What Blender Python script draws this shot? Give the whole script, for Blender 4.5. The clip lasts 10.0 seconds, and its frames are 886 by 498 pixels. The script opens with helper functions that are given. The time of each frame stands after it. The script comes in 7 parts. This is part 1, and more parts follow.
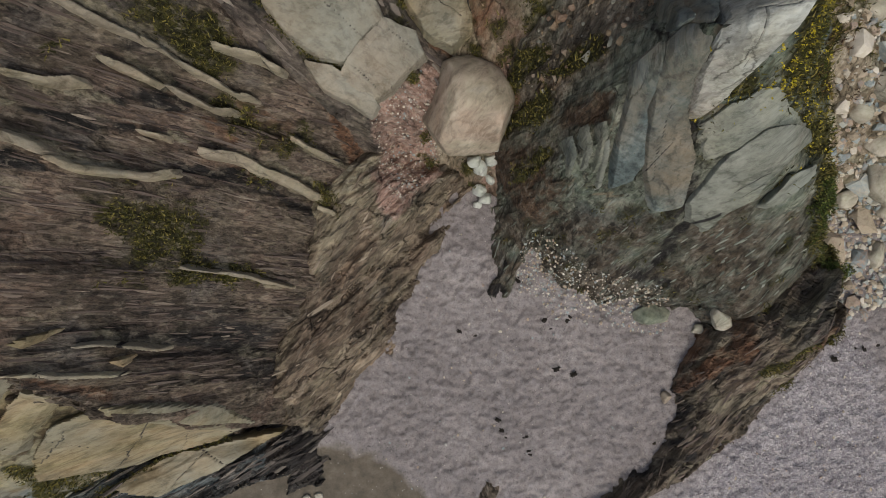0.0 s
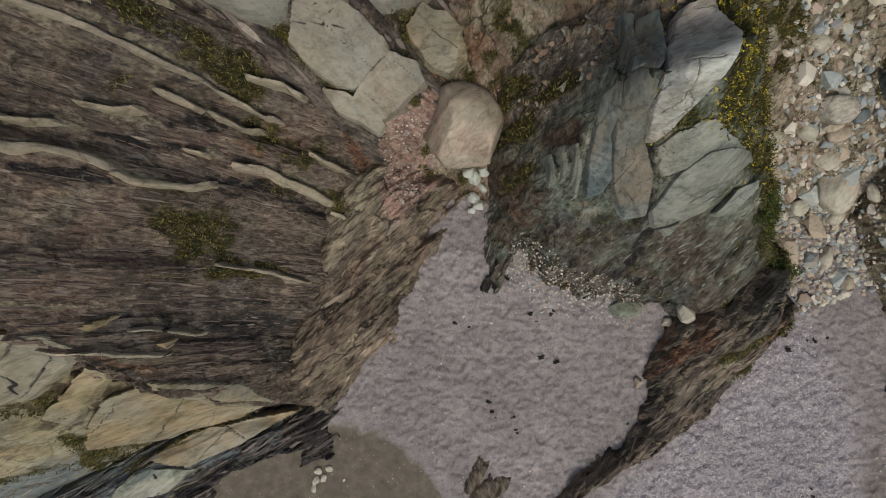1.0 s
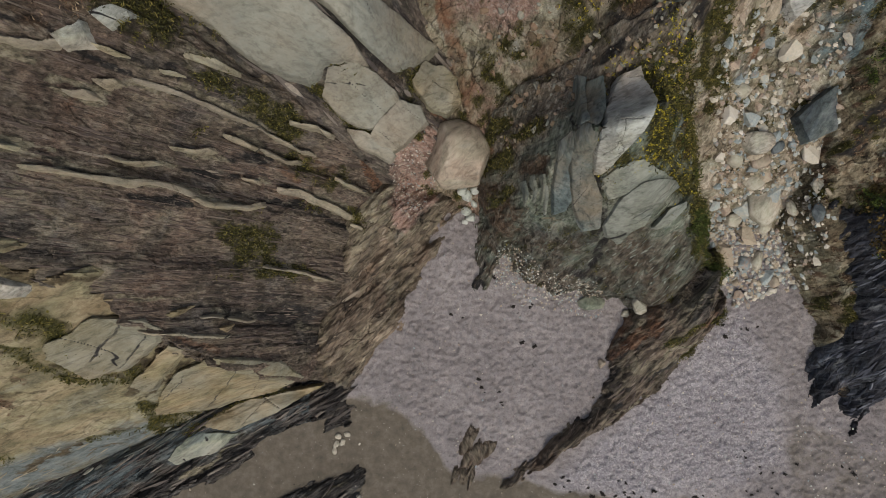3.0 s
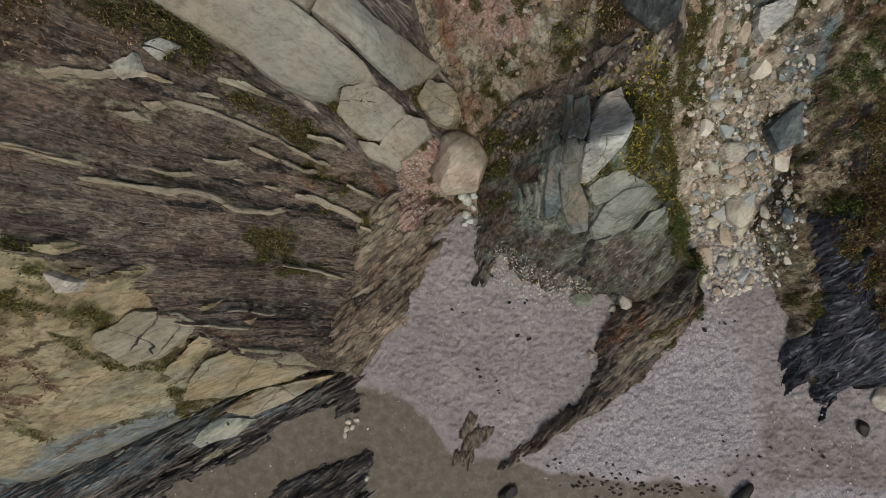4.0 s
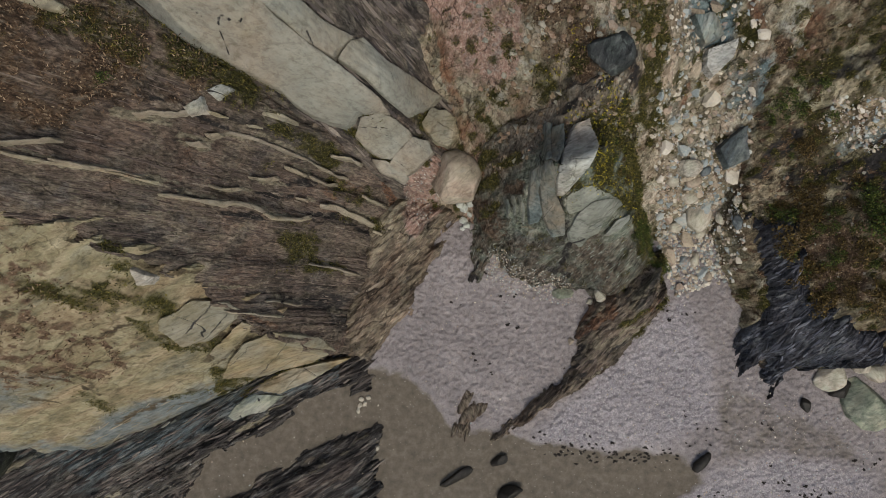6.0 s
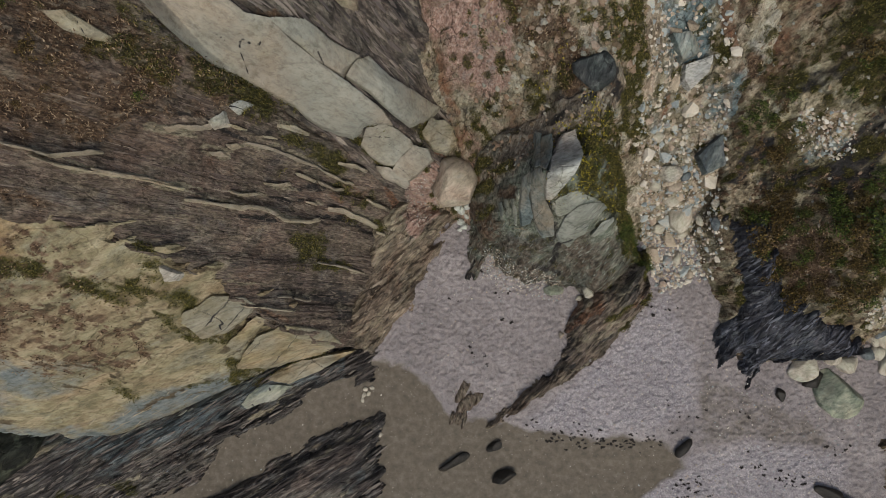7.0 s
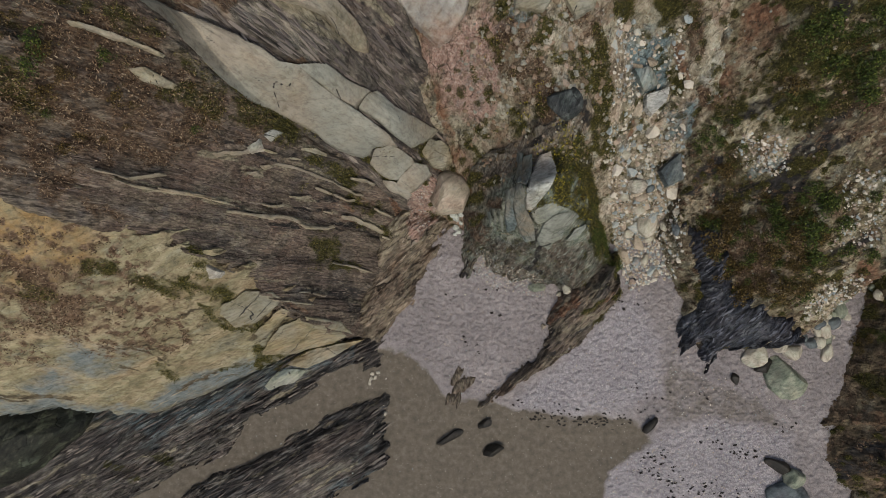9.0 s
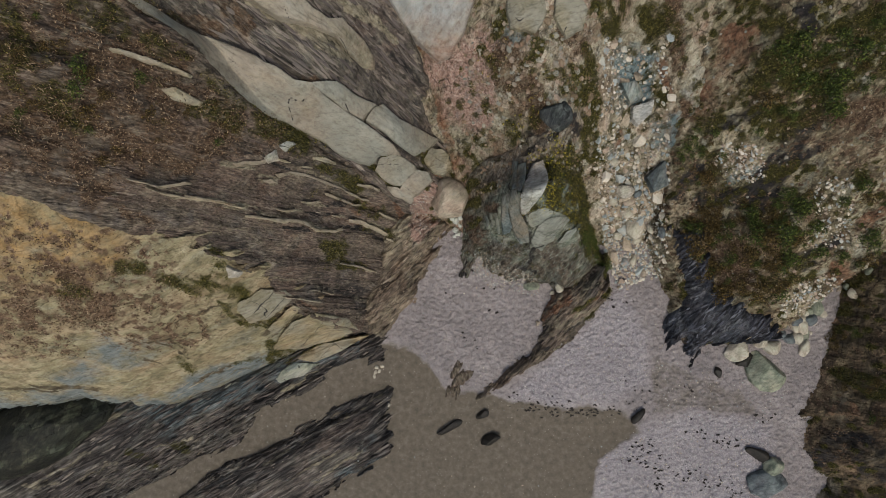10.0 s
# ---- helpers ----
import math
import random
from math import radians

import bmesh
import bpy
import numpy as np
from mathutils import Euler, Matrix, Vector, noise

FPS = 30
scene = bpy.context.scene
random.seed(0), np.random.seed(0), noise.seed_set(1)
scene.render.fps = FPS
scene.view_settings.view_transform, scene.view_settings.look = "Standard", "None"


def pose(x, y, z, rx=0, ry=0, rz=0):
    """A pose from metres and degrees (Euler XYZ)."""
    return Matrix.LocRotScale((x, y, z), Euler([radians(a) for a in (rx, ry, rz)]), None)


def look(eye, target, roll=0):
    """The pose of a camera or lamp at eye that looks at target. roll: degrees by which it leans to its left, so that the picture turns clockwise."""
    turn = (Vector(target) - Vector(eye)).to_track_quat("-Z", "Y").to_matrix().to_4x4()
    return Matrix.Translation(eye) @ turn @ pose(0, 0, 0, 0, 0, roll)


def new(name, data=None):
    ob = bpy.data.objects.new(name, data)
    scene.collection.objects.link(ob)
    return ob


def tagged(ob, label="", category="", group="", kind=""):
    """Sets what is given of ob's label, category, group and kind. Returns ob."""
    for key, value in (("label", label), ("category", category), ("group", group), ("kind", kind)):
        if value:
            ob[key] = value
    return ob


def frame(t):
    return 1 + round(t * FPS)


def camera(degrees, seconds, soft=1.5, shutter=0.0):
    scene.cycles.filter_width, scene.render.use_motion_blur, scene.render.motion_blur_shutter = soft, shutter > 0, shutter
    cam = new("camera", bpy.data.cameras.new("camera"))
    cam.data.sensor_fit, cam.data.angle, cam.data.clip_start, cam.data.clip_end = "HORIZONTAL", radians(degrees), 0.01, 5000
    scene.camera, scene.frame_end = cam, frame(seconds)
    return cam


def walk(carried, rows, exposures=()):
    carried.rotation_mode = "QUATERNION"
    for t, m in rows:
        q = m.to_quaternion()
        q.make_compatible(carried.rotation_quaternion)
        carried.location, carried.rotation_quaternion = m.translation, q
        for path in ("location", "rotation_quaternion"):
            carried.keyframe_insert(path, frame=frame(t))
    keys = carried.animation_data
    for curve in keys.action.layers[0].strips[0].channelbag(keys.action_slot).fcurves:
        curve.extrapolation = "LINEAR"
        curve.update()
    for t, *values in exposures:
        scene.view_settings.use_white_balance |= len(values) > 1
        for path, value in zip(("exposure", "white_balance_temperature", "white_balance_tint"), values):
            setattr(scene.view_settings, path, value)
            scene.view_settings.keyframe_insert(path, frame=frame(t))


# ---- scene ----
cam = camera(61.9, 10.0, 0.95)
METRES, EYE, TILT, LEAN, TURN = 32.0, 26.0, -90.0, 0.0, 0.0
ROWS = [
    (0.0, 0.0, 0.0, 0.0, -0.0, 0.0, 0.0),
    (0.5, 0.0014, -0.0491, 0.0012, 0.03, -0.05, -0.18),
    (1.0, 0.003, -0.1007, 0.0021, 0.02, -0.08, -0.35),
    (1.5, 0.0046, -0.1508, 0.0045, 0.01, -0.08, -0.41),
    (2.0, 0.0052, -0.2, 0.0071, -0.01, -0.09, -0.39),
    (2.5, 0.0052, -0.2482, 0.009, -0.03, -0.11, -0.39),
    (4.0, 0.0014, -0.3908, 0.0115, -0.05, -0.17, -0.4),
    (4.5, 0.0001, -0.4377, 0.0128, -0.07, -0.19, -0.41),
    (5.0, -0.0004, -0.4847, 0.0142, -0.07, -0.21, -0.42),
    (5.5, -0.0005, -0.5329, 0.0145, -0.07, -0.2, -0.44),
    (7.0, 0.0027, -0.6776, 0.0143, -0.06, -0.19, -0.46),
    (7.5, 0.0046, -0.73, 0.0163, -0.05, -0.21, -0.46),
    (8.0, 0.0076, -0.7838, 0.019, -0.06, -0.2, -0.48),
    (8.5, 0.0086, -0.8381, 0.02, -0.06, -0.2, -0.5),
    (9.0, 0.0085, -0.892, 0.02, -0.07, -0.19, -0.51),
    (9.5, 0.0074, -0.9459, 0.0216, -0.08, -0.19, -0.52),
    (10.0, 0.0074, -0.9992, 0.0236, -0.08, -0.2, -0.53),
]
walk(cam, [(t, pose(0, 0, EYE, TILT, LEAN, TURN) @ pose(METRES * x, METRES * y, METRES * z, 90 + pitch, roll, yaw)) for t, x, y, z, yaw, pitch, roll in ROWS])

# ---- light: a dull sky with a weak, wide sun from the south-east ----
SUN_TURN, SUN_HEIGHT = 165.0, 62.0
world = bpy.data.worlds.new("sky")
scene.world = world
world.use_nodes = True
wn = world.node_tree
sky = wn.nodes.new("ShaderNodeTexSky")
sky.sky_type, sky.sun_disc = "NISHITA", False
sky.sun_elevation, sky.sun_rotation = radians(SUN_HEIGHT), radians(SUN_TURN)
sky.dust_density, sky.ozone_density, sky.air_density = 4.0, 1.0, 1.6
wn.links.new(sky.outputs["Color"], wn.nodes["Background"].inputs["Color"])
wn.nodes["Background"].inputs["Strength"].default_value = 0.11
sun = new("sun", bpy.data.lights.new("sun", "SUN"))
sun.data.energy, sun.data.angle, sun.data.color = 1.55, radians(16), (1.0, 0.95, 0.84)
to_sun = Vector((math.sin(radians(SUN_TURN)), math.cos(radians(SUN_TURN)), math.tan(radians(SUN_HEIGHT))))
sun.matrix_world = look(to_sun * 60, (0, 0, 0))
scene.view_settings.exposure = 0.0

# ---- noise on plan coordinates ----
def hashed(ix, iy, seed):
    h = (ix.astype(np.int64) * 374761393 + iy.astype(np.int64) * 668265263 + seed * 974711) & 0xFFFFFFFF
    h = ((h ^ (h >> 13)) * 1274126177) & 0xFFFFFFFF
    h = ((h ^ (h >> 16)) * 2246822519) & 0xFFFFFFFF
    return ((h ^ (h >> 15)) & 0xFFFFFF) / float(0xFFFFFF)


def vnoise(x, y, seed=0):
    ix, iy = np.floor(x), np.floor(y)
    fx, fy = x - ix, y - iy
    fx, fy = fx * fx * (3 - 2 * fx), fy * fy * (3 - 2 * fy)
    a, b = hashed(ix, iy, seed), hashed(ix + 1, iy, seed)
    c, d = hashed(ix, iy + 1, seed), hashed(ix + 1, iy + 1, seed)
    return (a + (b - a) * fx) * (1 - fy) + (c + (d - c) * fx) * fy


def fbm(x, y, octaves=4, seed=0, gain=0.5):
    total, size, weight = 0.0, 1.0, 0.0
    for k in range(octaves):
        total = total + size * vnoise(x * 2.03 ** k + 7.1 * k, y * 2.03 ** k - 3.7 * k, seed + k)
        weight += size
        size *= gain
    return total / weight - 0.5


def cells(x, y, seed=0):
    """Distance to the nearest and second nearest cell point, and a random number of the nearest cell."""
    ix, iy = np.floor(x), np.floor(y)
    f1, f2, who = np.full(x.shape, 9.0), np.full(x.shape, 9.0), np.zeros(x.shape)
    for ox in (-1, 0, 1):
        for oy in (-1, 0, 1):
            cx, cy = ix + ox, iy + oy
            d = np.hypot(cx + 0.1 + 0.8 * hashed(cx, cy, seed) - x, cy + 0.1 + 0.8 * hashed(cx, cy, seed + 1) - y)
            near = d < f1
            f2 = np.where(near, f1, np.minimum(f2, d))
            who = np.where(near, hashed(cx, cy, seed + 2), who)
            f1 = np.where(near, d, f1)
    return f1, f2, who


def turned(x, y, degrees):
    """Coordinates along and across a bed that runs at that angle to the x axis."""
    c, s = math.cos(radians(degrees)), math.sin(radians(degrees))
    return x * c + y * s, -x * s + y * c


def depth_in(outline, x, y):
    """How far a point lies inside an outline (metres; negative outside)."""
    if x.ndim == 2:
        xs, ys = [p[0] for p in outline], [p[1] for p in outline]
        near = (x > min(xs) - 4) & (x < max(xs) + 4) & (y > min(ys) - 4) & (y < max(ys) + 4)
        out = np.full(x.shape, -60.0)
        out[near] = depth_in(outline, x[near], y[near])
        return out
    d, odd = np.full(x.shape, 1e9), np.zeros(x.shape, bool)
    for (ax, ay), (bx, by) in zip(outline, outline[1:] + outline[:1]):
        ex, ey = bx - ax, by - ay
        t = np.clip(((x - ax) * ex + (y - ay) * ey) / (ex * ex + ey * ey + 1e-9), 0, 1)
        d = np.minimum(d, np.hypot(x - ax - t * ex, y - ay - t * ey))
        if ay != by:
            odd ^= ((ay > y) != (by > y)) & (x < (by - ay + 0.0) ** -1 * (y - ay) * ex + ax)
    return np.where(odd, d, -d)


def strokes(lines, x, y, soft=0.5):
    """A mask along straight strokes (x0, y0, x1, y1, half width): 1 on them, 0 off them."""
    out = np.zeros(x.shape)
    for ax, ay, bx, by, wide in lines:
        r = wide * (1 + soft) + 0.1
        box = (x > min(ax, bx) - r) & (x < max(ax, bx) + r) & (y > min(ay, by) - r) & (y < max(ay, by) + r)
        if not box.any():
            continue
        px, py = x[box], y[box]
        ex, ey = bx - ax, by - ay
        t = np.clip(((px - ax) * ex + (py - ay) * ey) / (ex * ex + ey * ey + 1e-9), 0, 1)
        d = np.hypot(px - ax - t * ex, py - ay - t * ey)
        out[box] = np.maximum(out[box], np.clip((wide * (1 + soft) - d) / (wide * soft + 1e-3), 0, 1))
    return out


def quadric(c, x, y, swells=()):
    """A gently curved slope with a few broad swells (x, y, reach, height)."""
    total = sum(h * np.exp(-((x - a) ** 2 + (y - b) ** 2) / s ** 2) for a, b, s, h in swells)
    x, y = x / 10, y / 10
    return total + c[0] + c[1] * x + c[2] * y + c[3] * x * x + c[4] * x * y + c[5] * y * y

# ---- materials ----
def rgb(h):
    """A linear colour from a hex sRGB one."""
    v = [int(h[i:i + 2], 16) / 255 for i in (0, 2, 4)]
    return tuple(c / 12.92 if c <= 0.04045 else ((c + 0.055) / 1.055) ** 2.4 for c in v) + (1.0,)


class Nodes:
    """A small hand for building node trees."""

    def __init__(self, name):
        self.mat = bpy.data.materials.new(name)
        self.mat.use_nodes = True
        self.tree = self.mat.node_tree
        self.shader = self.tree.nodes["Principled BSDF"]
        self.place = self.tree.nodes.new("ShaderNodeTexCoord").outputs["Object"]

    def node(self, kind, **sockets):
        n = self.tree.nodes.new(kind)
        for key, value in sockets.items():
            self.put(n.inputs[key.replace("_", " ")], value)
        return n

    def put(self, socket, value):
        if isinstance(value, bpy.types.NodeSocket):
            self.tree.links.new(value, socket)
        else:
            socket.default_value = value

    def spot(self, degrees=0.0, stretch=1.0, lean=1.0):
        """Coordinates along a bed that runs at that angle, with the length along it squeezed."""
        m = self.node("ShaderNodeMapping", Vector=self.place)
        m.vector_type = "POINT"
        m.inputs["Rotation"].default_value = (0, 0, radians(-degrees))
        s = self.node("ShaderNodeVectorMath", Vector=m.outputs[0])
        s.operation = "MULTIPLY"
        s.inputs[1].default_value = (1.0 / stretch, 1.0, lean)
        return s.outputs[0]

    def noise(self, where, scale, detail=4.0, rough=0.55, warp=0.0):
        n = self.node("ShaderNodeTexNoise", Vector=where, Scale=scale, Detail=detail, Roughness=rough, Distortion=warp)
        return n.outputs["Fac"]

    def cell(self, where, scale, what="Distance", feature="F1"):
        n = self.node("ShaderNodeTexVoronoi", Vector=where, Scale=scale)
        n.feature = feature
        return n.outputs[what]

    def ramp(self, fac, stops):
        n = self.node("ShaderNodeValToRGB", Fac=fac)
        while len(n.color_ramp.elements) < len(stops):
            n.color_ramp.elements.new(0.5)
        for e, (p, c) in zip(n.color_ramp.elements, stops):
            e.position, e.color = p, rgb(c) if isinstance(c, str) else (c, c, c, 1)
        return n.outputs["Color"]

    def sums(self, a, op, b):
        n = self.node("ShaderNodeMath")
        n.operation = op
        self.put(n.inputs[0], a), self.put(n.inputs[1], b)
        return n.outputs[0]

    def mix(self, fac, a, b, how="MIX"):
        n = self.tree.nodes.new("ShaderNodeMix")
        n.data_type, n.blend_type = "RGBA", how
        self.put(n.inputs[0], fac), self.put(n.inputs[6], a), self.put(n.inputs[7], b)
        return n.outputs[2]

    def mask(self, name, jag, amount=0.5, hard=3.0):
        """A mask stored on the mesh, its edge broken up by a noise."""
        a = self.node("ShaderNodeAttribute")
        a.attribute_name = name
        wob = self.sums(self.sums(jag, "SUBTRACT", 0.5), "MULTIPLY", amount)
        v = self.sums(self.sums(a.outputs["Fac"], "ADD", wob), "SUBTRACT", 0.5)
        n = self.node("ShaderNodeMath")
        n.operation, n.use_clamp = "MULTIPLY_ADD", True
        self.put(n.inputs[0], v), self.put(n.inputs[1], hard), self.put(n.inputs[2], 0.5)
        return n.outputs[0]

    def finish(self, colour, rough, height=None, bump=0.5, distance=0.05):
        self.put(self.shader.inputs["Base Color"], colour)
        self.put(self.shader.inputs["Roughness"], rough)
        self.shader.inputs["Specular IOR Level"].default_value = 0.3
        if height is not None:
            b = self.node("ShaderNodeBump", Height=height, Strength=bump, Distance=distance)
            self.put(self.shader.inputs["Normal"], b.outputs[0])
        return self.mat


def rock(name, stops, degrees=0.0, stretch=8.0, scale=3.0, layers=(), bump=0.8, distance=0.1, rough=0.85, lines=0.26, blotch=0.25, pits=0.35, hair=0.0, hair_tone="b0a594", shards=0.32, shard=1.1, grain=0.0):
    """Bedded rock: fine streaks, broad blotches, pitted mottling, and stained, shaded or overgrown layers that the
    mesh's masks place.
    """
    n = Nodes(name)
    bed, thin = n.spot(degrees, stretch, 0.5), n.spot(degrees + 2, stretch * 1.8, 0.5)
    plain = n.spot(degrees, 1.5, 1.0)
    bend = n.node("ShaderNodeTexNoise", Vector=plain, Scale=1.3, Detail=4.0, Roughness=0.65)
    push = n.node("ShaderNodeVectorMath", Vector=bend.outputs["Color"])
    push.operation = "MULTIPLY"
    push.inputs[1].default_value = (0.55, 0.55, 0.2)
    moved = n.node("ShaderNodeVectorMath", Vector=n.spot(degrees, 1.0 + stretch * 0.38, 0.4))
    moved.operation = "ADD"
    n.put(moved.inputs[1], push.outputs[0])
    broken, lesser = (n.node("ShaderNodeSeparateColor", Color=n.cell(moved.outputs[0], shard * k, "Color")).outputs[0] for k in (1.0, 2.9))
    split_at = n.cell(moved.outputs[0], shard, "Distance", "DISTANCE_TO_EDGE")
    streak = n.noise(bed, scale, 6.0, 0.66, 0.5)
    fine = n.noise(thin, scale * 4.0, 4.0, 0.7, 0.3)
    broad = n.noise(plain, blotch, 4.0, 0.6, 0.6)
    mottle = n.noise(plain, 2.3, 8.0, 0.76, 0.4)
    grit = n.noise(plain, 11.0, 5.0, 0.75)
    fac = n.sums(n.sums(n.sums(streak, "MULTIPLY", 0.3), "ADD", n.sums(broad, "MULTIPLY", 0.3)), "ADD", n.sums(n.sums(fine, "MULTIPLY", 0.12), "ADD", n.sums(mottle, "MULTIPLY", 0.28)))
    patch = n.noise(plain, 0.75, 5.0, 0.7, 0.8)
    fac = n.sums(n.sums(n.sums(fac, "MULTIPLY", 1.5), "ADD", n.sums(patch, "MULTIPLY", 0.7)), "SUBTRACT", 0.6)
    fac = n.sums(fac, "ADD", n.sums(n.sums(n.sums(broken, "MULTIPLY", 0.55), "ADD", n.sums(lesser, "MULTIPLY", 0.45)), "MULTIPLY", shards))
    fac = n.sums(fac, "SUBTRACT", shards * 0.5)
    colour = n.ramp(fac, stops)
    tint = n.ramp(n.noise(plain, 0.42, 4.0, 0.62, 0.7), [(0.34, "fff3e8"), (0.45, "fdfaf2"), (0.54, "eef1e4"), (0.66, "e2ebf0")])
    colour = n.mix(1.0, colour, tint, "MULTIPLY")
    height = n.sums(n.sums(streak, "MULTIPLY", 0.35), "ADD", n.sums(fine, "MULTIPLY", 0.2))
    height = n.sums(height, "ADD", n.sums(n.sums(broken, "ADD", lesser), "MULTIPLY", shards * 0.8))
    for attribute, low, mid, high, size, hard in layers:
        local = n.noise(plain, size, 7.0, 0.72)
        shade = n.ramp(local, [(0.3, low), (0.5, mid), (0.7, high)])
        bedded = attribute in ("pale", "dark", "blue")
        jag = n.sums(n.noise(bed, 1.6, 6.0, 0.75, 0.4), "MULTIPLY", 0.5) if bedded else n.sums(n.noise(plain, 1.0, 6.0, 0.75), "MULTIPLY", 0.5)
        jag = n.sums(jag, "ADD", n.sums(mottle, "MULTIPLY", 0.5))
        m = n.mask(attribute, jag, 1.7, hard)
        colour = n.mix(m, colour, shade)
        height = n.sums(height, "ADD", n.sums(m, "MULTIPLY", n.sums(local, "MULTIPLY", 0.5)))
    if hair:
        split = n.noise(n.spot(degrees - 1, stretch * 1.5, 0.4), scale * 1.9, 3.0, 0.6, 0.4)
        gate = n.ramp(n.noise(plain, 0.9, 3.0, 0.6), [(0.4, 0.15), (0.52, 1.0)])
        colour = n.mix(n.sums(n.sums(n.ramp(split, [(0.57, 0.0), (0.62, 1.0)]), "MULTIPLY", gate), "MULTIPLY", hair * 0.7), colour, rgb(hair_tone))
        colour = n.mix(n.sums(n.ramp(split, [(0.36, 1.0), (0.42, 0.0)]), "MULTIPLY", 0.6), colour, rgb("262220"))
    colour = n.mix(1.0, colour, n.ramp(lesser, [(0.0, 1.0 - shards * 0.7), (0.5, 0.97), (1.0, 1.0)]), "MULTIPLY")
    if grain:
        sheaf = n.noise(n.spot(degrees - 1, stretch * 2.2, 0.35), scale * 2.6, 5.0, 0.62, 0.35)
        colour = n.mix(1.0, colour, n.ramp(sheaf, [(0.34, 1.0 - grain), (0.5, 1.0 - grain * 0.35), (0.6, 1.0)]), "MULTIPLY")
        colour = n.mix(n.sums(n.ramp(sheaf, [(0.58, 0.0), (0.7, 1.0)]), "MULTIPLY", grain * 0.6), colour, rgb(hair_tone))
        height = n.sums(height, "ADD", n.sums(sheaf, "MULTIPLY", grain * 1.2))
    seam = n.sums(n.ramp(split_at, [(0.0, 1.0), (0.035, 0.0)]), "MULTIPLY", n.ramp(n.noise(plain, 0.7, 3.0, 0.6), [(0.46, 0.0), (0.56, 1.0)]))
    colour = n.mix(n.sums(seam, "MULTIPLY", min(1.0, shards * 2.2)), colour, n.mix(1.0, colour, rgb("5a5550"), "MULTIPLY"))
    height = n.sums(height, "SUBTRACT", n.sums(seam, "MULTIPLY", shards))
    colour = n.mix(1.0, colour, n.ramp(fine, [(0.38, 1 - lines), (0.48, 0.95), (0.6, 1.0)]), "MULTIPLY")
    colour = n.mix(1.0, colour, n.ramp(grit, [(0.3, 1 - pits * 0.6), (0.46, 0.95), (0.7, 1.0)]), "MULTIPLY")
    colour = n.mix(1.0, colour, n.ramp(mottle, [(0.34, 0.9 - pits), (0.48, 0.95), (0.6, 1.0)]), "MULTIPLY")
    height = n.sums(height, "ADD", n.sums(n.sums(grit, "MULTIPLY", 0.3), "ADD", n.sums(mottle, "MULTIPLY", 0.6)))
    return n.finish(colour, rough, height, bump, distance)


VEG = ("veg", "262610", "45431d", "686034", 5.0, 2.2)
BROWN = ("scrub", "453629", "6e5845", "a08c76", 4.0, 2.2)
PALE = ("pale", "7e7561", "9f967f", "beb59f", 2.4, 3.0)
RUST = ("rust", "5c4032", "8c6850", "b0937a", 2.5, 2.0)
# near-black tone: dark rock, and shade painted into clefts and under overhangs
DARK_AND_SHADE = ("dark", "232121", "353231", "524e4b", 2.0, 2.2)
ROSE = ("rose", "8a6c5f", "b9998a", "dfcdc0", 6.0, 2.5)
OCHRE = ("ochre", "715a3c", "a08459", "b89f78", 1.4, 1.6)
EARTH = ("earth", "75685a", "a39684", "ccc2b1", 3.0, 2.0)
# brown tone for sandstone cracks and the painted shade below the overhang
SAND_CRACK_SHADE = ("dark", "3a3226", "574c39", "786b52", 2.0, 2.2)
SAND_BLUE = ("blue", "636a69", "7b8280", "979c98", 1.6, 1.6)
REEF_BLUE = ("blue", "464f52", "667174", "8c9696", 1.6, 1.6)
UMBER = ("umber", "40382f", "6c6153", "9c9283", 3.0, 2.0)
BLUE = ("blue", "586a6c", "7e9092", "aab8b6", 1.6, 2.0)

slate = rock("brown_slate", [(0.2, "5a4d46"), (0.42, "7a6c63"), (0.58, "928378"), (0.8, "b5a797")], -12, 11, 3.4, (PALE, RUST, DARK_AND_SHADE, BROWN, VEG), 1.0, 0.14, lines=0.34, hair=0.65, shards=0.26, shard=0.9, pits=0.24, grain=0.6)
sandstone = rock("yellow_sandstone", [(0.2, "746953"), (0.42, "968a71"), (0.58, "aa9f86"), (0.8, "c2b8a1")], 24, 1.6, 1.6, (OCHRE, SAND_BLUE, SAND_CRACK_SHADE, BROWN, VEG), 0.9, 0.1, lines=0.2, pits=0.42, shards=0.2)
reef = rock("dark_reef_slate", [(0.2, "332f2f"), (0.42, "514b4a"), (0.58, "6f6864"), (0.8, "a09890")], 31, 7, 2.4, (PALE, REEF_BLUE, DARK_AND_SHADE, VEG), 1.0, 0.16, hair=0.5, shards=0.3, shard=0.9, hair_tone="b4b0aa", pits=0.26, grain=0.6)
buttress = rock("grey_purple_slate", [(0.2, "433d3b"), (0.42, "6a625e"), (0.58, "857c75"), (0.8, "b0a69a")], -34, 9, 2.6, (PALE, RUST, DARK_AND_SHADE, ROSE, BROWN, VEG), 1.0, 0.14, hair=0.5, shards=0.25, pits=0.24, grain=0.5)
talus = rock("pale_talus", [(0.2, "645a4e"), (0.42, "9c917f"), (0.58, "bcb2a2"), (0.8, "dcd5ca")], 70, 1.4, 3.0, (RUST, ROSE, BLUE, DARK_AND_SHADE, BROWN, VEG), 1.0, 0.2, lines=0.35, pits=0.5)
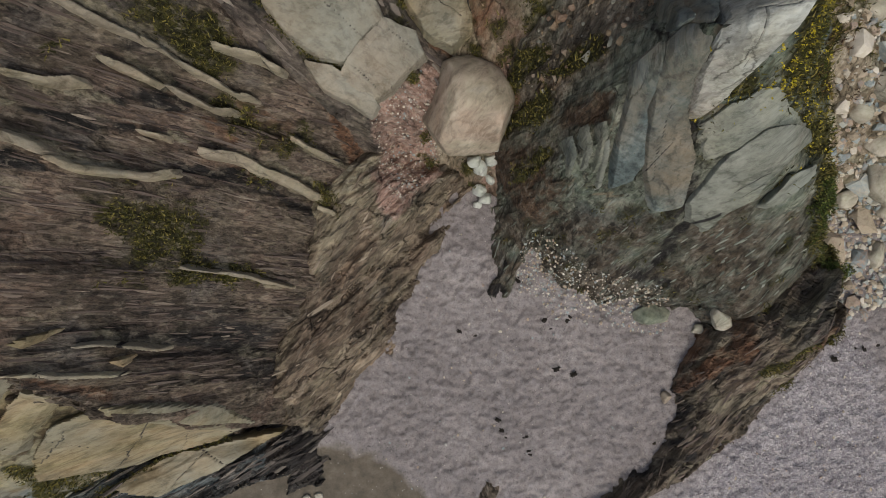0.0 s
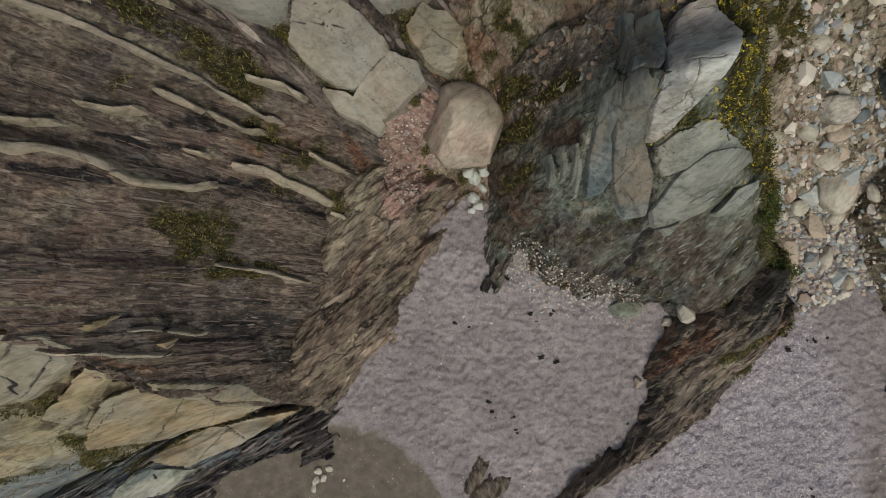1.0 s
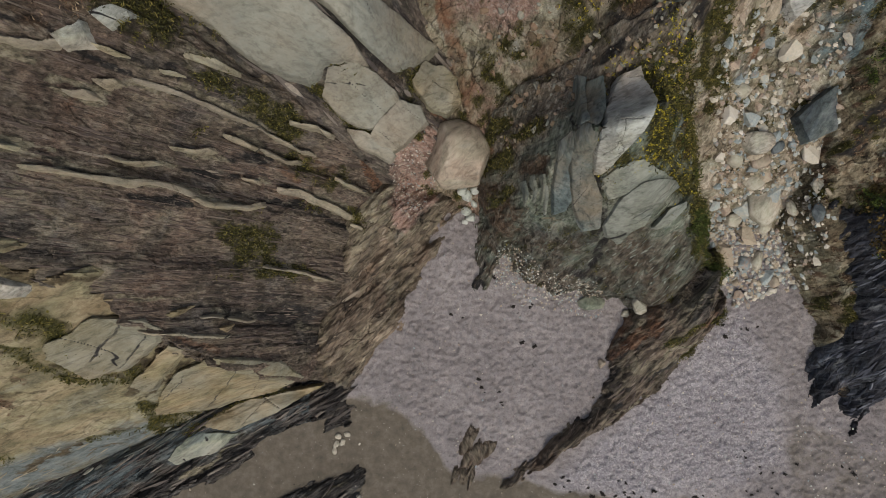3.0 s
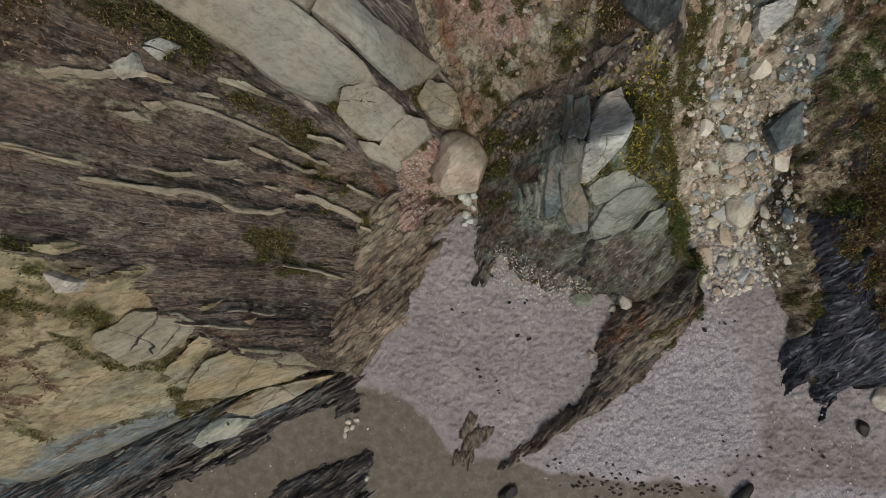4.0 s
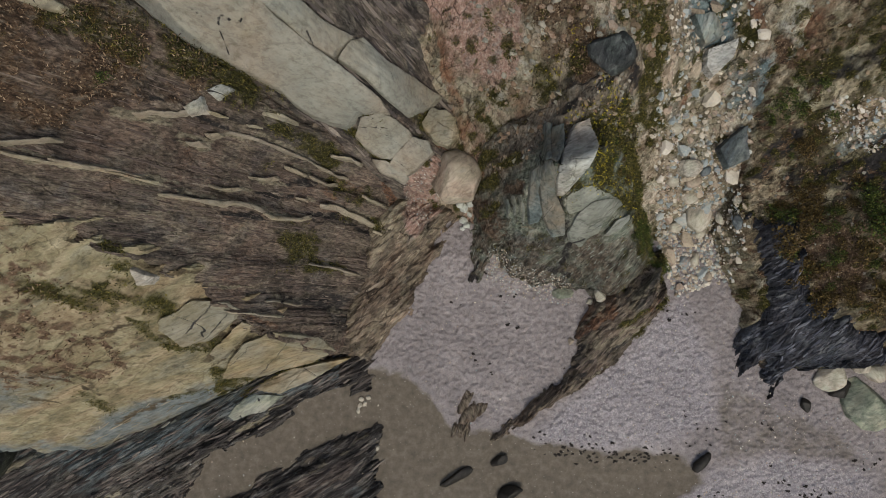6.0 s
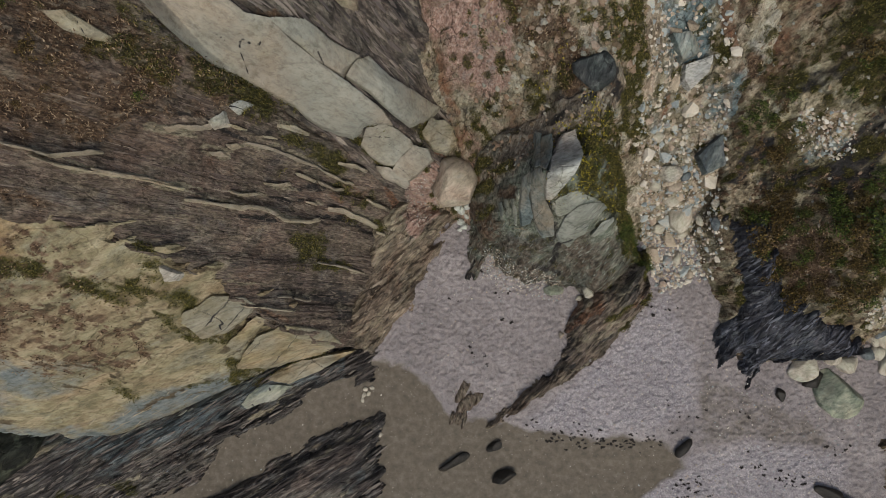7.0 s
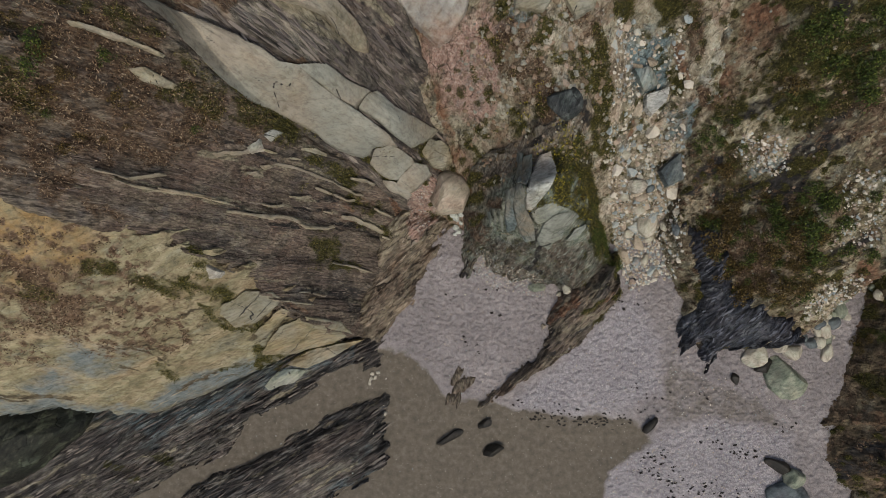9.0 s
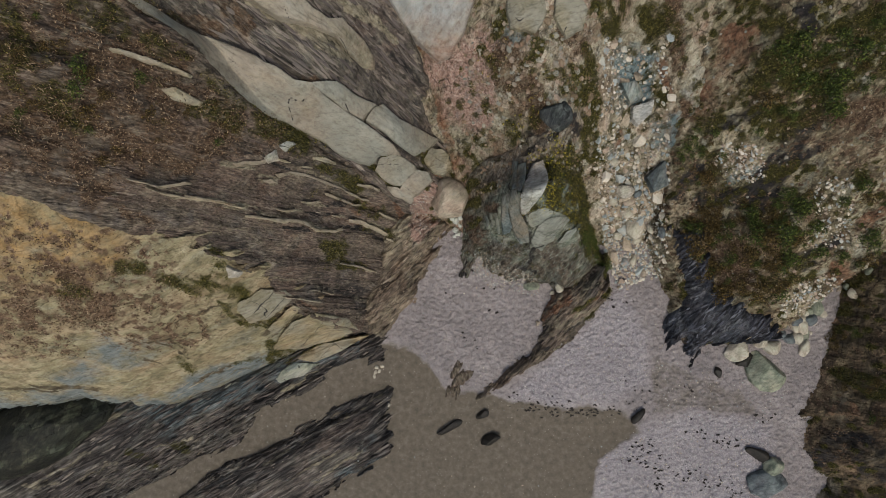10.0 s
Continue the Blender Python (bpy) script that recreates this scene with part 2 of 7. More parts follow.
green_rock = rock("green_grey_slate", [(0.2, "545a52"), (0.42, "7c857a"), (0.58, "9aa297"), (0.8, "c0c2b6")], 68, 5, 3.0, (PALE, BLUE, EARTH, UMBER, RUST, DARK_AND_SHADE, BROWN, VEG), 1.0, 0.18, hair=0.4, hair_tone="bcbbb0", pits=0.36, shards=0.34, grain=0.45)
apron_rock = rock("apron_slate", [(0.2, "5a4f45"), (0.42, "85776a"), (0.58, "a29484"), (0.8, "c8bca9")], 44, 3, 2.6, (PALE, DARK_AND_SHADE, RUST, ROSE, BROWN, VEG), 1.0, 0.16, hair=0.4, hair_tone="c0b4a0", pits=0.34, shards=0.4, grain=0.3)
ridge_rock = rock("ridge_slate", [(0.2, "4a4039"), (0.42, "71655b"), (0.58, "8d8175"), (0.8, "b6aa98")], 50, 6, 2.6, (PALE, DARK_AND_SHADE, RUST, ROSE, BROWN, VEG), 1.0, 0.16, hair=0.4, hair_tone="b4a896", pits=0.34, shards=0.35, grain=0.5)
bank_soil = rock("overgrown_bank", [(0.2, "4c4236"), (0.42, "7f735f"), (0.58, "aca18b"), (0.8, "d8cfbc")], 60, 1.4, 2.4, (DARK_AND_SHADE, RUST, BLUE, BROWN, VEG), 1.0, 0.22, lines=0.3, pits=0.5)
black_slate = rock("black_slate", [(0.2, "222328"), (0.42, "373840"), (0.58, "50525c"), (0.8, "83858c")], 62, 5, 3.0, (), 1.0, 0.16, hair=0.25, hair_tone="6c6c74")
dark_cliff = rock("dark_cliff", [(0.2, "3a3026"), (0.42, "5e5143"), (0.58, "7d6d5a"), (0.8, "a4947c")], 75, 3, 2.5, (PALE, RUST, DARK_AND_SHADE, BROWN, VEG), 1.0, 0.18)


def beach(name):
    """Grey pebbly sand, lilac shingle and damp brown sand, each where the mesh's masks lay it."""
    n = Nodes(name)
    at = n.spot()
    broad, mid, grit = n.noise(at, 0.3, 4, 0.6), n.noise(at, 2.2, 5, 0.65), n.noise(at, 26.0, 4, 0.7)
    pebble, tone = n.cell(at, 14.0), n.cell(at, 14.0, "Color")
    dry = n.ramp(n.sums(n.sums(broad, "MULTIPLY", 0.5), "ADD", n.sums(mid, "MULTIPLY", 0.5)), [(0.3, "7a7473"), (0.5, "928b8a"), (0.7, "afa8a6")])
    stone = n.ramp(n.node("ShaderNodeSeparateColor", Color=tone).outputs[0], [(0.0, "7d7a86"), (0.4, "aba7b1"), (0.75, "cbc6ca"), (1.0, "eeebea")])
    shingle = n.mask("shingle", n.noise(at, 1.2, 5, 0.7), 1.0, 1.2)
    colour = n.mix(shingle, dry, n.mix(0.38, dry, stone))
    damp = n.mask("wet", n.noise(at, 0.9, 6, 0.7), 0.7, 2.6)
    mud = n.ramp(mid, [(0.3, "4e473d"), (0.5, "5d5549"), (0.7, "6c6458")])
    colour = n.mix(damp, colour, mud)
    speck = n.mix(1.0, n.ramp(grit, [(0.3, 0.5), (0.47, 0.93), (0.68, 1.0)]), n.ramp(n.noise(at, 12.0, 6, 0.8, 0.4), [(0.34, 0.35), (0.46, 0.88), (0.6, 1.0)]), "MULTIPLY")
    colour = n.mix(n.sums(1.0, "SUBTRACT", n.sums(damp, "MULTIPLY", 0.6)), colour, n.mix(1.0, colour, speck, "MULTIPLY"))
    flecks = n.ramp(n.cell(at, 6.5), [(0.0, 1.0), (0.07, 1.0), (0.11, 0.0)])
    chance = n.ramp(n.node("ShaderNodeSeparateColor", Color=n.cell(at, 6.5, "Color")).outputs[1], [(0.68, 0.0), (0.7, 1.0)])
    colour = n.mix(n.sums(flecks, "MULTIPLY", chance), colour, rgb("c9c3b8"))
    rough = n.sums(0.92, "SUBTRACT", n.sums(damp, "MULTIPLY", 0.25))
    height = n.sums(n.sums(mid, "MULTIPLY", n.sums(0.62, "SUBTRACT", n.sums(damp, "MULTIPLY", 0.55))), "ADD", n.sums(n.sums(pebble, "MULTIPLY", n.sums(shingle, "ADD", 0.15)), "MULTIPLY", 0.5))
    height = n.sums(height, "ADD", n.sums(grit, "MULTIPLY", 0.22))
    height = n.sums(height, "ADD", n.sums(n.noise(at, 6.0, 5, 0.7, 0.5), "MULTIPLY", n.sums(0.9, "SUBTRACT", n.sums(damp, "MULTIPLY", 0.7))))
    return n.finish(colour, rough, height, 1.0, 0.07)


sand = beach("beach_sand")

# ---- the cove: every rock mass is a sheet of its own over one plan ----
STEP = 0.07
X0, X1, Y0, Y1 = -37.0, 38.0, -21.0, 19.0
gx, gy = np.arange(X0, X1, STEP), np.arange(Y0, Y1, STEP)
X, Y = np.meshgrid(gx, gy)
WX, WY = X + 0.9 * fbm(X * 0.5, Y * 0.5, 4, 11), Y + 0.9 * fbm(X * 0.5, Y * 0.5, 4, 23)
JX, JY = X + 0.75 * fbm(X * 1.4, Y * 1.4, 5, 31, 0.6), Y + 0.75 * fbm(X * 1.4, Y * 1.4, 5, 43, 0.6)


def bedding(degrees, wide, seed, long=9.0, depth=3):
    """Steps and splinters of tilted beds; about -0.5 to 0.5."""
    along, across = turned(X, Y, degrees)
    across = across + 0.5 * fbm(along * 0.15, across * 0.3, 2, seed + 5)
    total, size, weight = 0.0, 1.0, 0.0
    for k in range(depth):
        f = 2.2 ** k / wide
        v = vnoise(along * f / long, across * f, seed + k)
        q = v * 5.0 + 0.7 * vnoise(along * f * 0.4, across * f * 0.4, seed + 40 + k)
        step = (np.floor(q) + np.clip((q - np.floor(q) - 0.72) / 0.28, 0, 1) + 0.3 * (q - np.floor(q))) / 6.0
        total, weight = total + size * step, weight + size
        size *= 0.62
    return total / weight - 0.5


def toothed(outline, degrees, amount, seed):
    """Depth inside an outline whose edge runs out in splinters along the beds."""
    along, across = turned(X, Y, degrees)
    return depth_in(outline, JX, JY) + amount * fbm(along * 0.45, across * 2.6, 4, seed, 0.6)


def sheet(shape, outline, fall=5.0, ragged=0.5, brow=0.0, teeth=0.0, degrees=0.0):
    """A mass with the given top, cut off at its outline, where its sides fall away steeply."""
    d = depth_in(outline, X + ragged * (JX - X) * 2, Y + ragged * (JY - Y) * 2)
    if teeth:
        along, across = turned(X, Y, degrees)
        d = d + teeth * fbm(along * 0.45, across * 2.2, 4, 670, 0.6)
    z = shape + fall * np.minimum(d, 0)
    return (z - brow * np.exp(-np.maximum(d, 0) / 0.5) if brow else z), d


WEST = [(-0.9, -0.8), (-1.7, -1.9), (-1.9, -3.6), (-3.4, -5.2), (-4.3, -6.5), (-6.1, -5.6), (-8.3, -3.9), (-9.4, -2.7), (-10.0, -2.1), (-11.4, -0.4), (-13.1, 0.9),
        (-15.4, 1.7), (-17.0, 2.3), (-18.4, 3.1), (-22, 3.9), (-42, 6), (-42, 25), (-16, 25), (-13.6, 12.4), (-13.3, 10.8), (-11.7, 10.0), (-10.3, 8.5), (-9.6, 7.8),
        (-7.4, 6.4), (-5.2, 5.6), (-3.2, 4.7), (-2.3, 4.2), (-2.2, 2.1), (-1.2, 1.2)]
SLOPE = [(-4.3, -6.5), (-5.8, -5.0), (-8, -3.2), (-9.4, -2.2), (-10.1, -1.5), (-11.4, -0.1), (-13.1, 1.1), (-15.6, 2.0), (-17.5, 3.0), (-19.2, 4.2), (-22, 5), (-45, 9),
         (-45, -12), (-31, -10.5), (-27.5, -10.0), (-23.8, -9.3), (-23.2, -10.6), (-20.5, -11.7), (-16.3, -10.2), (-12.7, -8.3), (-7.9, -6.9)]
APRON = [(-0.7, -0.7), (-1.2, -1.4), (-1.7, -1.9), (-1.9, -3.6), (-3.2, -5.0), (-4.2, -6.4), (-7, -6), (-7, 3), (-3, 5), (-1.5, 4), (0.0, 3.4), (0.9, 3.2), (1.2, 2.4), (0.9, 2.0), (0.3, 1.4), (-0.2, 0.5), (-0.5, 0)]
SHORE = [(-4.0, -6.2), (-4.4, -8.0), (-7.7, -8.6), (-10.3, -10.6), (-14.2, -12.4), (-15.1, -14.6), (-16.4, -15.0), (-20.7, -17.3), (-25.0, -19.5), (-30, -23), (-45, -23),
         (-45, -9), (-28.2, -8), (-22, -9), (-17, -8), (-12.9, -6.5), (-7.7, -5.7)]
OUTER = [(-3.8, -10.2), (-3.8, -15.1), (-5.5, -16.4), (-6.8, -17.3), (-9.4, -19.1), (-13, -24), (-26, -24), (-20.5, -19.6), (-17.4, -17.4), (-14.7, -15.6), (-9.5, -13.4), (-6.0, -11.1)]
NORTH_WEST = [(-14.5, 11.8), (-13.4, 10.6), (-12.2, 9.6), (-11, 8.6), (-10.3, 7.7), (-8.4, 6.6), (-6.5, 5.8), (-3.5, 4.4), (-2.4, 3.9), (-0.4, 4.0), (0.6, 5.0), (1.0, 6.6),
              (0.5, 8.3), (-0.2, 10.3), (-1.2, 12.2), (-2.2, 14.2), (-3, 25), (-20, 25)]
OUTCROP = [(1.9, 4.9), (2.4, 6.3), (3.4, 7.0), (5.0, 7.4), (7.0, 8.0), (8.8, 7.8), (9.7, 6.5), (10.6, 4.7), (11.5, 2.5), (12.9, -0.4), (12.8, -2.4), (9.7, -2.8), (8.0, -2.0),
           (6.4, -1.7), (5.4, -1.8), (4.5, -1.4), (3.6, -0.6), (3.1, 0.3), (2.6, -0.6), (2.3, -1.6), (1.7, -1.9), (1.8, 0.4), (1.9, 2.6)]
RIDGE = [(13.2, 0.4), (13.3, -2.6), (12.3, -4.4), (10.2, -6.6), (7.2, -8.8), (4.5, -10.2), (3.2, -11.4), (3.0, -10.9), (5.0, -9.2), (6.9, -7.7), (7.7, -6.6), (8.0, -5.3),
         (8.4, -4.0), (9.3, -2.2), (10.6, -0.8), (11.4, 0.3)]
BANK = [(14.4, 25), (15.3, 14.5), (16.2, 10.0), (16.6, 6.4), (16.9, 3.4), (16.6, 1.8), (17.6, -0.3), (17.9, -1.6), (18.6, -3.3), (17.8, -5.2), (17.6, -7.0), (19.3, -6.5),
        (19.8, -8.1), (20.4, -6.3), (23.0, -6.0), (25.0, -5.3), (26.7, -4.1), (28.2, -2.3), (29.2, 0.0), (31.5, 2.5), (45, 6), (45, 25)]
EAST = [(33, 4), (32.0, -0.4), (31.2, -4.2), (30.4, -6.9), (29.9, -9.6), (28.3, -12.1), (29.3, -12.3), (28.7, -14.4), (29.5, -16.3), (30.7, -17.2), (29.7, -18.8), (31, -24), (48, -24), (48, 8)]

masses, FORM = {}, {}
shape = quadric([-7.93, -26.18, 10.12, -4.27, 3.59, 0.41], X, Y, [(-7.1, 4.1, 3.6, -1.4), (-14.0, 8.1, 2.6, 1.5), (-3.8, -1.5, 1.8, 1.9), (-3.5, 4.4, 1.8, 1.4), (-15.0, 2.8, 1.8, 1.1)])
shape = np.minimum(shape, 27 + 0.06 * shape)
beds = bedding(-12, 1.9, 100, 5.0, 3)
FORM["cliff_west"] = shape
masses["cliff_west"] = sheet(shape + 3.4 * beds + 0.9 * fbm(X * 0.35, Y * 0.6, 3, 7), WEST, 4.0)

shape = quadric([1.95, -16.87, 20.34, -3.3, 4.06, -5.12], X, Y, [(-18.0, -3.8, 1.8, 1.5), (-14.8, -4.8, 2.6, -1.2), (-7.2, -4.9, 1.8, 1.3), (-10.6, -2.0, 1.8, -1.1), (-16.8, -1.3, 1.8, 1.0)])
shape = np.minimum(shape, 25 + 0.05 * shape)
slabs = bedding(24, 1.6, 140, 4.0, 3)
FORM["slope_south_west"] = shape
masses["slope_south_west"] = sheet(shape - 0.3 + 0.45 * slabs + 0.7 * fbm(X * 0.6, Y * 0.6, 5, 9, 0.6), SLOPE, 4.0, teeth=1.8, degrees=29)

d = toothed(APRON, 44, 1.0, 620)
masses["apron"] = (0.15 + 3.2 * np.tanh(np.maximum(d, 0) / 2.6) + 5 * np.minimum(d, 0) + 1.1 * bedding(44, 0.9, 170, 4.0, 3), d)
d = toothed(SHORE, 31, 1.8, 630)
masses["reef_shore"] = (0.2 + 2.6 * np.tanh(np.maximum(d, 0) / 3.0) + 4 * np.minimum(d, 0) + 1.1 * bedding(31, 1.1, 180, 7.0, 3) * np.clip(0.4 + d / 2, 0.3, 1), d)
d = toothed(OUTER, 32, 1.6, 640)
masses["reef_outer"] = (0.15 + 0.8 * np.tanh(np.maximum(d, 0) / 1.0) + 4 * np.minimum(d, 0) + 0.9 * bedding(32, 1.0, 190, 7.0, 3), d)

shape = quadric([-0.29, -8.04, 6.98, 1.03, -0.96, 1.48], X, Y, [(-5.9, 11.0, 1.8, 1.3), (-4.9, 6.6, 1.8, -1.0), (-0.5, 4.5, 1.8, 0.9), (-0.2, 8.3, 1.8, -0.8), (-8.0, 16.0, 1.8, -0.8),
                                                                    (-4.2, 8.0, 2.0, 3.0), (-7.2, 9.6, 2.2, 3.2), (-2.2, 7.7, 1.4, 2.2), (-9.6, 9.6, 1.8, 1.4), (-4.2, 6.4, 1.2, 0.6)])
shape = np.minimum(shape, 26 + 0.05 * shape)
FORM["buttress_north_west"] = shape
masses["buttress_north_west"] = sheet(shape + 1.3 * bedding(-34, 0.9, 210, 8.0, 4) - 0.5, NORTH_WEST, 4.0)

shape = quadric([-2.65, 2.99, 11.94, -1.19, -1.14, -0.5], X, Y, [(0.8, 8.0, 1.8, -2.2), (8.3, 9.7, 2.6, 1.3), (13.9, 7.9, 2.6, -1.4), (12.4, 13.0, 1.8, -1.4), (17.0, 10.0, 2.6, 1.1),
                                                                    (7.0, 8.6, 1.9, 2.7), (5.2, 11.8, 2.2, 2.8), (13.2, 5.0, 1.8, 1.6), (12.2, 9.0, 2.0, 0.8), (-0.9, 12.3, 1.3, -1.2), (6.6, 7.4, 1.2, 2.0)])
lumps = cells(JX * 1.3, JY * 1.3, 300)
FORM["talus"] = shape
masses["talus"] = (shape - 1.8 * np.exp(-((X - 14 + 0.1 * Y) / 2.2) ** 2) * np.clip(Y / 4, 0, 1) + 0.9 * np.exp(-((X - 7) / 3) ** 2)
                   + 1.0 * fbm(X * 0.6, Y * 0.6, 5, 13, 0.6) + 0.5 * (0.6 - lumps[0]) * vnoise(X * 0.4, Y * 0.4, 301), np.ones_like(X))

shape = quadric([-4.96, 24.15, 16.99, -14.75, -4.17, -7.2], X, Y, [(5.7, 4.4, 1.8, 1.8), (6.9, -0.6, 1.8, -1.7), (7.2, 2.0, 1.8, 1.5), (9.0, 4.3, 2.6, -0.7), (10.4, -2.3, 1.8, 0.8),
                                                                    (5.5, 5.3, 2.0, 4.0), (6.5, 7.2, 1.5, 3.8), (3.7, 3.0, 1.2, 1.8)])
blocks = bedding(82, 1.3, 230, 3.5, 4)
FORM["outcrop"] = shape
masses["outcrop"] = sheet(np.maximum(shape, 0.4) + 1.3 * blocks + 0.9 * bedding(50, 0.7, 240, 4.0, 3) + 0.5 * fbm(X * 1.1, Y * 1.1, 4, 245), OUTCROP, 5.0)

# the outcrop leans back into the talus and comes down gently at its sides
z, d = masses["outcrop"]
back = np.clip((Y - 2.5) / 3.5, 0, 1)
masses["outcrop"] = (np.minimum(z, np.maximum(masses["talus"][0], 0) + 0.25 + np.maximum(d, 0) * (3.3 - 1.5 * back) + 5 * np.minimum(d, 0)), d)

d = toothed(RIDGE, 50, 0.9, 650)
masses["ridge"] = (0.1 + 1.3 * np.tanh(np.maximum(d, 0) / 0.7) + 5 * np.minimum(d, 0) + 1.1 * bedding(50, 0.7, 250, 6.0, 3) * np.clip(0.3 + d, 0.2, 1)
                   + np.clip((Y + 5) / 3, 0, 1) * np.clip(d, 0, 2) * 1.7, d)

shape = quadric([-23.31, 21.63, 3.56, -3.74, 1.66, 0.51], X, Y, [(22.4, -1.6, 1.8, 2.2), (28.2, -3.9, 1.8, -2.1), (18.9, 4.6, 2.6, -1.6), (21.6, 1.4, 1.8, 1.4), (19.5, 11.7, 1.8, 1.4)])
shape = np.minimum(shape, 24)
hump = fbm(X * 0.45, Y * 0.45, 4, 17)
FORM["bank_east"] = shape
masses["bank_east"] = sheet(shape + 1.6 * hump + 0.9 * fbm(X * 1.6, Y * 1.6, 4, 19, 0.6), BANK, 3.0)

FOOT = [(16.8, 2.2), (17.9, -0.3), (18.3, -1.6), (18.9, -3.3), (17.8, -5.2), (17.5, -7.1), (19.2, -6.6), (19.8, -8.3), (20.5, -6.5), (23.0, -6.2), (25.2, -5.6), (24.5, -4.2), (22, -3.2), (20.4, -2.2), (19.7, -0.8), (18.8, 2.2)]
d = toothed(FOOT, 62, 1.2, 660)
masses["foot_east"] = (np.maximum(shape, 0.3) + 1.2 * np.tanh(np.maximum(d, 0) / 0.6) + 1.6 * bedding(62, 0.9, 290, 4.0, 4) + 4 * np.minimum(d, 0), d)

d = depth_in(EAST, JX, JY)
masses["cliff_east"] = (0.3 + 12 * np.tanh(np.maximum(d, 0) / 7.0) + 4 * np.minimum(d, 0) + 1.2 * bedding(70, 1.4, 270, 4.0, 4) + 0.8 * fbm(X * 0.6, Y * 0.6, 4, 29), d)

prints = cells(X * 4.2 + 0.3 * fbm(X * 2, Y * 2, 2, 61), Y * 4.6, 60)
trodden = 0.22 * np.minimum(prints[0], 0.5) * (prints[2] > 0.35) + 0.16 * fbm(X * 4.4, Y * 4.4, 3, 65, 0.65)
WET = [(-4.1, -6.8), (-2.5, -7.2), (-0.7, -8.5), (0.4, -10.3), (1.1, -10.9), (4.2, -10.6), (5.5, -11.3), (9.9, -11.7), (14.4, -11.9), (16.2, -13.7), (12.6, -15.9), (12.4, -20.0),
       (6, -22), (-26, -22), (-25, -18.5), (-14, -11), (-8, -8)]
LILAC = [(12.4, -4.3), (14.7, -2.5), (16.1, -6.2), (16.6, -10.1), (14, -11.2), (9.9, -11.5), (5.5, -11.3), (6.4, -10.2), (9.0, -7.9)]
SHINGLE = [(12.6, -15.1), (14.4, -14.6), (18, -12.5), (22, -12), (26, -13), (26.5, -17), (24, -22), (12.4, -22)]
wet_in = depth_in(WET, WX + 0.4 * fbm(X * 1.5, Y * 1.5, 4, 90), WY + 0.5 * fbm(X * 1.5, Y * 1.5, 4, 92))
masses["beach"] = (trodden * np.clip(0.25 - wet_in, 0.12, 1) - 0.12 * np.clip(wet_in / 2, 0, 1) + 0.12 * fbm(X * 0.2, Y * 0.2, 2, 71) - 0.006 * (Y + 5), np.ones_like(X))

# ---- masks: where stains, growth, pale beds and painted crevice shade lie ----
WEIGHT = {"veg": 0.68, "scrub": 0.68, "pale": 0.85, "rust": 0.55, "dark": 0.66, "rose": 0.8, "ochre": 0.66, "blue": 0.55, "earth": 0.75, "umber": 0.8}
BEDS = {"cliff_west": -12, "slope_south_west": 24, "apron": 44, "reef_shore": 31, "reef_outer": 32, "buttress_north_west": -34, "outcrop": 75, "ridge": 50, "foot_east": 62}
LAYERS = {name: {} for name in masses}
ragged = fbm(X * 1.0, Y * 1.0, 6, 750, 0.68)
bushy = fbm(X * 1.5 + 40, Y * 1.5, 6, 760, 0.72)


def mask_on(name, layer, value):
    if layer in WEIGHT:
        wob = bushy if layer in ("veg", "scrub") else ragged
        if layer in ("pale", "dark") and name in BEDS:
            along, across = turned(X, Y, BEDS[name])
            wob = fbm(along * 0.7, across * 3.0, 5, 770 + len(layer), 0.65)
        value = np.where(value > 0.02, np.clip(value * WEIGHT[layer] + (2.2 if layer in ("veg", "scrub") else 1.3) * wob * np.minimum(value * 2, 1), 0, 1), 0)
    have = LAYERS[name].get(layer)
    LAYERS[name][layer] = value if have is None else np.maximum(have, value)


mask_on("beach", "wet", np.clip(wet_in * 1.2 + 0.5, 0, 1))
mask_on("beach", "wet", 0.5 * np.clip(depth_in([(16.9, -6.8), (20, -8.6), (24.5, -10.6), (26, -12.6), (20.5, -12.2), (16.6, -12.4), (16.4, -9.6)], WX, WY) * 0.8 + 0.5, 0, 1))
mask_on("beach", "shingle", np.clip(np.maximum(depth_in(LILAC, WX, WY), depth_in(SHINGLE, WX, WY)) * 0.8 + 0.5, 0, 1))
mask_on("cliff_west", "pale", strokes([(-11.8, 3.0, -11.6, 2.9, 0.05), (-11.6, 2.9, -10.9, 2.8, 0.05), (-11.1, 2.8, -10.6, 2.6, 0.04), (-10.6, 2.4, -9.7, 2.3, 0.07), (-9.7, 2.3, -8.9, 2.2, 0.07), (-8.9, 2.2, -8.1, 2.2, 0.08), (-8.0, 2.0, -7.4, 1.8, 0.12), (-7.4, 1.8, -6.8, 1.7, 0.1), (-8.8, 5.1, -7.7, 5.1, 0.07), (-7.7, 5.1, -6.9, 4.7, 0.06), (-6.9, 4.7, -5.9, 4.4, 0.07), (-10.1, 4.6, -9.8, 4.4, 0.06), (-9.8, 4.4, -9.4, 4.5, 0.07), (-9.2, 4.7, -8.8, 5.0, 0.06), (-11.5, 4.9, -10.7, 5.1, 0.05), (-10.7, 5.1, -10.2, 5.2, 0.1), (-9.2, 5.7, -8.9, 5.6, 0.05)], JX, JY, 0.6))
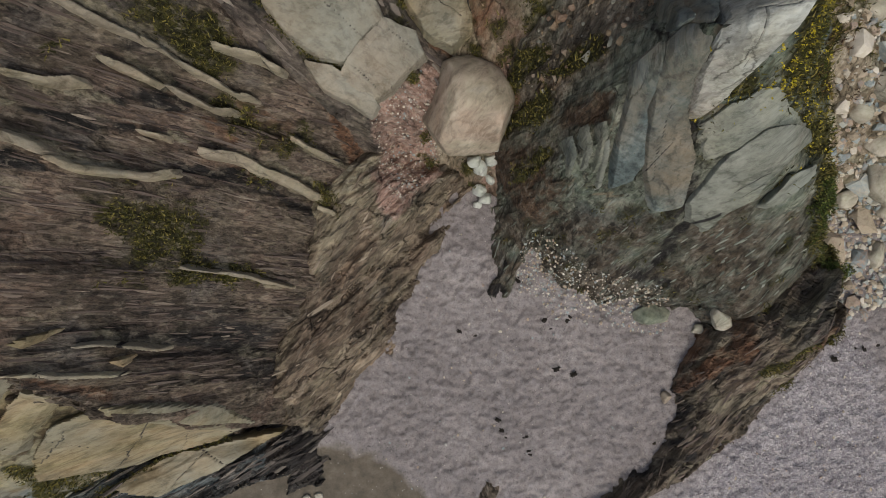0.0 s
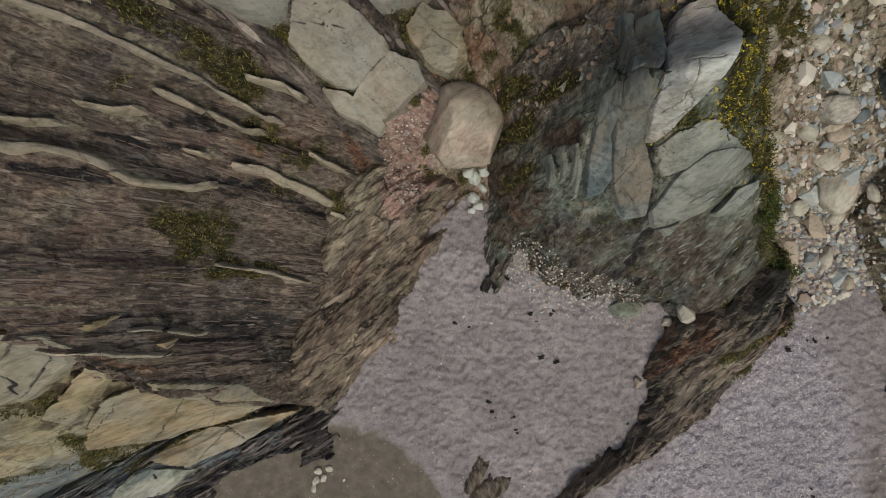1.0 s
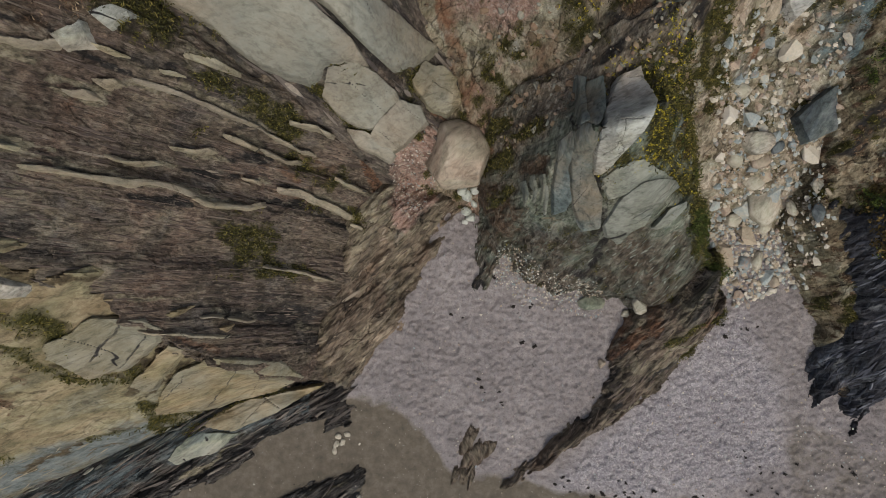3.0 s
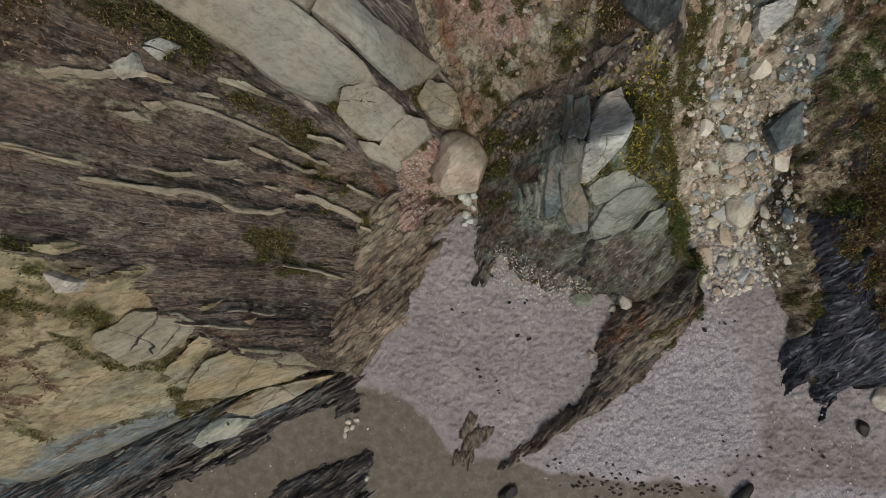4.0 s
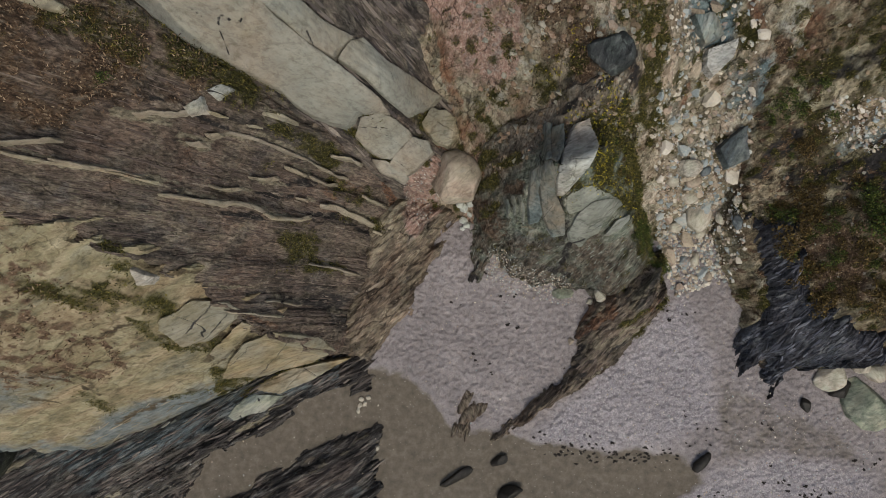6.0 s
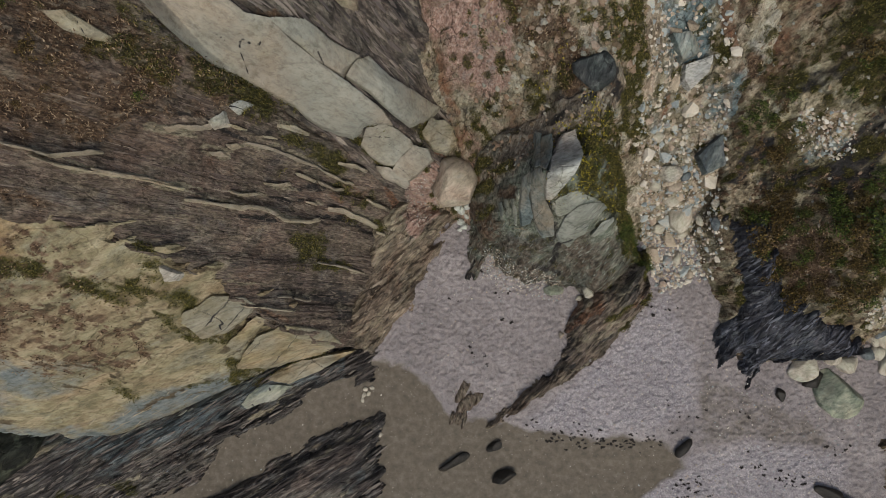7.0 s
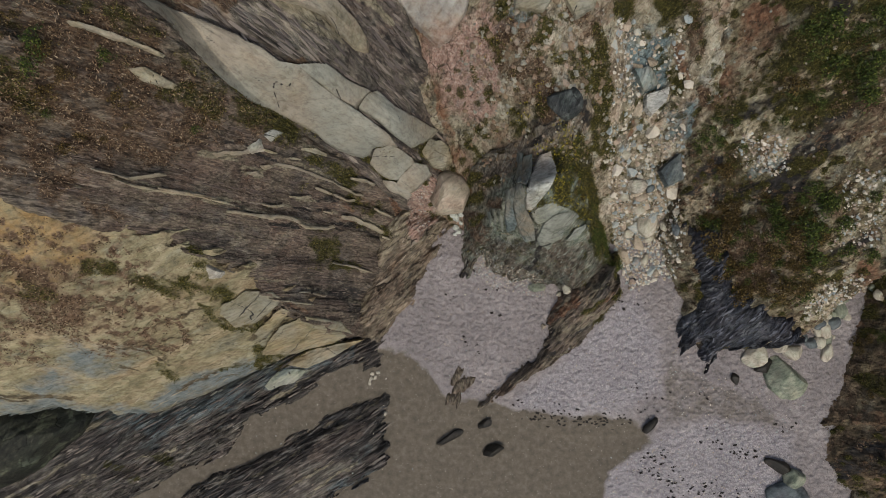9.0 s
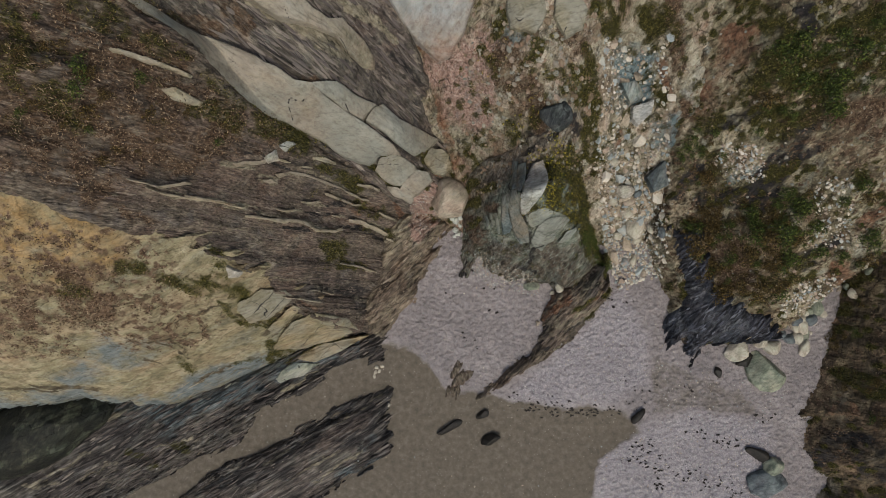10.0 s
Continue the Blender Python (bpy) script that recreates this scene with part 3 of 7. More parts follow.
mask_on("cliff_west", "pale", strokes([(-9.3, 2.9, -8.6, 2.9, 0.06), (-8.4, 3.4, -7.4, 3.5, 0.08), (-5.8, 2.5, -5.1, 2.3, 0.15), (-5.2, 2.3, -3.9, 1.7, 0.18), (-7.0, 4.1, -6.7, 3.9, 0.1), (-7.5, 6.2, -6.9, 6.0, 0.14), (-6.8, 2.8, -6.4, 2.7, 0.07), (-4.4, 3.1, -3.3, 2.8, 0.12), (-6.4, -0.4, -5.9, -0.5, 0.07), (-5.8, -0.7, -4.8, -1.1, 0.08), (-8.3, -2.1, -7.1, -2.5, 0.09), (-7.0, -2.6, -5.1, -3.5, 0.08), (-10.1, -1.4, -8.7, -1.8, 0.06), (-3.9, 1.3, -3.5, 1.2, 0.15), (-3.6, 0.8, -3.0, 0.5, 0.11), (-6.1, 3.8, -5.3, 3.6, 0.05), (-5.2, 5.0, -4.4, 4.8, 0.12)], JX, JY, 0.6))
mask_on("cliff_west", "pale", strokes([(-12.7, 7.8, -11.7, 7.8, 0.12), (-11.2, 4.9, -10.2, 5.3, 0.07), (-14.1, 3.8, -12.8, 3.4, 0.06), (-12.8, 3.2, -10.5, 2.9, 0.07), (-10.5, 2.6, -9.1, 2.4, 0.07), (-8.6, 5.2, -6.6, 4.8, 0.08), (-10.1, 4.8, -9.4, 4.6, 0.07), (-16.5, 3.1, -14.9, 2.9, 0.04), (-13.3, 3.1, -12.8, 3.2, 0.06), (-17.1, 5.6, -16.3, 5.0, 0.18), (-17.2, 4.5, -16.7, 5.0, 0.16), (-16.2, 6.5, -15.3, 6.4, 0.11), (-13.9, 9.2, -12.5, 9.0, 0.11), (-15.4, 9.6, -14.5, 9.9, 0.17), (-16.3, 9.3, -16.3, 8.0, 0.15)], JX, JY, 0.6))
mask_on("cliff_west", "veg", strokes([(-7.4, 5.8, -5.5, 5.0, 0.28), (-5.3, 3.7, -4.4, 3.1, 0.37), (-7.4, 1.2, -6.9, -0.4, 0.42), (-8.6, 6.5, -8.3, 6.0, 0.2), (-9.1, 7.1, -8.1, 7.0, 0.23), (-7.6, 1.3, -6.6, 1.3, 0.16), (-6.0, -0.5, -5.5, -0.8, 0.13), (-12.3, 0.5, -11.8, 0.2, 0.08), (-2.7, 0.4, -3.0, -0.5, 0.24), (-3.5, -0.5, -2.4, -0.1, 0.17)], JX, JY, 0.6))
mask_on("cliff_west", "veg", strokes([(-8.1, 4.0, -7.8, 4.4, 0.01), (-6.4, 5.1, -5.8, 4.7, 0.28), (-5.7, 5.2, -5.5, 4.7, 0.21), (-5.2, 3.5, -4.2, 3.3, 0.34), (-7.2, 1.1, -6.8, 0.6, 0.41), (-7.1, 1.5, -6.6, 1.3, 0.19), (-7.8, -0.4, -7.4, -0.7, 0.29), (-3.1, 4.1, -2.4, 4.3, 0.1)], JX, JY, 0.6))
mask_on("cliff_west", "rust", strokes([(-6.6, 3.6, -6.5, 3.4, 0.18), (-5.6, 2.1, -5.3, 1.9, 0.21), (-3.1, 3.9, -2.7, 2.8, 0.25), (-6.0, 3.2, -5.6, 2.9, 0.14), (-9.1, -3.0, -7.7, -3.8, 0.11), (-2.6, 3.5, -2.4, 2.2, 0.19), (-5.1, 3.8, -4.8, 3.4, 0.27)], JX, JY, 0.6))
mask_on("cliff_west", "scrub", 0.75 * np.clip(depth_in([(-19.2, 11.8), (-13.9, 12.8), (-13.3, 10.9), (-11.8, 10.1), (-11.5, 9.5), (-10.4, 8.2), (-9.8, 7.7), (-8.2, 6.9), (-9.5, 5.9), (-11.2, 5.1), (-13.3, 4.5), (-14.4, 4.1), (-16.3, 3.1), (-18.4, 3.3), (-20.5, 3.9)], WX, WY) * 0.5 + 0.5, 0, 1))
mask_on("cliff_west", "veg", 0.75 * np.clip(depth_in([(-17.4, 9.1), (-16.4, 8.6), (-16.7, 7.4), (-14.8, 8.2), (-15.2, 6.7), (-17.2, 6.5), (-17.8, 6.6)], WX, WY) * 0.6 + 0.5, 0, 1))
mask_on("cliff_west", "veg", strokes([(-12.5, 9.6, -11.6, 9.7, 0.36), (-11.2, 7.5, -9.5, 7.2, 0.41), (-14.7, 10.7, -14.0, 10.2, 0.52), (-11.2, 8.9, -10.7, 8.5, 0.33), (-17.2, 9.9, -17.0, 9.2, 0.31), (-8.5, 6.5, -8.0, 6.4, 0.4), (-11.8, 7.3, -10.5, 7.2, 0.34)], JX, JY, 0.6))
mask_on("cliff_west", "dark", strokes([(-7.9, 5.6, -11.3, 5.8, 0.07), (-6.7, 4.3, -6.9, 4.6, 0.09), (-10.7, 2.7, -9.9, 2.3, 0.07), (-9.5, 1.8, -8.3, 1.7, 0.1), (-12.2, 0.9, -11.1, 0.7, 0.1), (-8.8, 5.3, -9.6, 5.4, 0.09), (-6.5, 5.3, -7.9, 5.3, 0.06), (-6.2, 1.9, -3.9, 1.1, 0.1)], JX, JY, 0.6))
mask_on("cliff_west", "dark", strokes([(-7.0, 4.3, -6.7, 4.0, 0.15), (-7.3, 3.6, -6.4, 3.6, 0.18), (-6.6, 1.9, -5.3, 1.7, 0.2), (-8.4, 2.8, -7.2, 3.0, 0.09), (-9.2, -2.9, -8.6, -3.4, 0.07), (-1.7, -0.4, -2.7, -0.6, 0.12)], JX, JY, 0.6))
# the first two strokes paint the shade under the slope's overhang
mask_on("slope_south_west", "dark", strokes([(-11.8, -0.2, -11.3, -0.6, 0.09), (-11.3, -0.6, -9.3, -0.7, 0.08), (-10.2, -6.4, -8.7, -5.3, 0.05), (-8.7, -5.3, -8.3, -4.6, 0.05), (-11.0, -5.0, -9.2, -3.7, 0.05), (-11.9, -5.9, -10.4, -4.8, 0.05), (-8.3, -7.3, -5.9, -6.0, 0.09), (-10.3, -8.1, -7.7, -7.3, 0.06), (-11.0, -4.3, -10.2, -3.5, 0.09), (-9.8, -2.9, -11.4, -3.9, 0.09), (-11.4, -3.1, -10.6, -3.2, 0.04), (-15.4, -8.8, -13.1, -8.0, 0.05), (-17.6, -9.3, -15.0, -7.9, 0.05)], JX, JY, 0.6))
mask_on("slope_south_west", "veg", strokes([(-13.1, -1.4, -12.1, -1.1, 0.32), (-13.1, -2.8, -12.1, -3.2, 0.18), (-12.4, -3.9, -11.3, -4.9, 0.18), (-11.8, -3.0, -11.0, -2.4, 0.13), (-12.4, -7.8, -10.2, -7.5, 0.37), (-9.9, -7.0, -8.0, -6.3, 0.11), (-15.0, -7.8, -13.1, -7.6, 0.1), (-12.4, -0.2, -11.9, -0.6, 0.2), (-12.7, -2.6, -13.0, -3.4, 0.12)], JX, JY, 0.6))
mask_on("slope_south_west", "dark", strokes([(-17.2, -4.7, -16.7, -6.9, 0.07), (-12.7, -3.6, -11.6, -4.6, 0.11), (-24.0, -8.5, -22.4, -9.0, 0.15), (-27.3, -8.4, -24.7, -8.9, 0.11), (-10.1, -2.6, -9.8, -3.9, 0.11), (-10.7, -3.8, -12.0, -5.6, 0.11), (-9.1, -6.0, -7.9, -4.5, 0.08), (-17.9, -3.0, -15.9, -2.1, 0.06), (-16.1, -4.1, -12.9, -2.8, 0.07), (-15.9, -5.1, -13.9, -4.9, 0.07), (-18.7, -6.5, -18.2, -7.1, 0.07)], JX, JY, 0.6))
mask_on("slope_south_west", "veg", strokes([(-12.3, -1.3, -12.2, -3.7, 0.41), (-12.3, -4.1, -11.2, -4.4, 0.34), (-11.3, -8.1, -11.8, -6.7, 0.51), (-17.2, -6.8, -17.2, -7.9, 0.23), (-16.0, -0.5, -15.5, -0.4, 0.29), (-19.3, -1.4, -18.3, -1.7, 0.34), (-14.6, -1.2, -13.6, -1.9, 0.38)], JX, JY, 0.6))
mask_on("slope_south_west", "ochre", 1.0 * np.clip(depth_in([(-22.1, 3.9), (-19.2, 3.1), (-16.3, 2.6), (-15.2, 1.2), (-16.3, -0.2), (-19.2, -1.7), (-22.1, -2.0), (-26.2, -2.3)], WX, WY) * 0.5 + 0.5, 0, 1))
mask_on("slope_south_west", "scrub", 0.62 * np.clip(depth_in([(-23.5, -0.5), (-19.1, -1.1), (-16.3, -0.2), (-14.0, -0.9), (-14.3, -1.9), (-16.3, -2.5), (-18.1, -3.3), (-22.3, -4.4), (-27.1, -5.0)], WX, WY) * 0.5 + 0.5, 0, 1))
mask_on("slope_south_west", "scrub", 0.55 * np.clip(depth_in([(-16.6, 1.9), (-13.5, 1.5), (-14.0, 0.4), (-16.2, 0.1)], WX, WY) * 0.6 + 0.5, 0, 1))
mask_on("slope_south_west", "blue", 0.9 * np.clip(depth_in([(-18.4, -4.4), (-16.8, -5.4), (-19.0, -7.0), (-21.4, -7.7), (-24.3, -8.4), (-22.0, -6.6)], WX, WY) * 0.8 + 0.5, 0, 1))
mask_on("slope_south_west", "blue", 0.9 * np.clip(depth_in([(-15.4, -8.2), (-13.1, -8.0), (-13.0, -8.9), (-15.6, -10.6), (-20.0, -12.4), (-22.0, -12.2), (-20.3, -10.4)], WX, WY) * 0.8 + 0.5, 0, 1))
mask_on("slope_south_west", "blue", 1 * np.clip(depth_in([(-13.0, -9.9), (-11.2, -8.7), (-9.7, -8.5), (-11.8, -10.3)], WX, WY) * 0.9 + 0.5, 0, 1))
mask_on("buttress_north_west", "pale", strokes([(-9.54, 13.02, -7.57, 12.33, 0.26), (-7.54, 12.63, -5.55, 11.88, 0.23), (-6.41, 11.4, -4.97, 11.5, 0.19), (-4.4, 13.99, -2.7, 13.2, 0.2), (-5.49, 14.18, -4.2, 13.79, 0.19), (-8.07, 12.79, -6.44, 11.93, 0.23)], JX, JY, 0.6))
mask_on("buttress_north_west", "rust", strokes([(-0, 10.5, 0.4, 8.79, 0.14), (0.4, 8.79, 0.8, 7.59, 0.2), (0.7, 7.79, 1.8, 6.3, 0.35), (-0.1, 5.89, 1.8, 5.5, 0.22)], JX, JY, 0.6))
mask_on("buttress_north_west", "veg", strokes([(-4.3, 5.93, -3.93, 5.85, 0.14), (-4.15, 5.69, -3.26, 5.04, 0.1), (-3.26, 5.13, -2.78, 4.97, 0.1), (-1.52, 7.03, -1.07, 6.9, 0.2), (-1.35, 6.85, -1.18, 6.37, 0.15), (-3.54, 6.52, -2.7, 6.71, 0.07)], JX, JY, 0.6))
# overhang shade along the big slab's lower edge, painted as dark strokes
mask_on("buttress_north_west", "dark", strokes([(-7.85, 7.37, -6.28, 6.66, 0.08), (-6.28, 6.66, -4.15, 5.69, 0.09), (-4.26, 7.81, -1.9, 6.73, 0.11), (-1.9, 6.73, -1.08, 6.3, 0.1), (-2.27, 5.53, -1.77, 5.98, 0.07)], JX, JY, 0.6))
mask_on("buttress_north_west", "dark", strokes([(-6.24, 8.88, -4.34, 7.89, 0.1), (-4.34, 7.97, -2.73, 7.11, 0.11), (-2.8, 12.39, -0.4, 10.59, 0.18), (-10.04, 8.01, -12.32, 9.93, 0.09)], JX, JY, 0.6))
mask_on("buttress_north_west", "scrub", strokes([(-10.04, 12.11, -10.86, 12.65, 0.39), (-7.38, 9.81, -6.14, 9.04, 0.28), (-12.69, 11.79, -11.03, 11.42, 0.27), (-11.57, 11.18, -12.79, 11.59, 0.22), (-12.09, 10.01, -12.66, 10.57, 0.17)], JX, JY, 0.6))
mask_on("buttress_north_west", "rose", 1 * np.clip(depth_in([(-2.1, 4.2), (-1, 5.09), (0.2, 5.4), (-0.4, 3), (-1.7, 1.8), (-2.2, 2)], WX, WY) * 1.5 + 0.5, 0, 1))
mask_on("apron", "rose", 1 * np.clip(depth_in([(-2.2, 4.6), (-1.1, 5.6), (0.2, 5.8), (-0.4, 3.1), (-1.6, 1.8), (-2.2, 2.1)], WX, WY) * 1.5 + 0.5, 0, 1))
mask_on("talus", "rose", 1 * np.clip(depth_in([(-2.3, 4.6), (-1, 6.1), (0.2, 5.7), (-0.4, 3.1), (-1.7, 1.9), (-2.3, 2.1)], WX, WY) * 1.5 + 0.5, 0, 1))
mask_on("talus", "rose", 1 * np.clip(depth_in([(-0.93, 12.81), (0.7, 12.89), (1.99, 14.35), (3.89, 13.92), (3.35, 11.66), (3.23, 10.17), (2, 8.98), (0.8, 9.4), (-0.41, 11.27)], WX, WY) * 0.8 + 0.5, 0, 1))
mask_on("talus", "rust", strokes([(-0.41, 11.68, 0.8, 7.4, 0.23), (0.8, 7.4, 2.1, 5.8, 0.37), (14.2, 13, 16.09, 7.99, 0.22), (12.48, 7.86, 12.64, 8.53, 0.31), (-1.41, 13.83, -0.62, 12.42, 0.25)], JX, JY, 0.6))
mask_on("talus", "rust", strokes([(0.7, 8, 1.7, 6.2, 0.37), (1.5, 5.9, 2.6, 5, 0.32), (2, 6.6, 2, 7.1, 0.21)], JX, JY, 0.6))
mask_on("talus", "blue", 0.9 * np.clip(depth_in([(10.9, 14), (12.9, 14.2), (14.05, 11.16), (13.87, 9.9), (12.49, 10.13), (11.38, 12.07)], WX, WY) * 0.9 + 0.5, 0, 1))
mask_on("talus", "blue", 0.8 * np.clip(depth_in([(13.87, 9.9), (15.68, 9.89), (16.09, 7.99), (15.15, 7.68)], WX, WY) * 0.9 + 0.5, 0, 1))
# painted shade of the cleft between outcrop and talus
mask_on("talus", "dark", strokes([(4.95, 6.92, 7.02, 7.67, 0.34), (5.73, 7.83, 6.46, 8.22, 0.46), (6.76, 8.4, 8.25, 8.16, 0.36), (7.58, 9.06, 8.93, 8.16, 0.22)], JX, JY, 0.6))
mask_on("talus", "veg", strokes([(9.06, 12.64, 10.52, 7.15, 0.41), (9.3, 14.89, 10.7, 14, 0.54), (13.1, 15.4, 14.2, 14.2, 0.55), (13.89, 12.19, 14.76, 10.57, 0.26), (3.64, 14.38, 3.31, 13.45, 0.27), (2.37, 12.82, 3.09, 12.06, 0.21), (11.18, 6.04, 11.28, 6.83, 0.32), (5.07, 11.5, 5.73, 12.56, 0.31), (6.48, 10.92, 9.14, 11.73, 0.28), (4.57, 8.85, 5.05, 8.06, 0.27), (10.9, 15.5, 11.1, 14.1, 0.2), (8.3, 10.93, 9.34, 9.83, 0.36)], JX, JY, 0.6))
mask_on("talus", "scrub", strokes([(3.93, 12.17, 6.08, 8.93, 0.72), (7.34, 13.5, 8.61, 12.28, 0.41), (16.59, 7.7, 15.99, 10.5, 0.27), (14.1, 15.7, 15.4, 12.4, 0.35)], JX, JY, 0.6))
mask_on("talus", "veg", strokes([(2.6, 8.19, 2.99, 7.79, 0.15), (1.9, 7.6, 3, 6.5, 0.21), (4.9, 9.03, 5.82, 8.45, 0.25)], JX, JY, 0.6))
mask_on("outcrop", "veg", 0.9 * np.clip(depth_in([(6.33, 6.8), (8.23, 7.2), (10.2, 3.8), (13.5, -0.4), (12, -0.9), (9.8, 1.4), (8.07, 2.89), (6.71, 3.35), (6.16, 5.13)], WX, WY) * 1.0 + 0.5, 0, 1))
mask_on("outcrop", "veg", strokes([(1.89, 3.77, 2.7, 3.96, 0.32), (2.08, 4.96, 2.55, 5.49, 0.21), (3.2, 4.71, 3.63, 4.65, 0.19), (2.8, 2.8, 2.47, 2.37, 0.17), (5.97, 2.35, 6.06, 2.45, 0.19), (5.67, 3.25, 6.15, 3.22, 0.17), (6.94, 3.61, 7.75, 3.08, 0.18), (6.21, 2.17, 6.29, 2.36, 0.13), (8.6, 1.5, 9.6, 2.1, 0.12)], JX, JY, 0.6))
mask_on("outcrop", "scrub", strokes([(1.99, 2.78, 3.08, 1.39, 0.44), (3.41, 3.51, 3.72, 3.45, 0.23), (6.51, 2.92, 7.35, 3.43, 0.18), (2.97, 4.5, 3.46, 4.76, 0.22), (2.35, 4.12, 2.17, 3.55, 0.22)], JX, JY, 0.6))
mask_on("outcrop", "blue", 0.75 * np.clip(depth_in([(5.86, 1.59), (5.16, 1.49), (4.19, 1.85), (3.84, 1.58), (3.4, -0.4), (2.7, -0.6), (4.3, -1.8), (6.5, -1.9), (6.6, -0.2), (6.9, 0.7)], WX, WY) * 0.9 + 0.5, 0, 1))
mask_on("outcrop", "pale", strokes([(3.18, 3.37, 3.41, 3.51, 0.1), (3.67, 3.21, 3.95, 2.94, 0.07), (5.04, 2.89, 6.43, 2.73, 0.09), (4.34, 1.48, 4.84, 1.58, 0.05), (4.1, -0.6, 5.9, -1.5, 0.11)], JX, JY, 0.6))
# shade in the outcrop's cracks and under its overhangs, painted dark
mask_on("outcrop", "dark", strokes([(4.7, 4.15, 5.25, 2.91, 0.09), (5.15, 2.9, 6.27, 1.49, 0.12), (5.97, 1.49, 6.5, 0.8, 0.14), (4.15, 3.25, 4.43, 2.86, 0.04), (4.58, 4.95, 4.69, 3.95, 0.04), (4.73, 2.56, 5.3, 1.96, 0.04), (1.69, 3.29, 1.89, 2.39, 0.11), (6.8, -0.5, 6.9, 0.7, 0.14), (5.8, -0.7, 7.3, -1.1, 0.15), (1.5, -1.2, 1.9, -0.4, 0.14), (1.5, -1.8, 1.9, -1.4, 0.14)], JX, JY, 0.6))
mask_on("outcrop", "rust", strokes([(1.99, 2.78, 2.19, 1.99, 0.14), (1.4, 5.99, 1.89, 4.47, 0.29), (3.49, 3.4, 3.83, 3.1, 0.14)], JX, JY, 0.6))
mask_on("outcrop", "earth", 1 * np.clip(depth_in([(1.7, 5.69), (2, 7.29), (4.09, 6.28), (4.43, 5.56), (3.74, 4.86), (3.49, 3.49), (2.79, 3.75), (2.26, 3.25), (1.79, 4.07)], WX, WY) * 0.9 + 0.5, 0, 1))
# the ridge's north-west side painted darker, as shade
mask_on("ridge", "dark", strokes([(8.0, -5.0, 9.5, -3.8, 0.15), (7.6, -6.5, 8.3, -5.3, 0.17), (6.4, -8.0, 8.5, -6.9, 0.13), (9.5, -1.9, 9.7, -3.0, 0.19), (8.7, -6.3, 11.4, -4.8, 0.08), (8.0, -3.8, 7.6, -5.0, 0.1), (6.8, -7.1, 8.3, -6.5, 0.1)], JX, JY, 0.6))
mask_on("ridge", "pale", strokes([(8.7, -4.0, 9.9, -3.0, 0.09), (9.1, -7.6, 9.9, -7.2, 0.09), (10.8, -2.3, 11.8, -1.7, 0.07), (10.2, -4.2, 11.8, -2.9, 0.06), (11.8, -2.3, 12.5, -1.9, 0.06), (8.3, -7.4, 9.9, -6.7, 0.07), (9.9, -5.0, 11.4, -4.0, 0.06)], JX, JY, 0.6))
mask_on("ridge", "rust", strokes([(8.0, -4.0, 8.9, -2.9, 0.27), (9.7, -2.3, 9.9, -3.4, 0.23), (8.2, -4.8, 9.5, -3.4, 0.19), (11.4, -3.2, 12.2, -2.7, 0.19)], JX, JY, 0.6))
mask_on("ridge", "veg", strokes([(10.4, -4.0, 11.4, -3.0, 0.17), (11.6, -4.8, 12.5, -3.8, 0.11), (12.5, -2.9, 13.1, -2.3, 0.17), (12.9, 0.4, 12.7, -1.1, 0.46)], JX, JY, 0.6))
mask_on("bank_east", "dark", 1 * np.clip(depth_in([(16.9, 2.2), (17.9, -0.3), (18.8, -3.3), (17.4, -7.2), (20.6, -8.3), (22.3, -6.0), (24.4, -5.2), (21.6, -3.6), (19.9, -3.0), (18.5, -1.8), (17.7, 1.4)], WX, WY) * 1.2 + 0.5, 0, 1))
mask_on("bank_east", "veg", 0.9 * np.clip(depth_in([(19.1, 9.8), (19.2, 12.2), (21.0, 13.7), (24.4, 14.1), (26.0, 10.5), (22.4, 9.5), (21.5, 8.0), (20.0, 8.0)], WX, WY) * 0.5 + 0.5, 0, 1))
mask_on("bank_east", "veg", 0.8 * np.clip(depth_in([(22.4, 1.0), (24.8, 2.1), (25.8, 0.3), (24.7, -2.2), (23.1, -3.9), (22.0, -2.6)], WX, WY) * 0.6 + 0.5, 0, 1))
mask_on("bank_east", "scrub", 1 * np.clip(depth_in([(17.9, 3.0), (20.1, 3.5), (23.0, 3.8), (24.0, -0.1), (22.0, -2.6), (18.9, -2.4)], WX, WY) * 0.7 + 0.5, 0, 1))
mask_on("bank_east", "scrub", 0.9 * np.clip(depth_in([(22.0, 9.8), (26.1, 10.3), (28.3, 5.9), (25.1, 6.2), (23.1, 7.3)], WX, WY) * 0.5 + 0.5, 0, 1))
mask_on("bank_east", "veg", 0.8 * np.clip(depth_in([(17.1, 5.4), (19.6, 6.0), (21.1, 5.1), (19.1, 4.5), (18.2, 3.0)], WX, WY) * 0.6 + 0.5, 0, 1))
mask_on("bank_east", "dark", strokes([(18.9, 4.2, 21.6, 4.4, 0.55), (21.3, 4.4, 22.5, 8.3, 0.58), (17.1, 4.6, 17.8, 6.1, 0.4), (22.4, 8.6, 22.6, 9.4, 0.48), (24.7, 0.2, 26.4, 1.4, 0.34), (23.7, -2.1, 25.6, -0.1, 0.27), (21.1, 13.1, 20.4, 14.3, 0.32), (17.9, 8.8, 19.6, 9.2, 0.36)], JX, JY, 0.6))
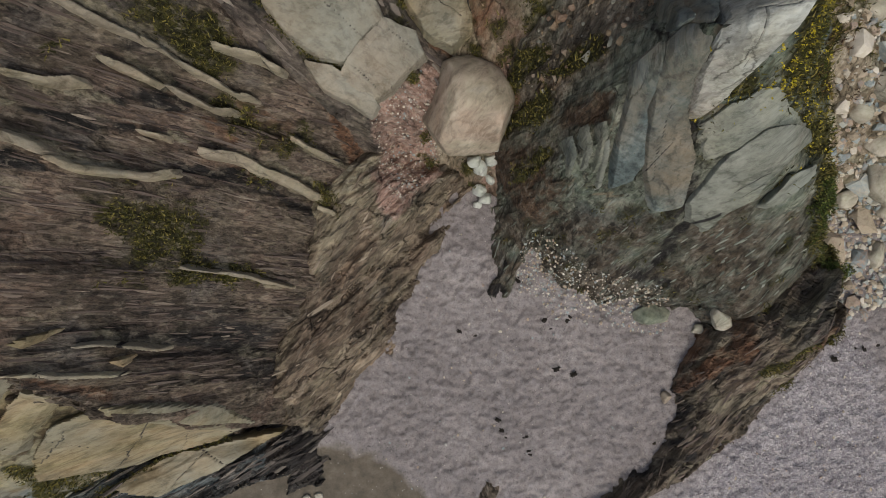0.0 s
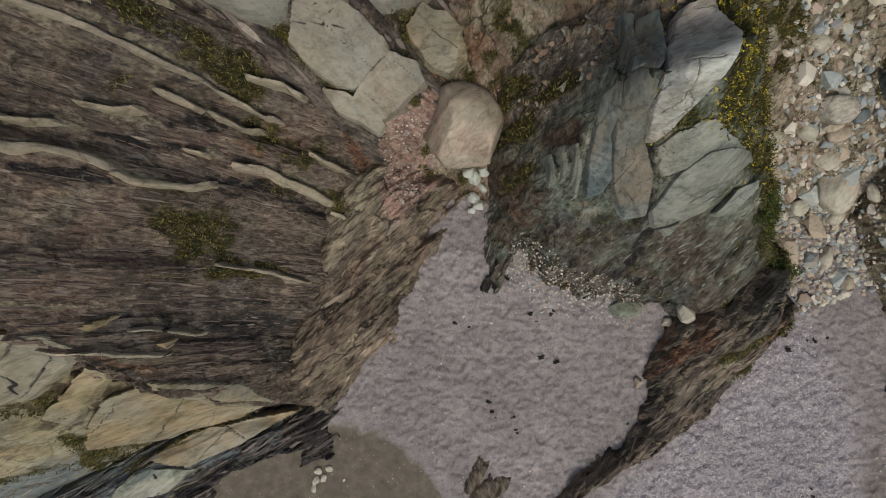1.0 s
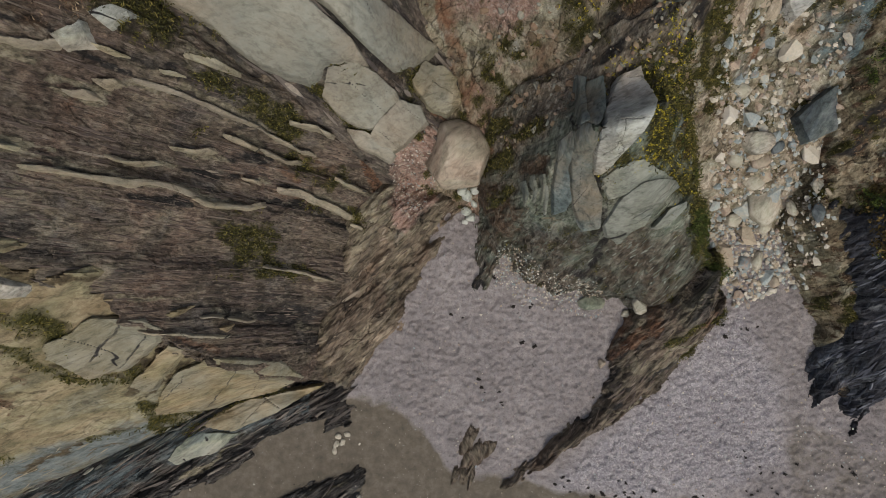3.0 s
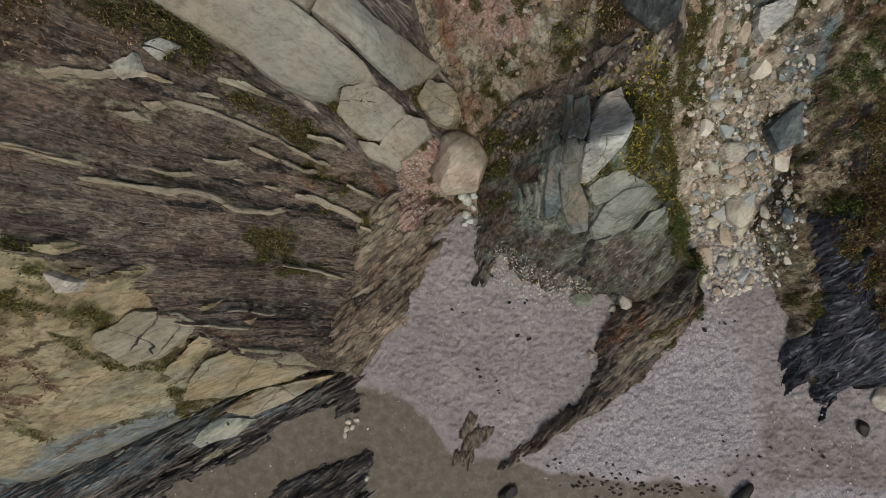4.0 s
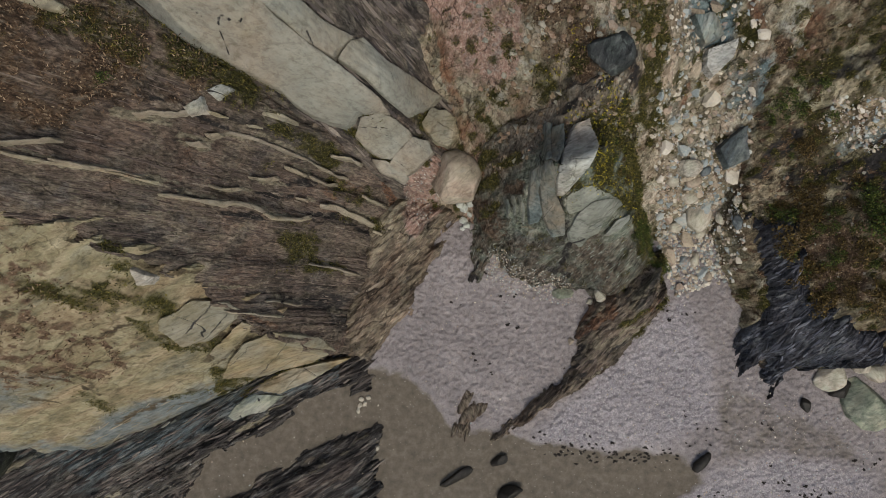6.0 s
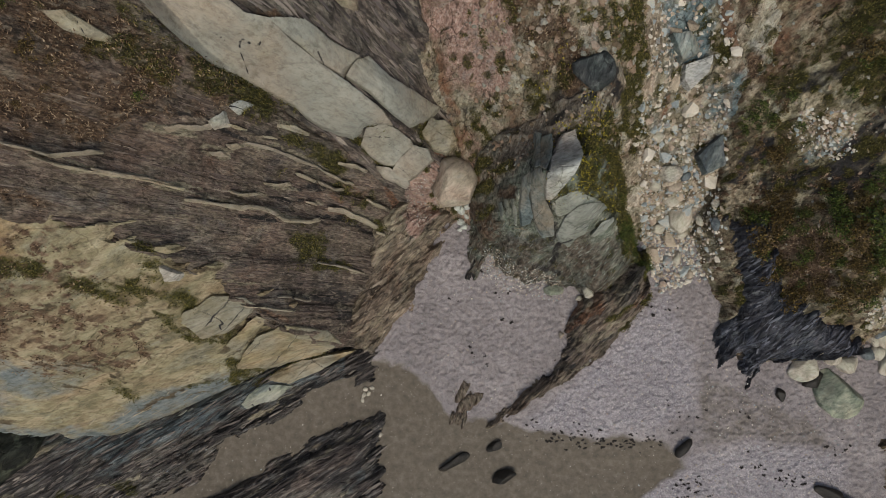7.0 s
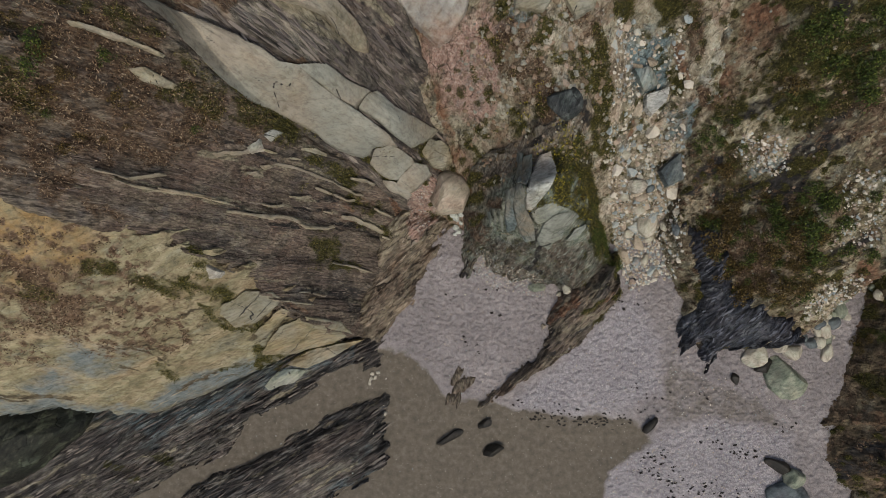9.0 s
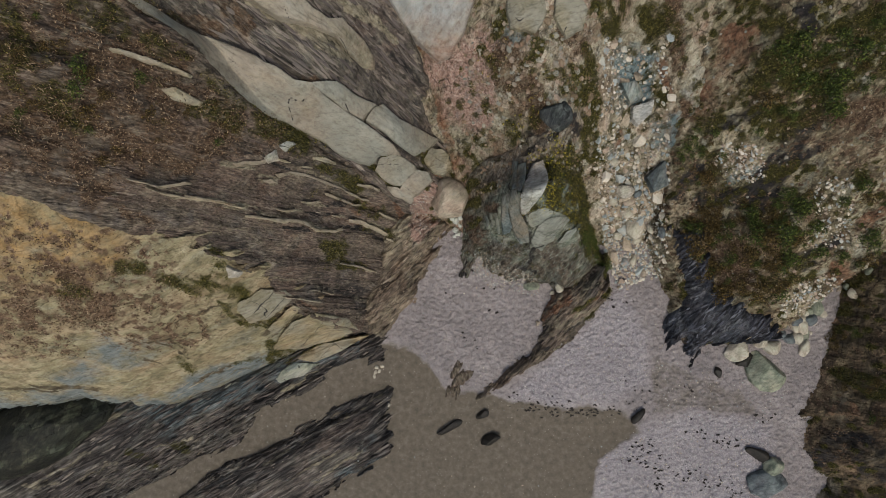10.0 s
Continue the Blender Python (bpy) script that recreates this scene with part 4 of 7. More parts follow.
mask_on("bank_east", "veg", strokes([(15.4, 14.6, 15.8, 15.3, 0.43), (17.9, 10.3, 19.0, 10.6, 0.42), (21.6, 5.4, 22.4, 6.0, 0.37), (24.3, 5.3, 25.0, 5.0, 0.36), (25.8, 4.6, 26.1, 5.3, 0.35), (19.4, 7.3, 19.6, 7.6, 0.3), (19.0, 6.0, 18.4, 7.1, 0.27), (24.4, 4.3, 25.3, 2.5, 0.37), (17.1, 9.8, 17.8, 9.1, 0.44), (18.2, 14.9, 19.6, 13.4, 0.43), (20.1, 11.5, 18.9, 11.4, 0.53), (22.6, 12.9, 23.8, 13.5, 0.56)], JX, JY, 0.6))
mask_on("bank_east", "rust", strokes([(16.4, 10.3, 16.7, 11.5, 0.52), (17.5, 11.3, 17.5, 14.0, 0.35), (18.4, 13.7, 18.0, 12.0, 0.48), (27.2, -0.5, 28.4, -1.3, 0.39), (28.3, 3.2, 26.9, 1.8, 0.37)], JX, JY, 0.6))
mask_on("bank_east", "blue", strokes([(15.1, 14.6, 16.4, 13.1, 0.36), (20.0, 5.6, 20.7, 5.9, 0.3), (22.2, 2.5, 22.9, 2.7, 0.3)], JX, JY, 0.6))
mask_on("reef_shore", "blue", strokes([(-18.4, -11.3, -15.0, -9.6, 0.29), (-12.2, -9.6, -9.6, -8.3, 0.29), (-8.8, -9.6, -7.4, -9.0, 0.23), (-10.5, -11.0, -9.1, -10.4, 0.17), (-13.6, -9.9, -12.5, -9.3, 0.14), (-7.9, -9.0, -6.2, -8.4, 0.2)], JX, JY, 0.6))
mask_on("reef_shore", "dark", strokes([(-12.7, -11.6, -10.2, -9.9, 0.17), (-10.2, -9.9, -7.4, -8.2, 0.17), (-7.4, -8.2, -4.0, -6.7, 0.17), (-15.3, -12.2, -12.7, -10.7, 0.23), (-5.1, -6.2, -4.0, -5.6, 0.29), (-7.9, -7.6, -5.1, -6.4, 0.14)], JX, JY, 0.6))
mask_on("reef_shore", "pale", strokes([(-30.9, -17.6, -28.3, -17.2, 0.19), (-29.1, -16.8, -26.1, -15.0, 0.1), (-24.9, -12.4, -22.3, -11.5, 0.16), (-15.4, -9.7, -12.8, -8.4, 0.1), (-11.9, -10.6, -9.3, -9.2, 0.16), (-21.4, -14.9, -18.8, -14.1, 0.1), (-27.0, -17.2, -24.4, -15.8, 0.13)], JX, JY, 0.6))
mask_on("reef_shore", "veg", strokes([(-20.1, -14.5, -18.8, -14.9, 0.3), (-23.1, -15.0, -21.8, -16.2, 0.3), (-10.2, -7.1, -9.4, -6.6, 0.22)], JX, JY, 0.6))
mask_on("reef_shore", "dark", 0.6 * np.clip(depth_in([(-33.5, -15.1), (-29.2, -13.7), (-25.7, -12.0), (-20.6, -12.3), (-18.8, -14.9), (-22.7, -17.6), (-33.5, -18.5)], WX, WY) * 0.6 + 0.5, 0, 1))
mask_on("reef_outer", "dark", strokes([(-16.4, -17.8, -9.4, -14.2, 0.44), (-9.5, -13.8, -3.8, -10.7, 0.31), (-5.1, -11.5, -3.8, -14.2, 0.61), (-14.7, -17.3, -11.2, -16.9, 0.35), (-7.7, -15.1, -5.1, -13.3, 0.35)], JX, JY, 0.6))
mask_on("reef_outer", "pale", strokes([(-13.4, -16.4, -6.8, -12.4, 0.1), (-11.2, -17.3, -7.7, -15.1, 0.07), (-9.4, -17.7, -5.9, -15.1, 0.07), (-6.0, -12.0, -4.2, -10.7, 0.1)], JX, JY, 0.6))
mask_on("reef_outer", "blue", strokes([(-7.2, -17.3, -4.6, -16.4, 0.61), (-5.9, -15.1, -5.1, -14.2, 0.35)], JX, JY, 0.6))
mask_on("cliff_east", "rust", strokes([(29.7, -5.4, 30.9, -4.6, 0.32), (31.0, -11.1, 30.2, -11.5, 0.32)], JX, JY, 0.6))
mask_on("cliff_east", "veg", strokes([(30.1, -2.2, 31.7, -1.3, 0.89), (27.8, -13.1, 29.4, -12.3, 0.32), (31.0, -8.6, 32.1, -9.4, 0.57), (31.7, -3.8, 30.5, -3.8, 0.49)], JX, JY, 0.6))
mask_on("cliff_east", "dark", strokes([(29.3, -3.8, 28.5, -6.2, 0.41), (28.1, -9.5, 27.3, -11.1, 0.36), (31.4, -13.5, 32.2, -15.9, 0.65), (29.4, -15.6, 30.6, -13.5, 0.49)], JX, JY, 0.6))
mask_on("cliff_west", "scrub", np.clip(0.95 + 1.9 * fbm(X * 0.9, Y * 1.6, 5, 831, 0.65), 0, 1.1) * np.clip(depth_in([(-14.5, 9.8), (-12.1, 10.5), (-11.2, 10.2), (-10.7, 9.2), (-9.9, 8.0), (-8.3, 7.4), (-9.4, 6.1), (-10.7, 5.1), (-12.8, 4.2), (-14.9, 3.3), (-13.7, 1.6), (-17.4, 2.9), (-19, 5), (-17, 9)], WX, WY) * 0.8 + 0.5, 0, 1))
mask_on("cliff_west", "veg", strokes([(-7.4, 5.7, -6.7, 5.3, 0.26), (-6.7, 5.3, -5.6, 4.95, 0.24), (-5.3, 3.1, -4.6, 2.9, 0.3), (-7.2, 1.2, -7.0, 0.3, 0.35), (-8.5, 6.3, -8.0, 6.4, 0.3), (-10.2, 8.0, -8.6, 7.2, 0.35)], JX, JY, 0.6))
mask_on("slope_south_west", "blue", 1.7 * np.clip(depth_in([(-20.4, -5.3), (-18.8, -4.5), (-18.8, -5.4), (-19.6, -6.5), (-20.8, -6.6)], WX, WY) * 1.2 + 0.5, 0, 1))
mask_on("slope_south_west", "blue", 1.7 * np.clip(depth_in([(-24.0, -7.9), (-21.2, -6.6), (-21.5, -7.4), (-23.6, -8.8)], WX, WY) * 1.2 + 0.5, 0, 1))
mask_on("slope_south_west", "blue", 1.7 * np.clip(depth_in([(-20.6, -11.7), (-19.8, -10.1), (-17.6, -8.6), (-14.9, -7.6), (-12.2, -7.6), (-13.5, -8.8), (-15.8, -10.1)], WX, WY) * 1.2 + 0.5, 0, 1))
mask_on("slope_south_west", "scrub", 0.95 * np.clip(depth_in([(-19.4, -0.4), (-17.6, 0.4), (-15.9, 0.0), (-17.1, -3.0), (-19.3, -3.9), (-21.9, -3.9)], WX, WY) * 0.5 + 0.5, 0, 1))
mask_on("slope_south_west", "dark", strokes([(-10.3, -6.9, -8.75, -5.4, 0.06), (-8.75, -5.4, -7.7, -4.25, 0.06), (-16.6, -6.6, -16.6, -5.1, 0.06), (-16.6, -5.1, -17.8, -5.1, 0.06), (-17.7, -9.2, -15.0, -7.8, 0.06), (-15.0, -7.8, -13.1, -7.4, 0.06), (-25.4, -8.25, -22.6, -9.0, 0.14)], JX, JY, 0.6))
mask_on("slope_south_west", "veg", strokes([(-13.1, -2.8, -13.0, -3.8, 0.2), (-12.9, -4.4, -11.5, -4.8, 0.22), (-12.4, -7.5, -11.1, -7.3, 0.24), (-12.3, -1.4, -11.9, -0.8, 0.24)], JX, JY, 0.6))
mask_on("outcrop", "veg", 1.0 * np.clip(depth_in([(6.7, 6.28), (6.67, 7.38), (8.34, 7.42), (10.03, 6.86), (11.4, 4.39), (12.42, 2.87), (13.53, 1.21), (12.11, -0.43), (12.25, -0.96), (10.46, 0.3), (9.8, 1.29), (9.61, 2.08), (8.88, 2.67), (7.98, 3.15), (6.92, 3.36), (6.46, 4), (6.75, 4.89)], WX, WY) * 1.6 + 0.5, 0, 1))
# painted shade in the gully beside the white block and the cleft behind
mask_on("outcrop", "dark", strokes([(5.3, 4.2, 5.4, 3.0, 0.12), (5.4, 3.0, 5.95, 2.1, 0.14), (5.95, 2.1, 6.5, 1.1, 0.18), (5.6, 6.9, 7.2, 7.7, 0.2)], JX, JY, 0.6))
mask_on("talus", "veg", strokes([(7.6, 10.6, 9.5, 9.0, 0.35), (9.5, 9.0, 9.8, 7.4, 0.4)], JX, JY, 0.6))
mask_on("talus", "rose", 1.0 * np.clip(depth_in([(0.4, 11.4), (1.7, 13.6), (3.1, 13.2), (3.9, 9.7), (2.6, 8.7), (0.8, 9.2)], WX, WY) * 1.2 + 0.5, 0, 1))
mask_on("talus", "blue", 1.8 * np.clip(depth_in([(11.8, 12.9), (13.6, 13.5), (14.3, 10.9), (13.9, 9.9), (12.5, 10.4), (12.0, 11.5)], WX, WY) * 1.2 + 0.5, 0, 1))
mask_on("talus", "blue", 1.7 * np.clip(depth_in([(15.3, 9.2), (16.3, 9.5), (16.8, 7.6), (16.1, 7.5)], WX, WY) * 1.2 + 0.5, 0, 1))
mask_on("bank_east", "rust", 0.9 * np.clip(depth_in([(15.8, 11.0), (17.3, 11.8), (18.3, 11.6), (18.6, 10.4), (17.5, 9.2), (16.4, 9.1)], WX, WY) * 1.2 + 0.5, 0, 1))
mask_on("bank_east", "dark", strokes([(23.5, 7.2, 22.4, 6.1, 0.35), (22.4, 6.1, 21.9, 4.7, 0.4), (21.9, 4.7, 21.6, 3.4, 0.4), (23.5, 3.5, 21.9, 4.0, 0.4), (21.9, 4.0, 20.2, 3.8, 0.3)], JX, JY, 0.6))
mask_on("bank_east", "veg", 0.95 * np.clip(depth_in([(19.0, 12.3), (19.9, 12.7), (23.3, 12.0), (24.5, 9.1), (22.4, 8.2), (20.7, 8.4)], WX, WY) * 0.8 + 0.5, 0, 1))
for layer, amount, seed in (("rose", 0.75, 801), ("rust", 0.6, 803), ("blue", 0.7, 805)):
    mask_on("talus", layer, np.clip(0.1 + 3.2 * fbm(X * 0.45, Y * 0.3, 4, seed), 0, 1) * amount)
mask_on("bank_east", "rust", np.clip(3.0 * fbm(X * 0.4, Y * 0.3, 4, 807), 0, 1) * 0.5)
mask_on("outcrop", "rust", np.clip(3.0 * fbm(X * 0.6, Y * 0.4, 4, 809), 0, 1) * 0.35)
mask_on("cliff_west", "rust", np.clip(3.0 * fbm(X * 0.3, Y * 0.8, 4, 811), 0, 1) * 0.45)
mask_on("outcrop", "umber", np.clip((1.9 - Y) / 1.4, 0, 1) * 0.85)
mask_on("outcrop", "umber", np.clip((4.6 - X) / 1.0, 0, 1) * 0.4)
lip = masses["slope_south_west"][1]
mask_on("reef_shore", "blue", 1.5 * np.clip(1 - np.abs(lip + 0.5) / 2.0, 0, 1) * (X < -6))
mask_on("slope_south_west", "blue", np.clip(1.1 - lip / 1.4, 0, 1) * np.clip((-4.5 - Y) / 1.5, 0, 1) * 1.4)
crest = np.clip((-9.5 - X) / 4, 0, 1) * np.clip((Y - 3.6 - 0.1 * (X + 20)) / 2.2, 0, 1)
mask_on("cliff_west", "scrub", crest * np.clip(0.7 + 1.6 * fbm(X * 0.9, Y * 1.6, 5, 833, 0.65), 0, 1))
mask_on("cliff_west", "veg", crest * 0.75 * (fbm(X * 0.5, Y * 0.5, 3, 815) > 0.1))
mask_on("outcrop", "earth", np.clip((4.6 - X) / 1.0, 0, 1) * np.clip((Y - 1.6) / 1.0, 0, 1) * 0.55)
for name in ("apron", "talus", "buttress_north_west"):
    mask_on(name, "rose", 1.5 * np.clip(depth_in([(-2.1, 4.2), (-1.4, 4.5), (-0.5, 5.4), (0.1, 5.4), (-0.3, 4.4), (-0.4, 3.0), (-0.2, 2.4), (-0.9, 1.9), (-1.4, 1.1), (-1.9, 1.4), (-2.1, 2.8)], WX, WY) * 2.0 + 0.5, 0, 1))
mask_on("cliff_west", "dark", 0.75 * np.clip(depth_in([(-4.3, -4.4), (-6.5, -4.2), (-9, -2.0), (-12, 0.5), (-11, 1.3), (-8, -0.4), (-4.2, -2.6)], WX, WY) * 0.9 + 0.5, 0, 1))
mask_on("outcrop", "earth", np.clip((Y - 5.0) * 0.6 + 0.5, 0, 1))
# growth in small cushions over the looser ground
spots = cells(JX * 1.5, JY * 1.5, 780)
cushion = np.clip((0.42 * spots[2] - spots[0]) * 6 + 0.5, 0, 1)
fine_spots = cells(JX * 3.2, JY * 3.2, 790)
dot = np.clip((0.4 * fine_spots[2] - fine_spots[0]) * 6 + 0.5, 0, 1)
drift = fbm(X * 0.35, Y * 0.35, 4, 795)
for name, amount in (("talus", 0.6), ("bank_east", 0.95), ("slope_south_west", 0.3), ("cliff_east", 0.8), ("outcrop", 0.45), ("cliff_west", 0.3)):
    LAYERS[name]["veg"] = np.maximum(LAYERS[name]["veg"] if "veg" in LAYERS[name] else 0, amount * cushion * (drift > -0.02))
    LAYERS[name]["scrub"] = np.maximum(LAYERS[name]["scrub"] if "scrub" in LAYERS[name] else 0, amount * 0.9 * np.maximum(dot * (drift < 0.1), np.clip(0.3 + 2.2 * bushy, 0, 0.85) * (amount == 0.85) * (drift < 0.04)))
bare = np.zeros(X.shape)
for outline in ([(18.6, 7.6), (18.9, 7.9), (21.0, 7.4), (21.6, 5.5), (20.8, 5.0), (19.3, 5.7), (18.5, 6.7)], [(23.7, 5.4), (25.8, 5.6), (28.0, 0.7), (24.6, 0.7), (24.6, 2.5)],
                [(24.0, -3.4), (25.3, -1.5), (27.0, -0.7), (29.4, -1.5), (28.3, -4.0), (25.8, -4.3)], [(17.4, 13.5), (19, 13), (18.6, 10.4), (17.5, 9.2), (16.4, 9.1), (15.8, 11.0)]):
    bare = np.maximum(bare, np.clip(depth_in(outline, WX, WY) * 1.2 + 0.5, 0, 1))
LAYERS["bank_east"]["scrub"] *= 1 - 0.85 * bare * (1 - dot)
LAYERS["bank_east"]["veg"] *= 1 - 0.6 * bare * (1 - dot)
LAYERS["slope_south_west"]["veg"] *= 0.78
LAYERS["cliff_west"]["veg"] *= 0.88
LAYERS["slope_south_west"]["scrub"] = np.maximum(LAYERS["slope_south_west"]["scrub"], 0.85 * np.maximum(dot, 0.8 * cushion) * (drift < 0.12) * np.clip((-12 - X) / 3, 0, 1) * (Y > -6))

# ---- the sheets as meshes ----
names = list(masses)
stack = np.stack([masses[k][0] for k in names])
TOP = stack.max(axis=0)


def ground_at(x, y):
    """Height of the finished land at a place in plan."""
    fx = np.clip((np.asarray(x, float) - X0) / STEP, 0, len(gx) - 1.001)
    fy = np.clip((np.asarray(y, float) - Y0) / STEP, 0, len(gy) - 1.001)
    i, j = fx.astype(int), fy.astype(int)
    a, b = fx - i, fy - j
    return (TOP[j, i] * (1 - a) + TOP[j, i + 1] * a) * (1 - b) + (TOP[j + 1, i] * (1 - a) + TOP[j + 1, i + 1] * a) * b


def mesh_of(name, verts, faces, material, smooth=True):
    """A mesh from arrays of places and of faces that all have as many corners."""
    me = bpy.data.meshes.new(name)
    count, sides = faces.shape
    me.vertices.add(len(verts))
    me.vertices.foreach_set("co", np.ascontiguousarray(verts, np.float32).ravel())
    me.loops.add(count * sides)
    me.loops.foreach_set("vertex_index", np.ascontiguousarray(faces, np.int32).ravel())
    me.polygons.add(count)
    me.polygons.foreach_set("loop_start", np.arange(0, count * sides, sides, dtype=np.int32))
    me.polygons.foreach_set("use_smooth", np.full(count, smooth))
    me.materials.append(material)
    me.update(calc_edges=True)
    return me


def lay(name, material, label, category, reach=1.4, smooth=False, called="", kind="structure"):
    """One mass as a mesh, without what lies buried under the others."""
    k = names.index(name)
    rest = np.delete(stack, k, axis=0).max(axis=0)
    keep = (stack[k] > rest - reach) & (stack[k] > -1.5)
    quad = keep[:-1, :-1] | keep[1:, :-1] | keep[:-1, 1:] | keep[1:, 1:]
    quad &= np.minimum(np.minimum(stack[k][:-1, :-1], stack[k][1:, 1:]), np.minimum(stack[k][1:, :-1], stack[k][:-1, 1:])) > -3.0
    j, i = np.nonzero(quad)
    w = len(gx)
    corner = np.stack([j * w + i, j * w + i + 1, (j + 1) * w + i + 1, (j + 1) * w + i], 1)
    used, flat = np.unique(corner, return_inverse=True)
    verts = np.stack([X.ravel()[used], Y.ravel()[used], stack[k].ravel()[used]], 1)
    me = mesh_of(name, verts, flat.reshape(corner.shape), material, smooth)
    for layer, values in LAYERS[name].items():
        a = me.attributes.new(layer, "FLOAT", "POINT")
        a.data.foreach_set("value", values.ravel()[used].astype(np.float32))
    return tagged(new(called or name, me), label, category, "", kind)


beach_ob = lay("beach", sand, "grey pebbly beach sand, trodden, with damp brown patches", "beach", 0.8, True)
west_ob = lay("cliff_west", slate, "steep brown slate cliff with thin pale beds and tufts", "cliff", called="slate_cliff", kind="thing")
slope_ob = lay("slope_south_west", sandstone, "weathered yellow sandstone slope with ochre stains", "rock slope", called="sandstone_slope", kind="thing")
apron_ob = lay("apron", apron_rock, "splintered brown slate at the foot of the cliff", "rock", called="rock_apron", kind="thing")
shore_ob = lay("reef_shore", reef, "dark grey tilted slate beds above the damp sand", "rock", called="rock_reef", kind="thing")
outer_ob = lay("reef_outer", reef, "low dark slate reef with pale splinters on the sand", "rock", called="rock_reef", kind="thing")
butt_ob = lay("buttress_north_west", buttress, "grey purple slate buttress with broad pale slabs", "cliff", called="rock_buttress", kind="thing")
talus_ob = lay("talus", talus, "loose pale talus with pink and rusty earth", "scree", called="scree_slope", kind="thing")
crop_ob = lay("outcrop", green_rock, "green grey slate outcrop with smooth upright slabs", "rock outcrop", called="rock_outcrop", kind="thing")
foot_ob = lay("foot_east", black_slate, "jagged near-black slate at the foot of the bank", "rock", called="jagged_rock", kind="thing")
ridge_ob = lay("ridge", ridge_rock, "low dark slate ridge running down the beach", "rock", called="rock_ridge", kind="thing")
bank_ob = lay("bank_east", bank_soil, "overgrown earthy bank with scrub and bare pale patches", "bank", called="earth_bank", kind="thing")
east_ob = lay("cliff_east", dark_cliff, "dark brown overgrown cliff above the shingle", "cliff", called="overgrown_cliff", kind="thing")

# land beyond the cove
fx = np.concatenate([np.linspace(-400, X0, 24), np.linspace(X0, X1 - STEP, 26)[1:], np.linspace(X1 - STEP, 400, 24)[1:]])
fy = np.concatenate([np.linspace(-400, Y0, 24), np.linspace(Y0, Y1 - STEP, 15)[1:], np.linspace(Y1 - STEP, 400, 24)[1:]])
FX, FY = np.meshgrid(fx, fy)
off = np.hypot(np.maximum(np.maximum(X0 - FX, FX - X1 + STEP), 0), np.maximum(np.maximum(Y0 - FY, FY - Y1 + STEP), 0))
far = np.where(FY > -8, 27.0, 0) + np.where(FY <= -8, np.clip((FY + 26) / 18, 0, 1) * 27 - 0.5, 0) + 3 * fbm(FX * 0.03, FY * 0.03, 3, 81)
far = np.where(FY < -26, -0.6 - 0.004 * (-26 - FY), far)
blend = np.clip(off / 14, 0, 1)
FZ = ground_at(FX, FY) * (1 - blend) + far * blend - 0.04
inner = off <= 0
fj, fi = np.nonzero(~(inner[:-1, :-1] & inner[1:, 1:] & inner[1:, :-1] & inner[:-1, 1:]))
fw = len(fx)
land = mesh_of("ground", np.stack([FX.ravel(), FY.ravel(), FZ.ravel()], 1), np.stack([fj * fw + fi, fj * fw + fi + 1, (fj + 1) * fw + fi + 1, (fj + 1) * fw + fi], 1), bank_soil)
tagged(new("ground", land), "rough headland and beach reaching away from the cove", "ground", "", "structure")

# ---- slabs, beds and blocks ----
# dark tone for cracks and for the shade painted on the slabs' sides
CRACK_AND_EDGE_SHADE = ("dark", "1b1a1b", "2b292a", "454344", 2.0, 3.0)
pale_slab = rock("pale_grey_slab", [(0.3, "786e5e"), (0.46, "948a7a"), (0.58, "a79d8c"), (0.75, "bab09f")], -33, 3, 1.4, (("stain", "908779", "9f9687", "aea596", 0.7, 1.2), ("blue", "868880", "96978c", "a6a69a", 0.6, 1.2), CRACK_AND_EDGE_SHADE), 0.6, 0.06, 0.8, 0.25, shards=0.1, shard=0.7, pits=0.14)
pink_slab = rock("pink_grey_slab", [(0.3, "8c7668"), (0.46, "a9958a"), (0.58, "b3a59c"), (0.75, "c2b8ae")], 60, 2, 0.8, (("blue", "868c8c", "999f9e", "aaaeac", 0.8, 1.2), CRACK_AND_EDGE_SHADE), 0.5, 0.05, 0.8, 0.2, shards=0.1, shard=0.7, pits=0.14)
buff_slab = rock("buff_slab", [(0.3, "74684c"), (0.46, "918468"), (0.58, "a4977a"), (0.75, "b9ad92")], 15, 3, 1.6, (("stain", "7d7a6a", "928f80", "a5a294", 0.8, 1.2), CRACK_AND_EDGE_SHADE), 0.7, 0.08, 0.85, 0.35, shards=0.1, shard=0.7, pits=0.14)
blue_slab = rock("blue_grey_slab", [(0.3, "566468"), (0.46, "738286"), (0.58, "8c999b"), (0.75, "abb4b3")], 80, 5, 1.6, (("stain", "6e6656", "8c8270", "a29886", 0.8, 1.6), CRACK_AND_EDGE_SHADE), 0.7, 0.07, 0.78, 0.35, shards=0.2, shard=0.9, pits=0.2, grain=0.2)
white_slab = rock("white_quartz", [(0.3, "a8a399"), (0.46, "c2beb4"), (0.58, "d0ccc3"), (0.75, "dedbd3")], 20, 1.5, 2.0, (("blue", "a9adab", "babdba", "cbccc8", 0.8, 1.0), CRACK_AND_EDGE_SHADE), 0.7, 0.08, 0.8, 0.3, shards=0.32, shard=1.3, pits=0.26, grain=0.3, hair_tone="8f958f")
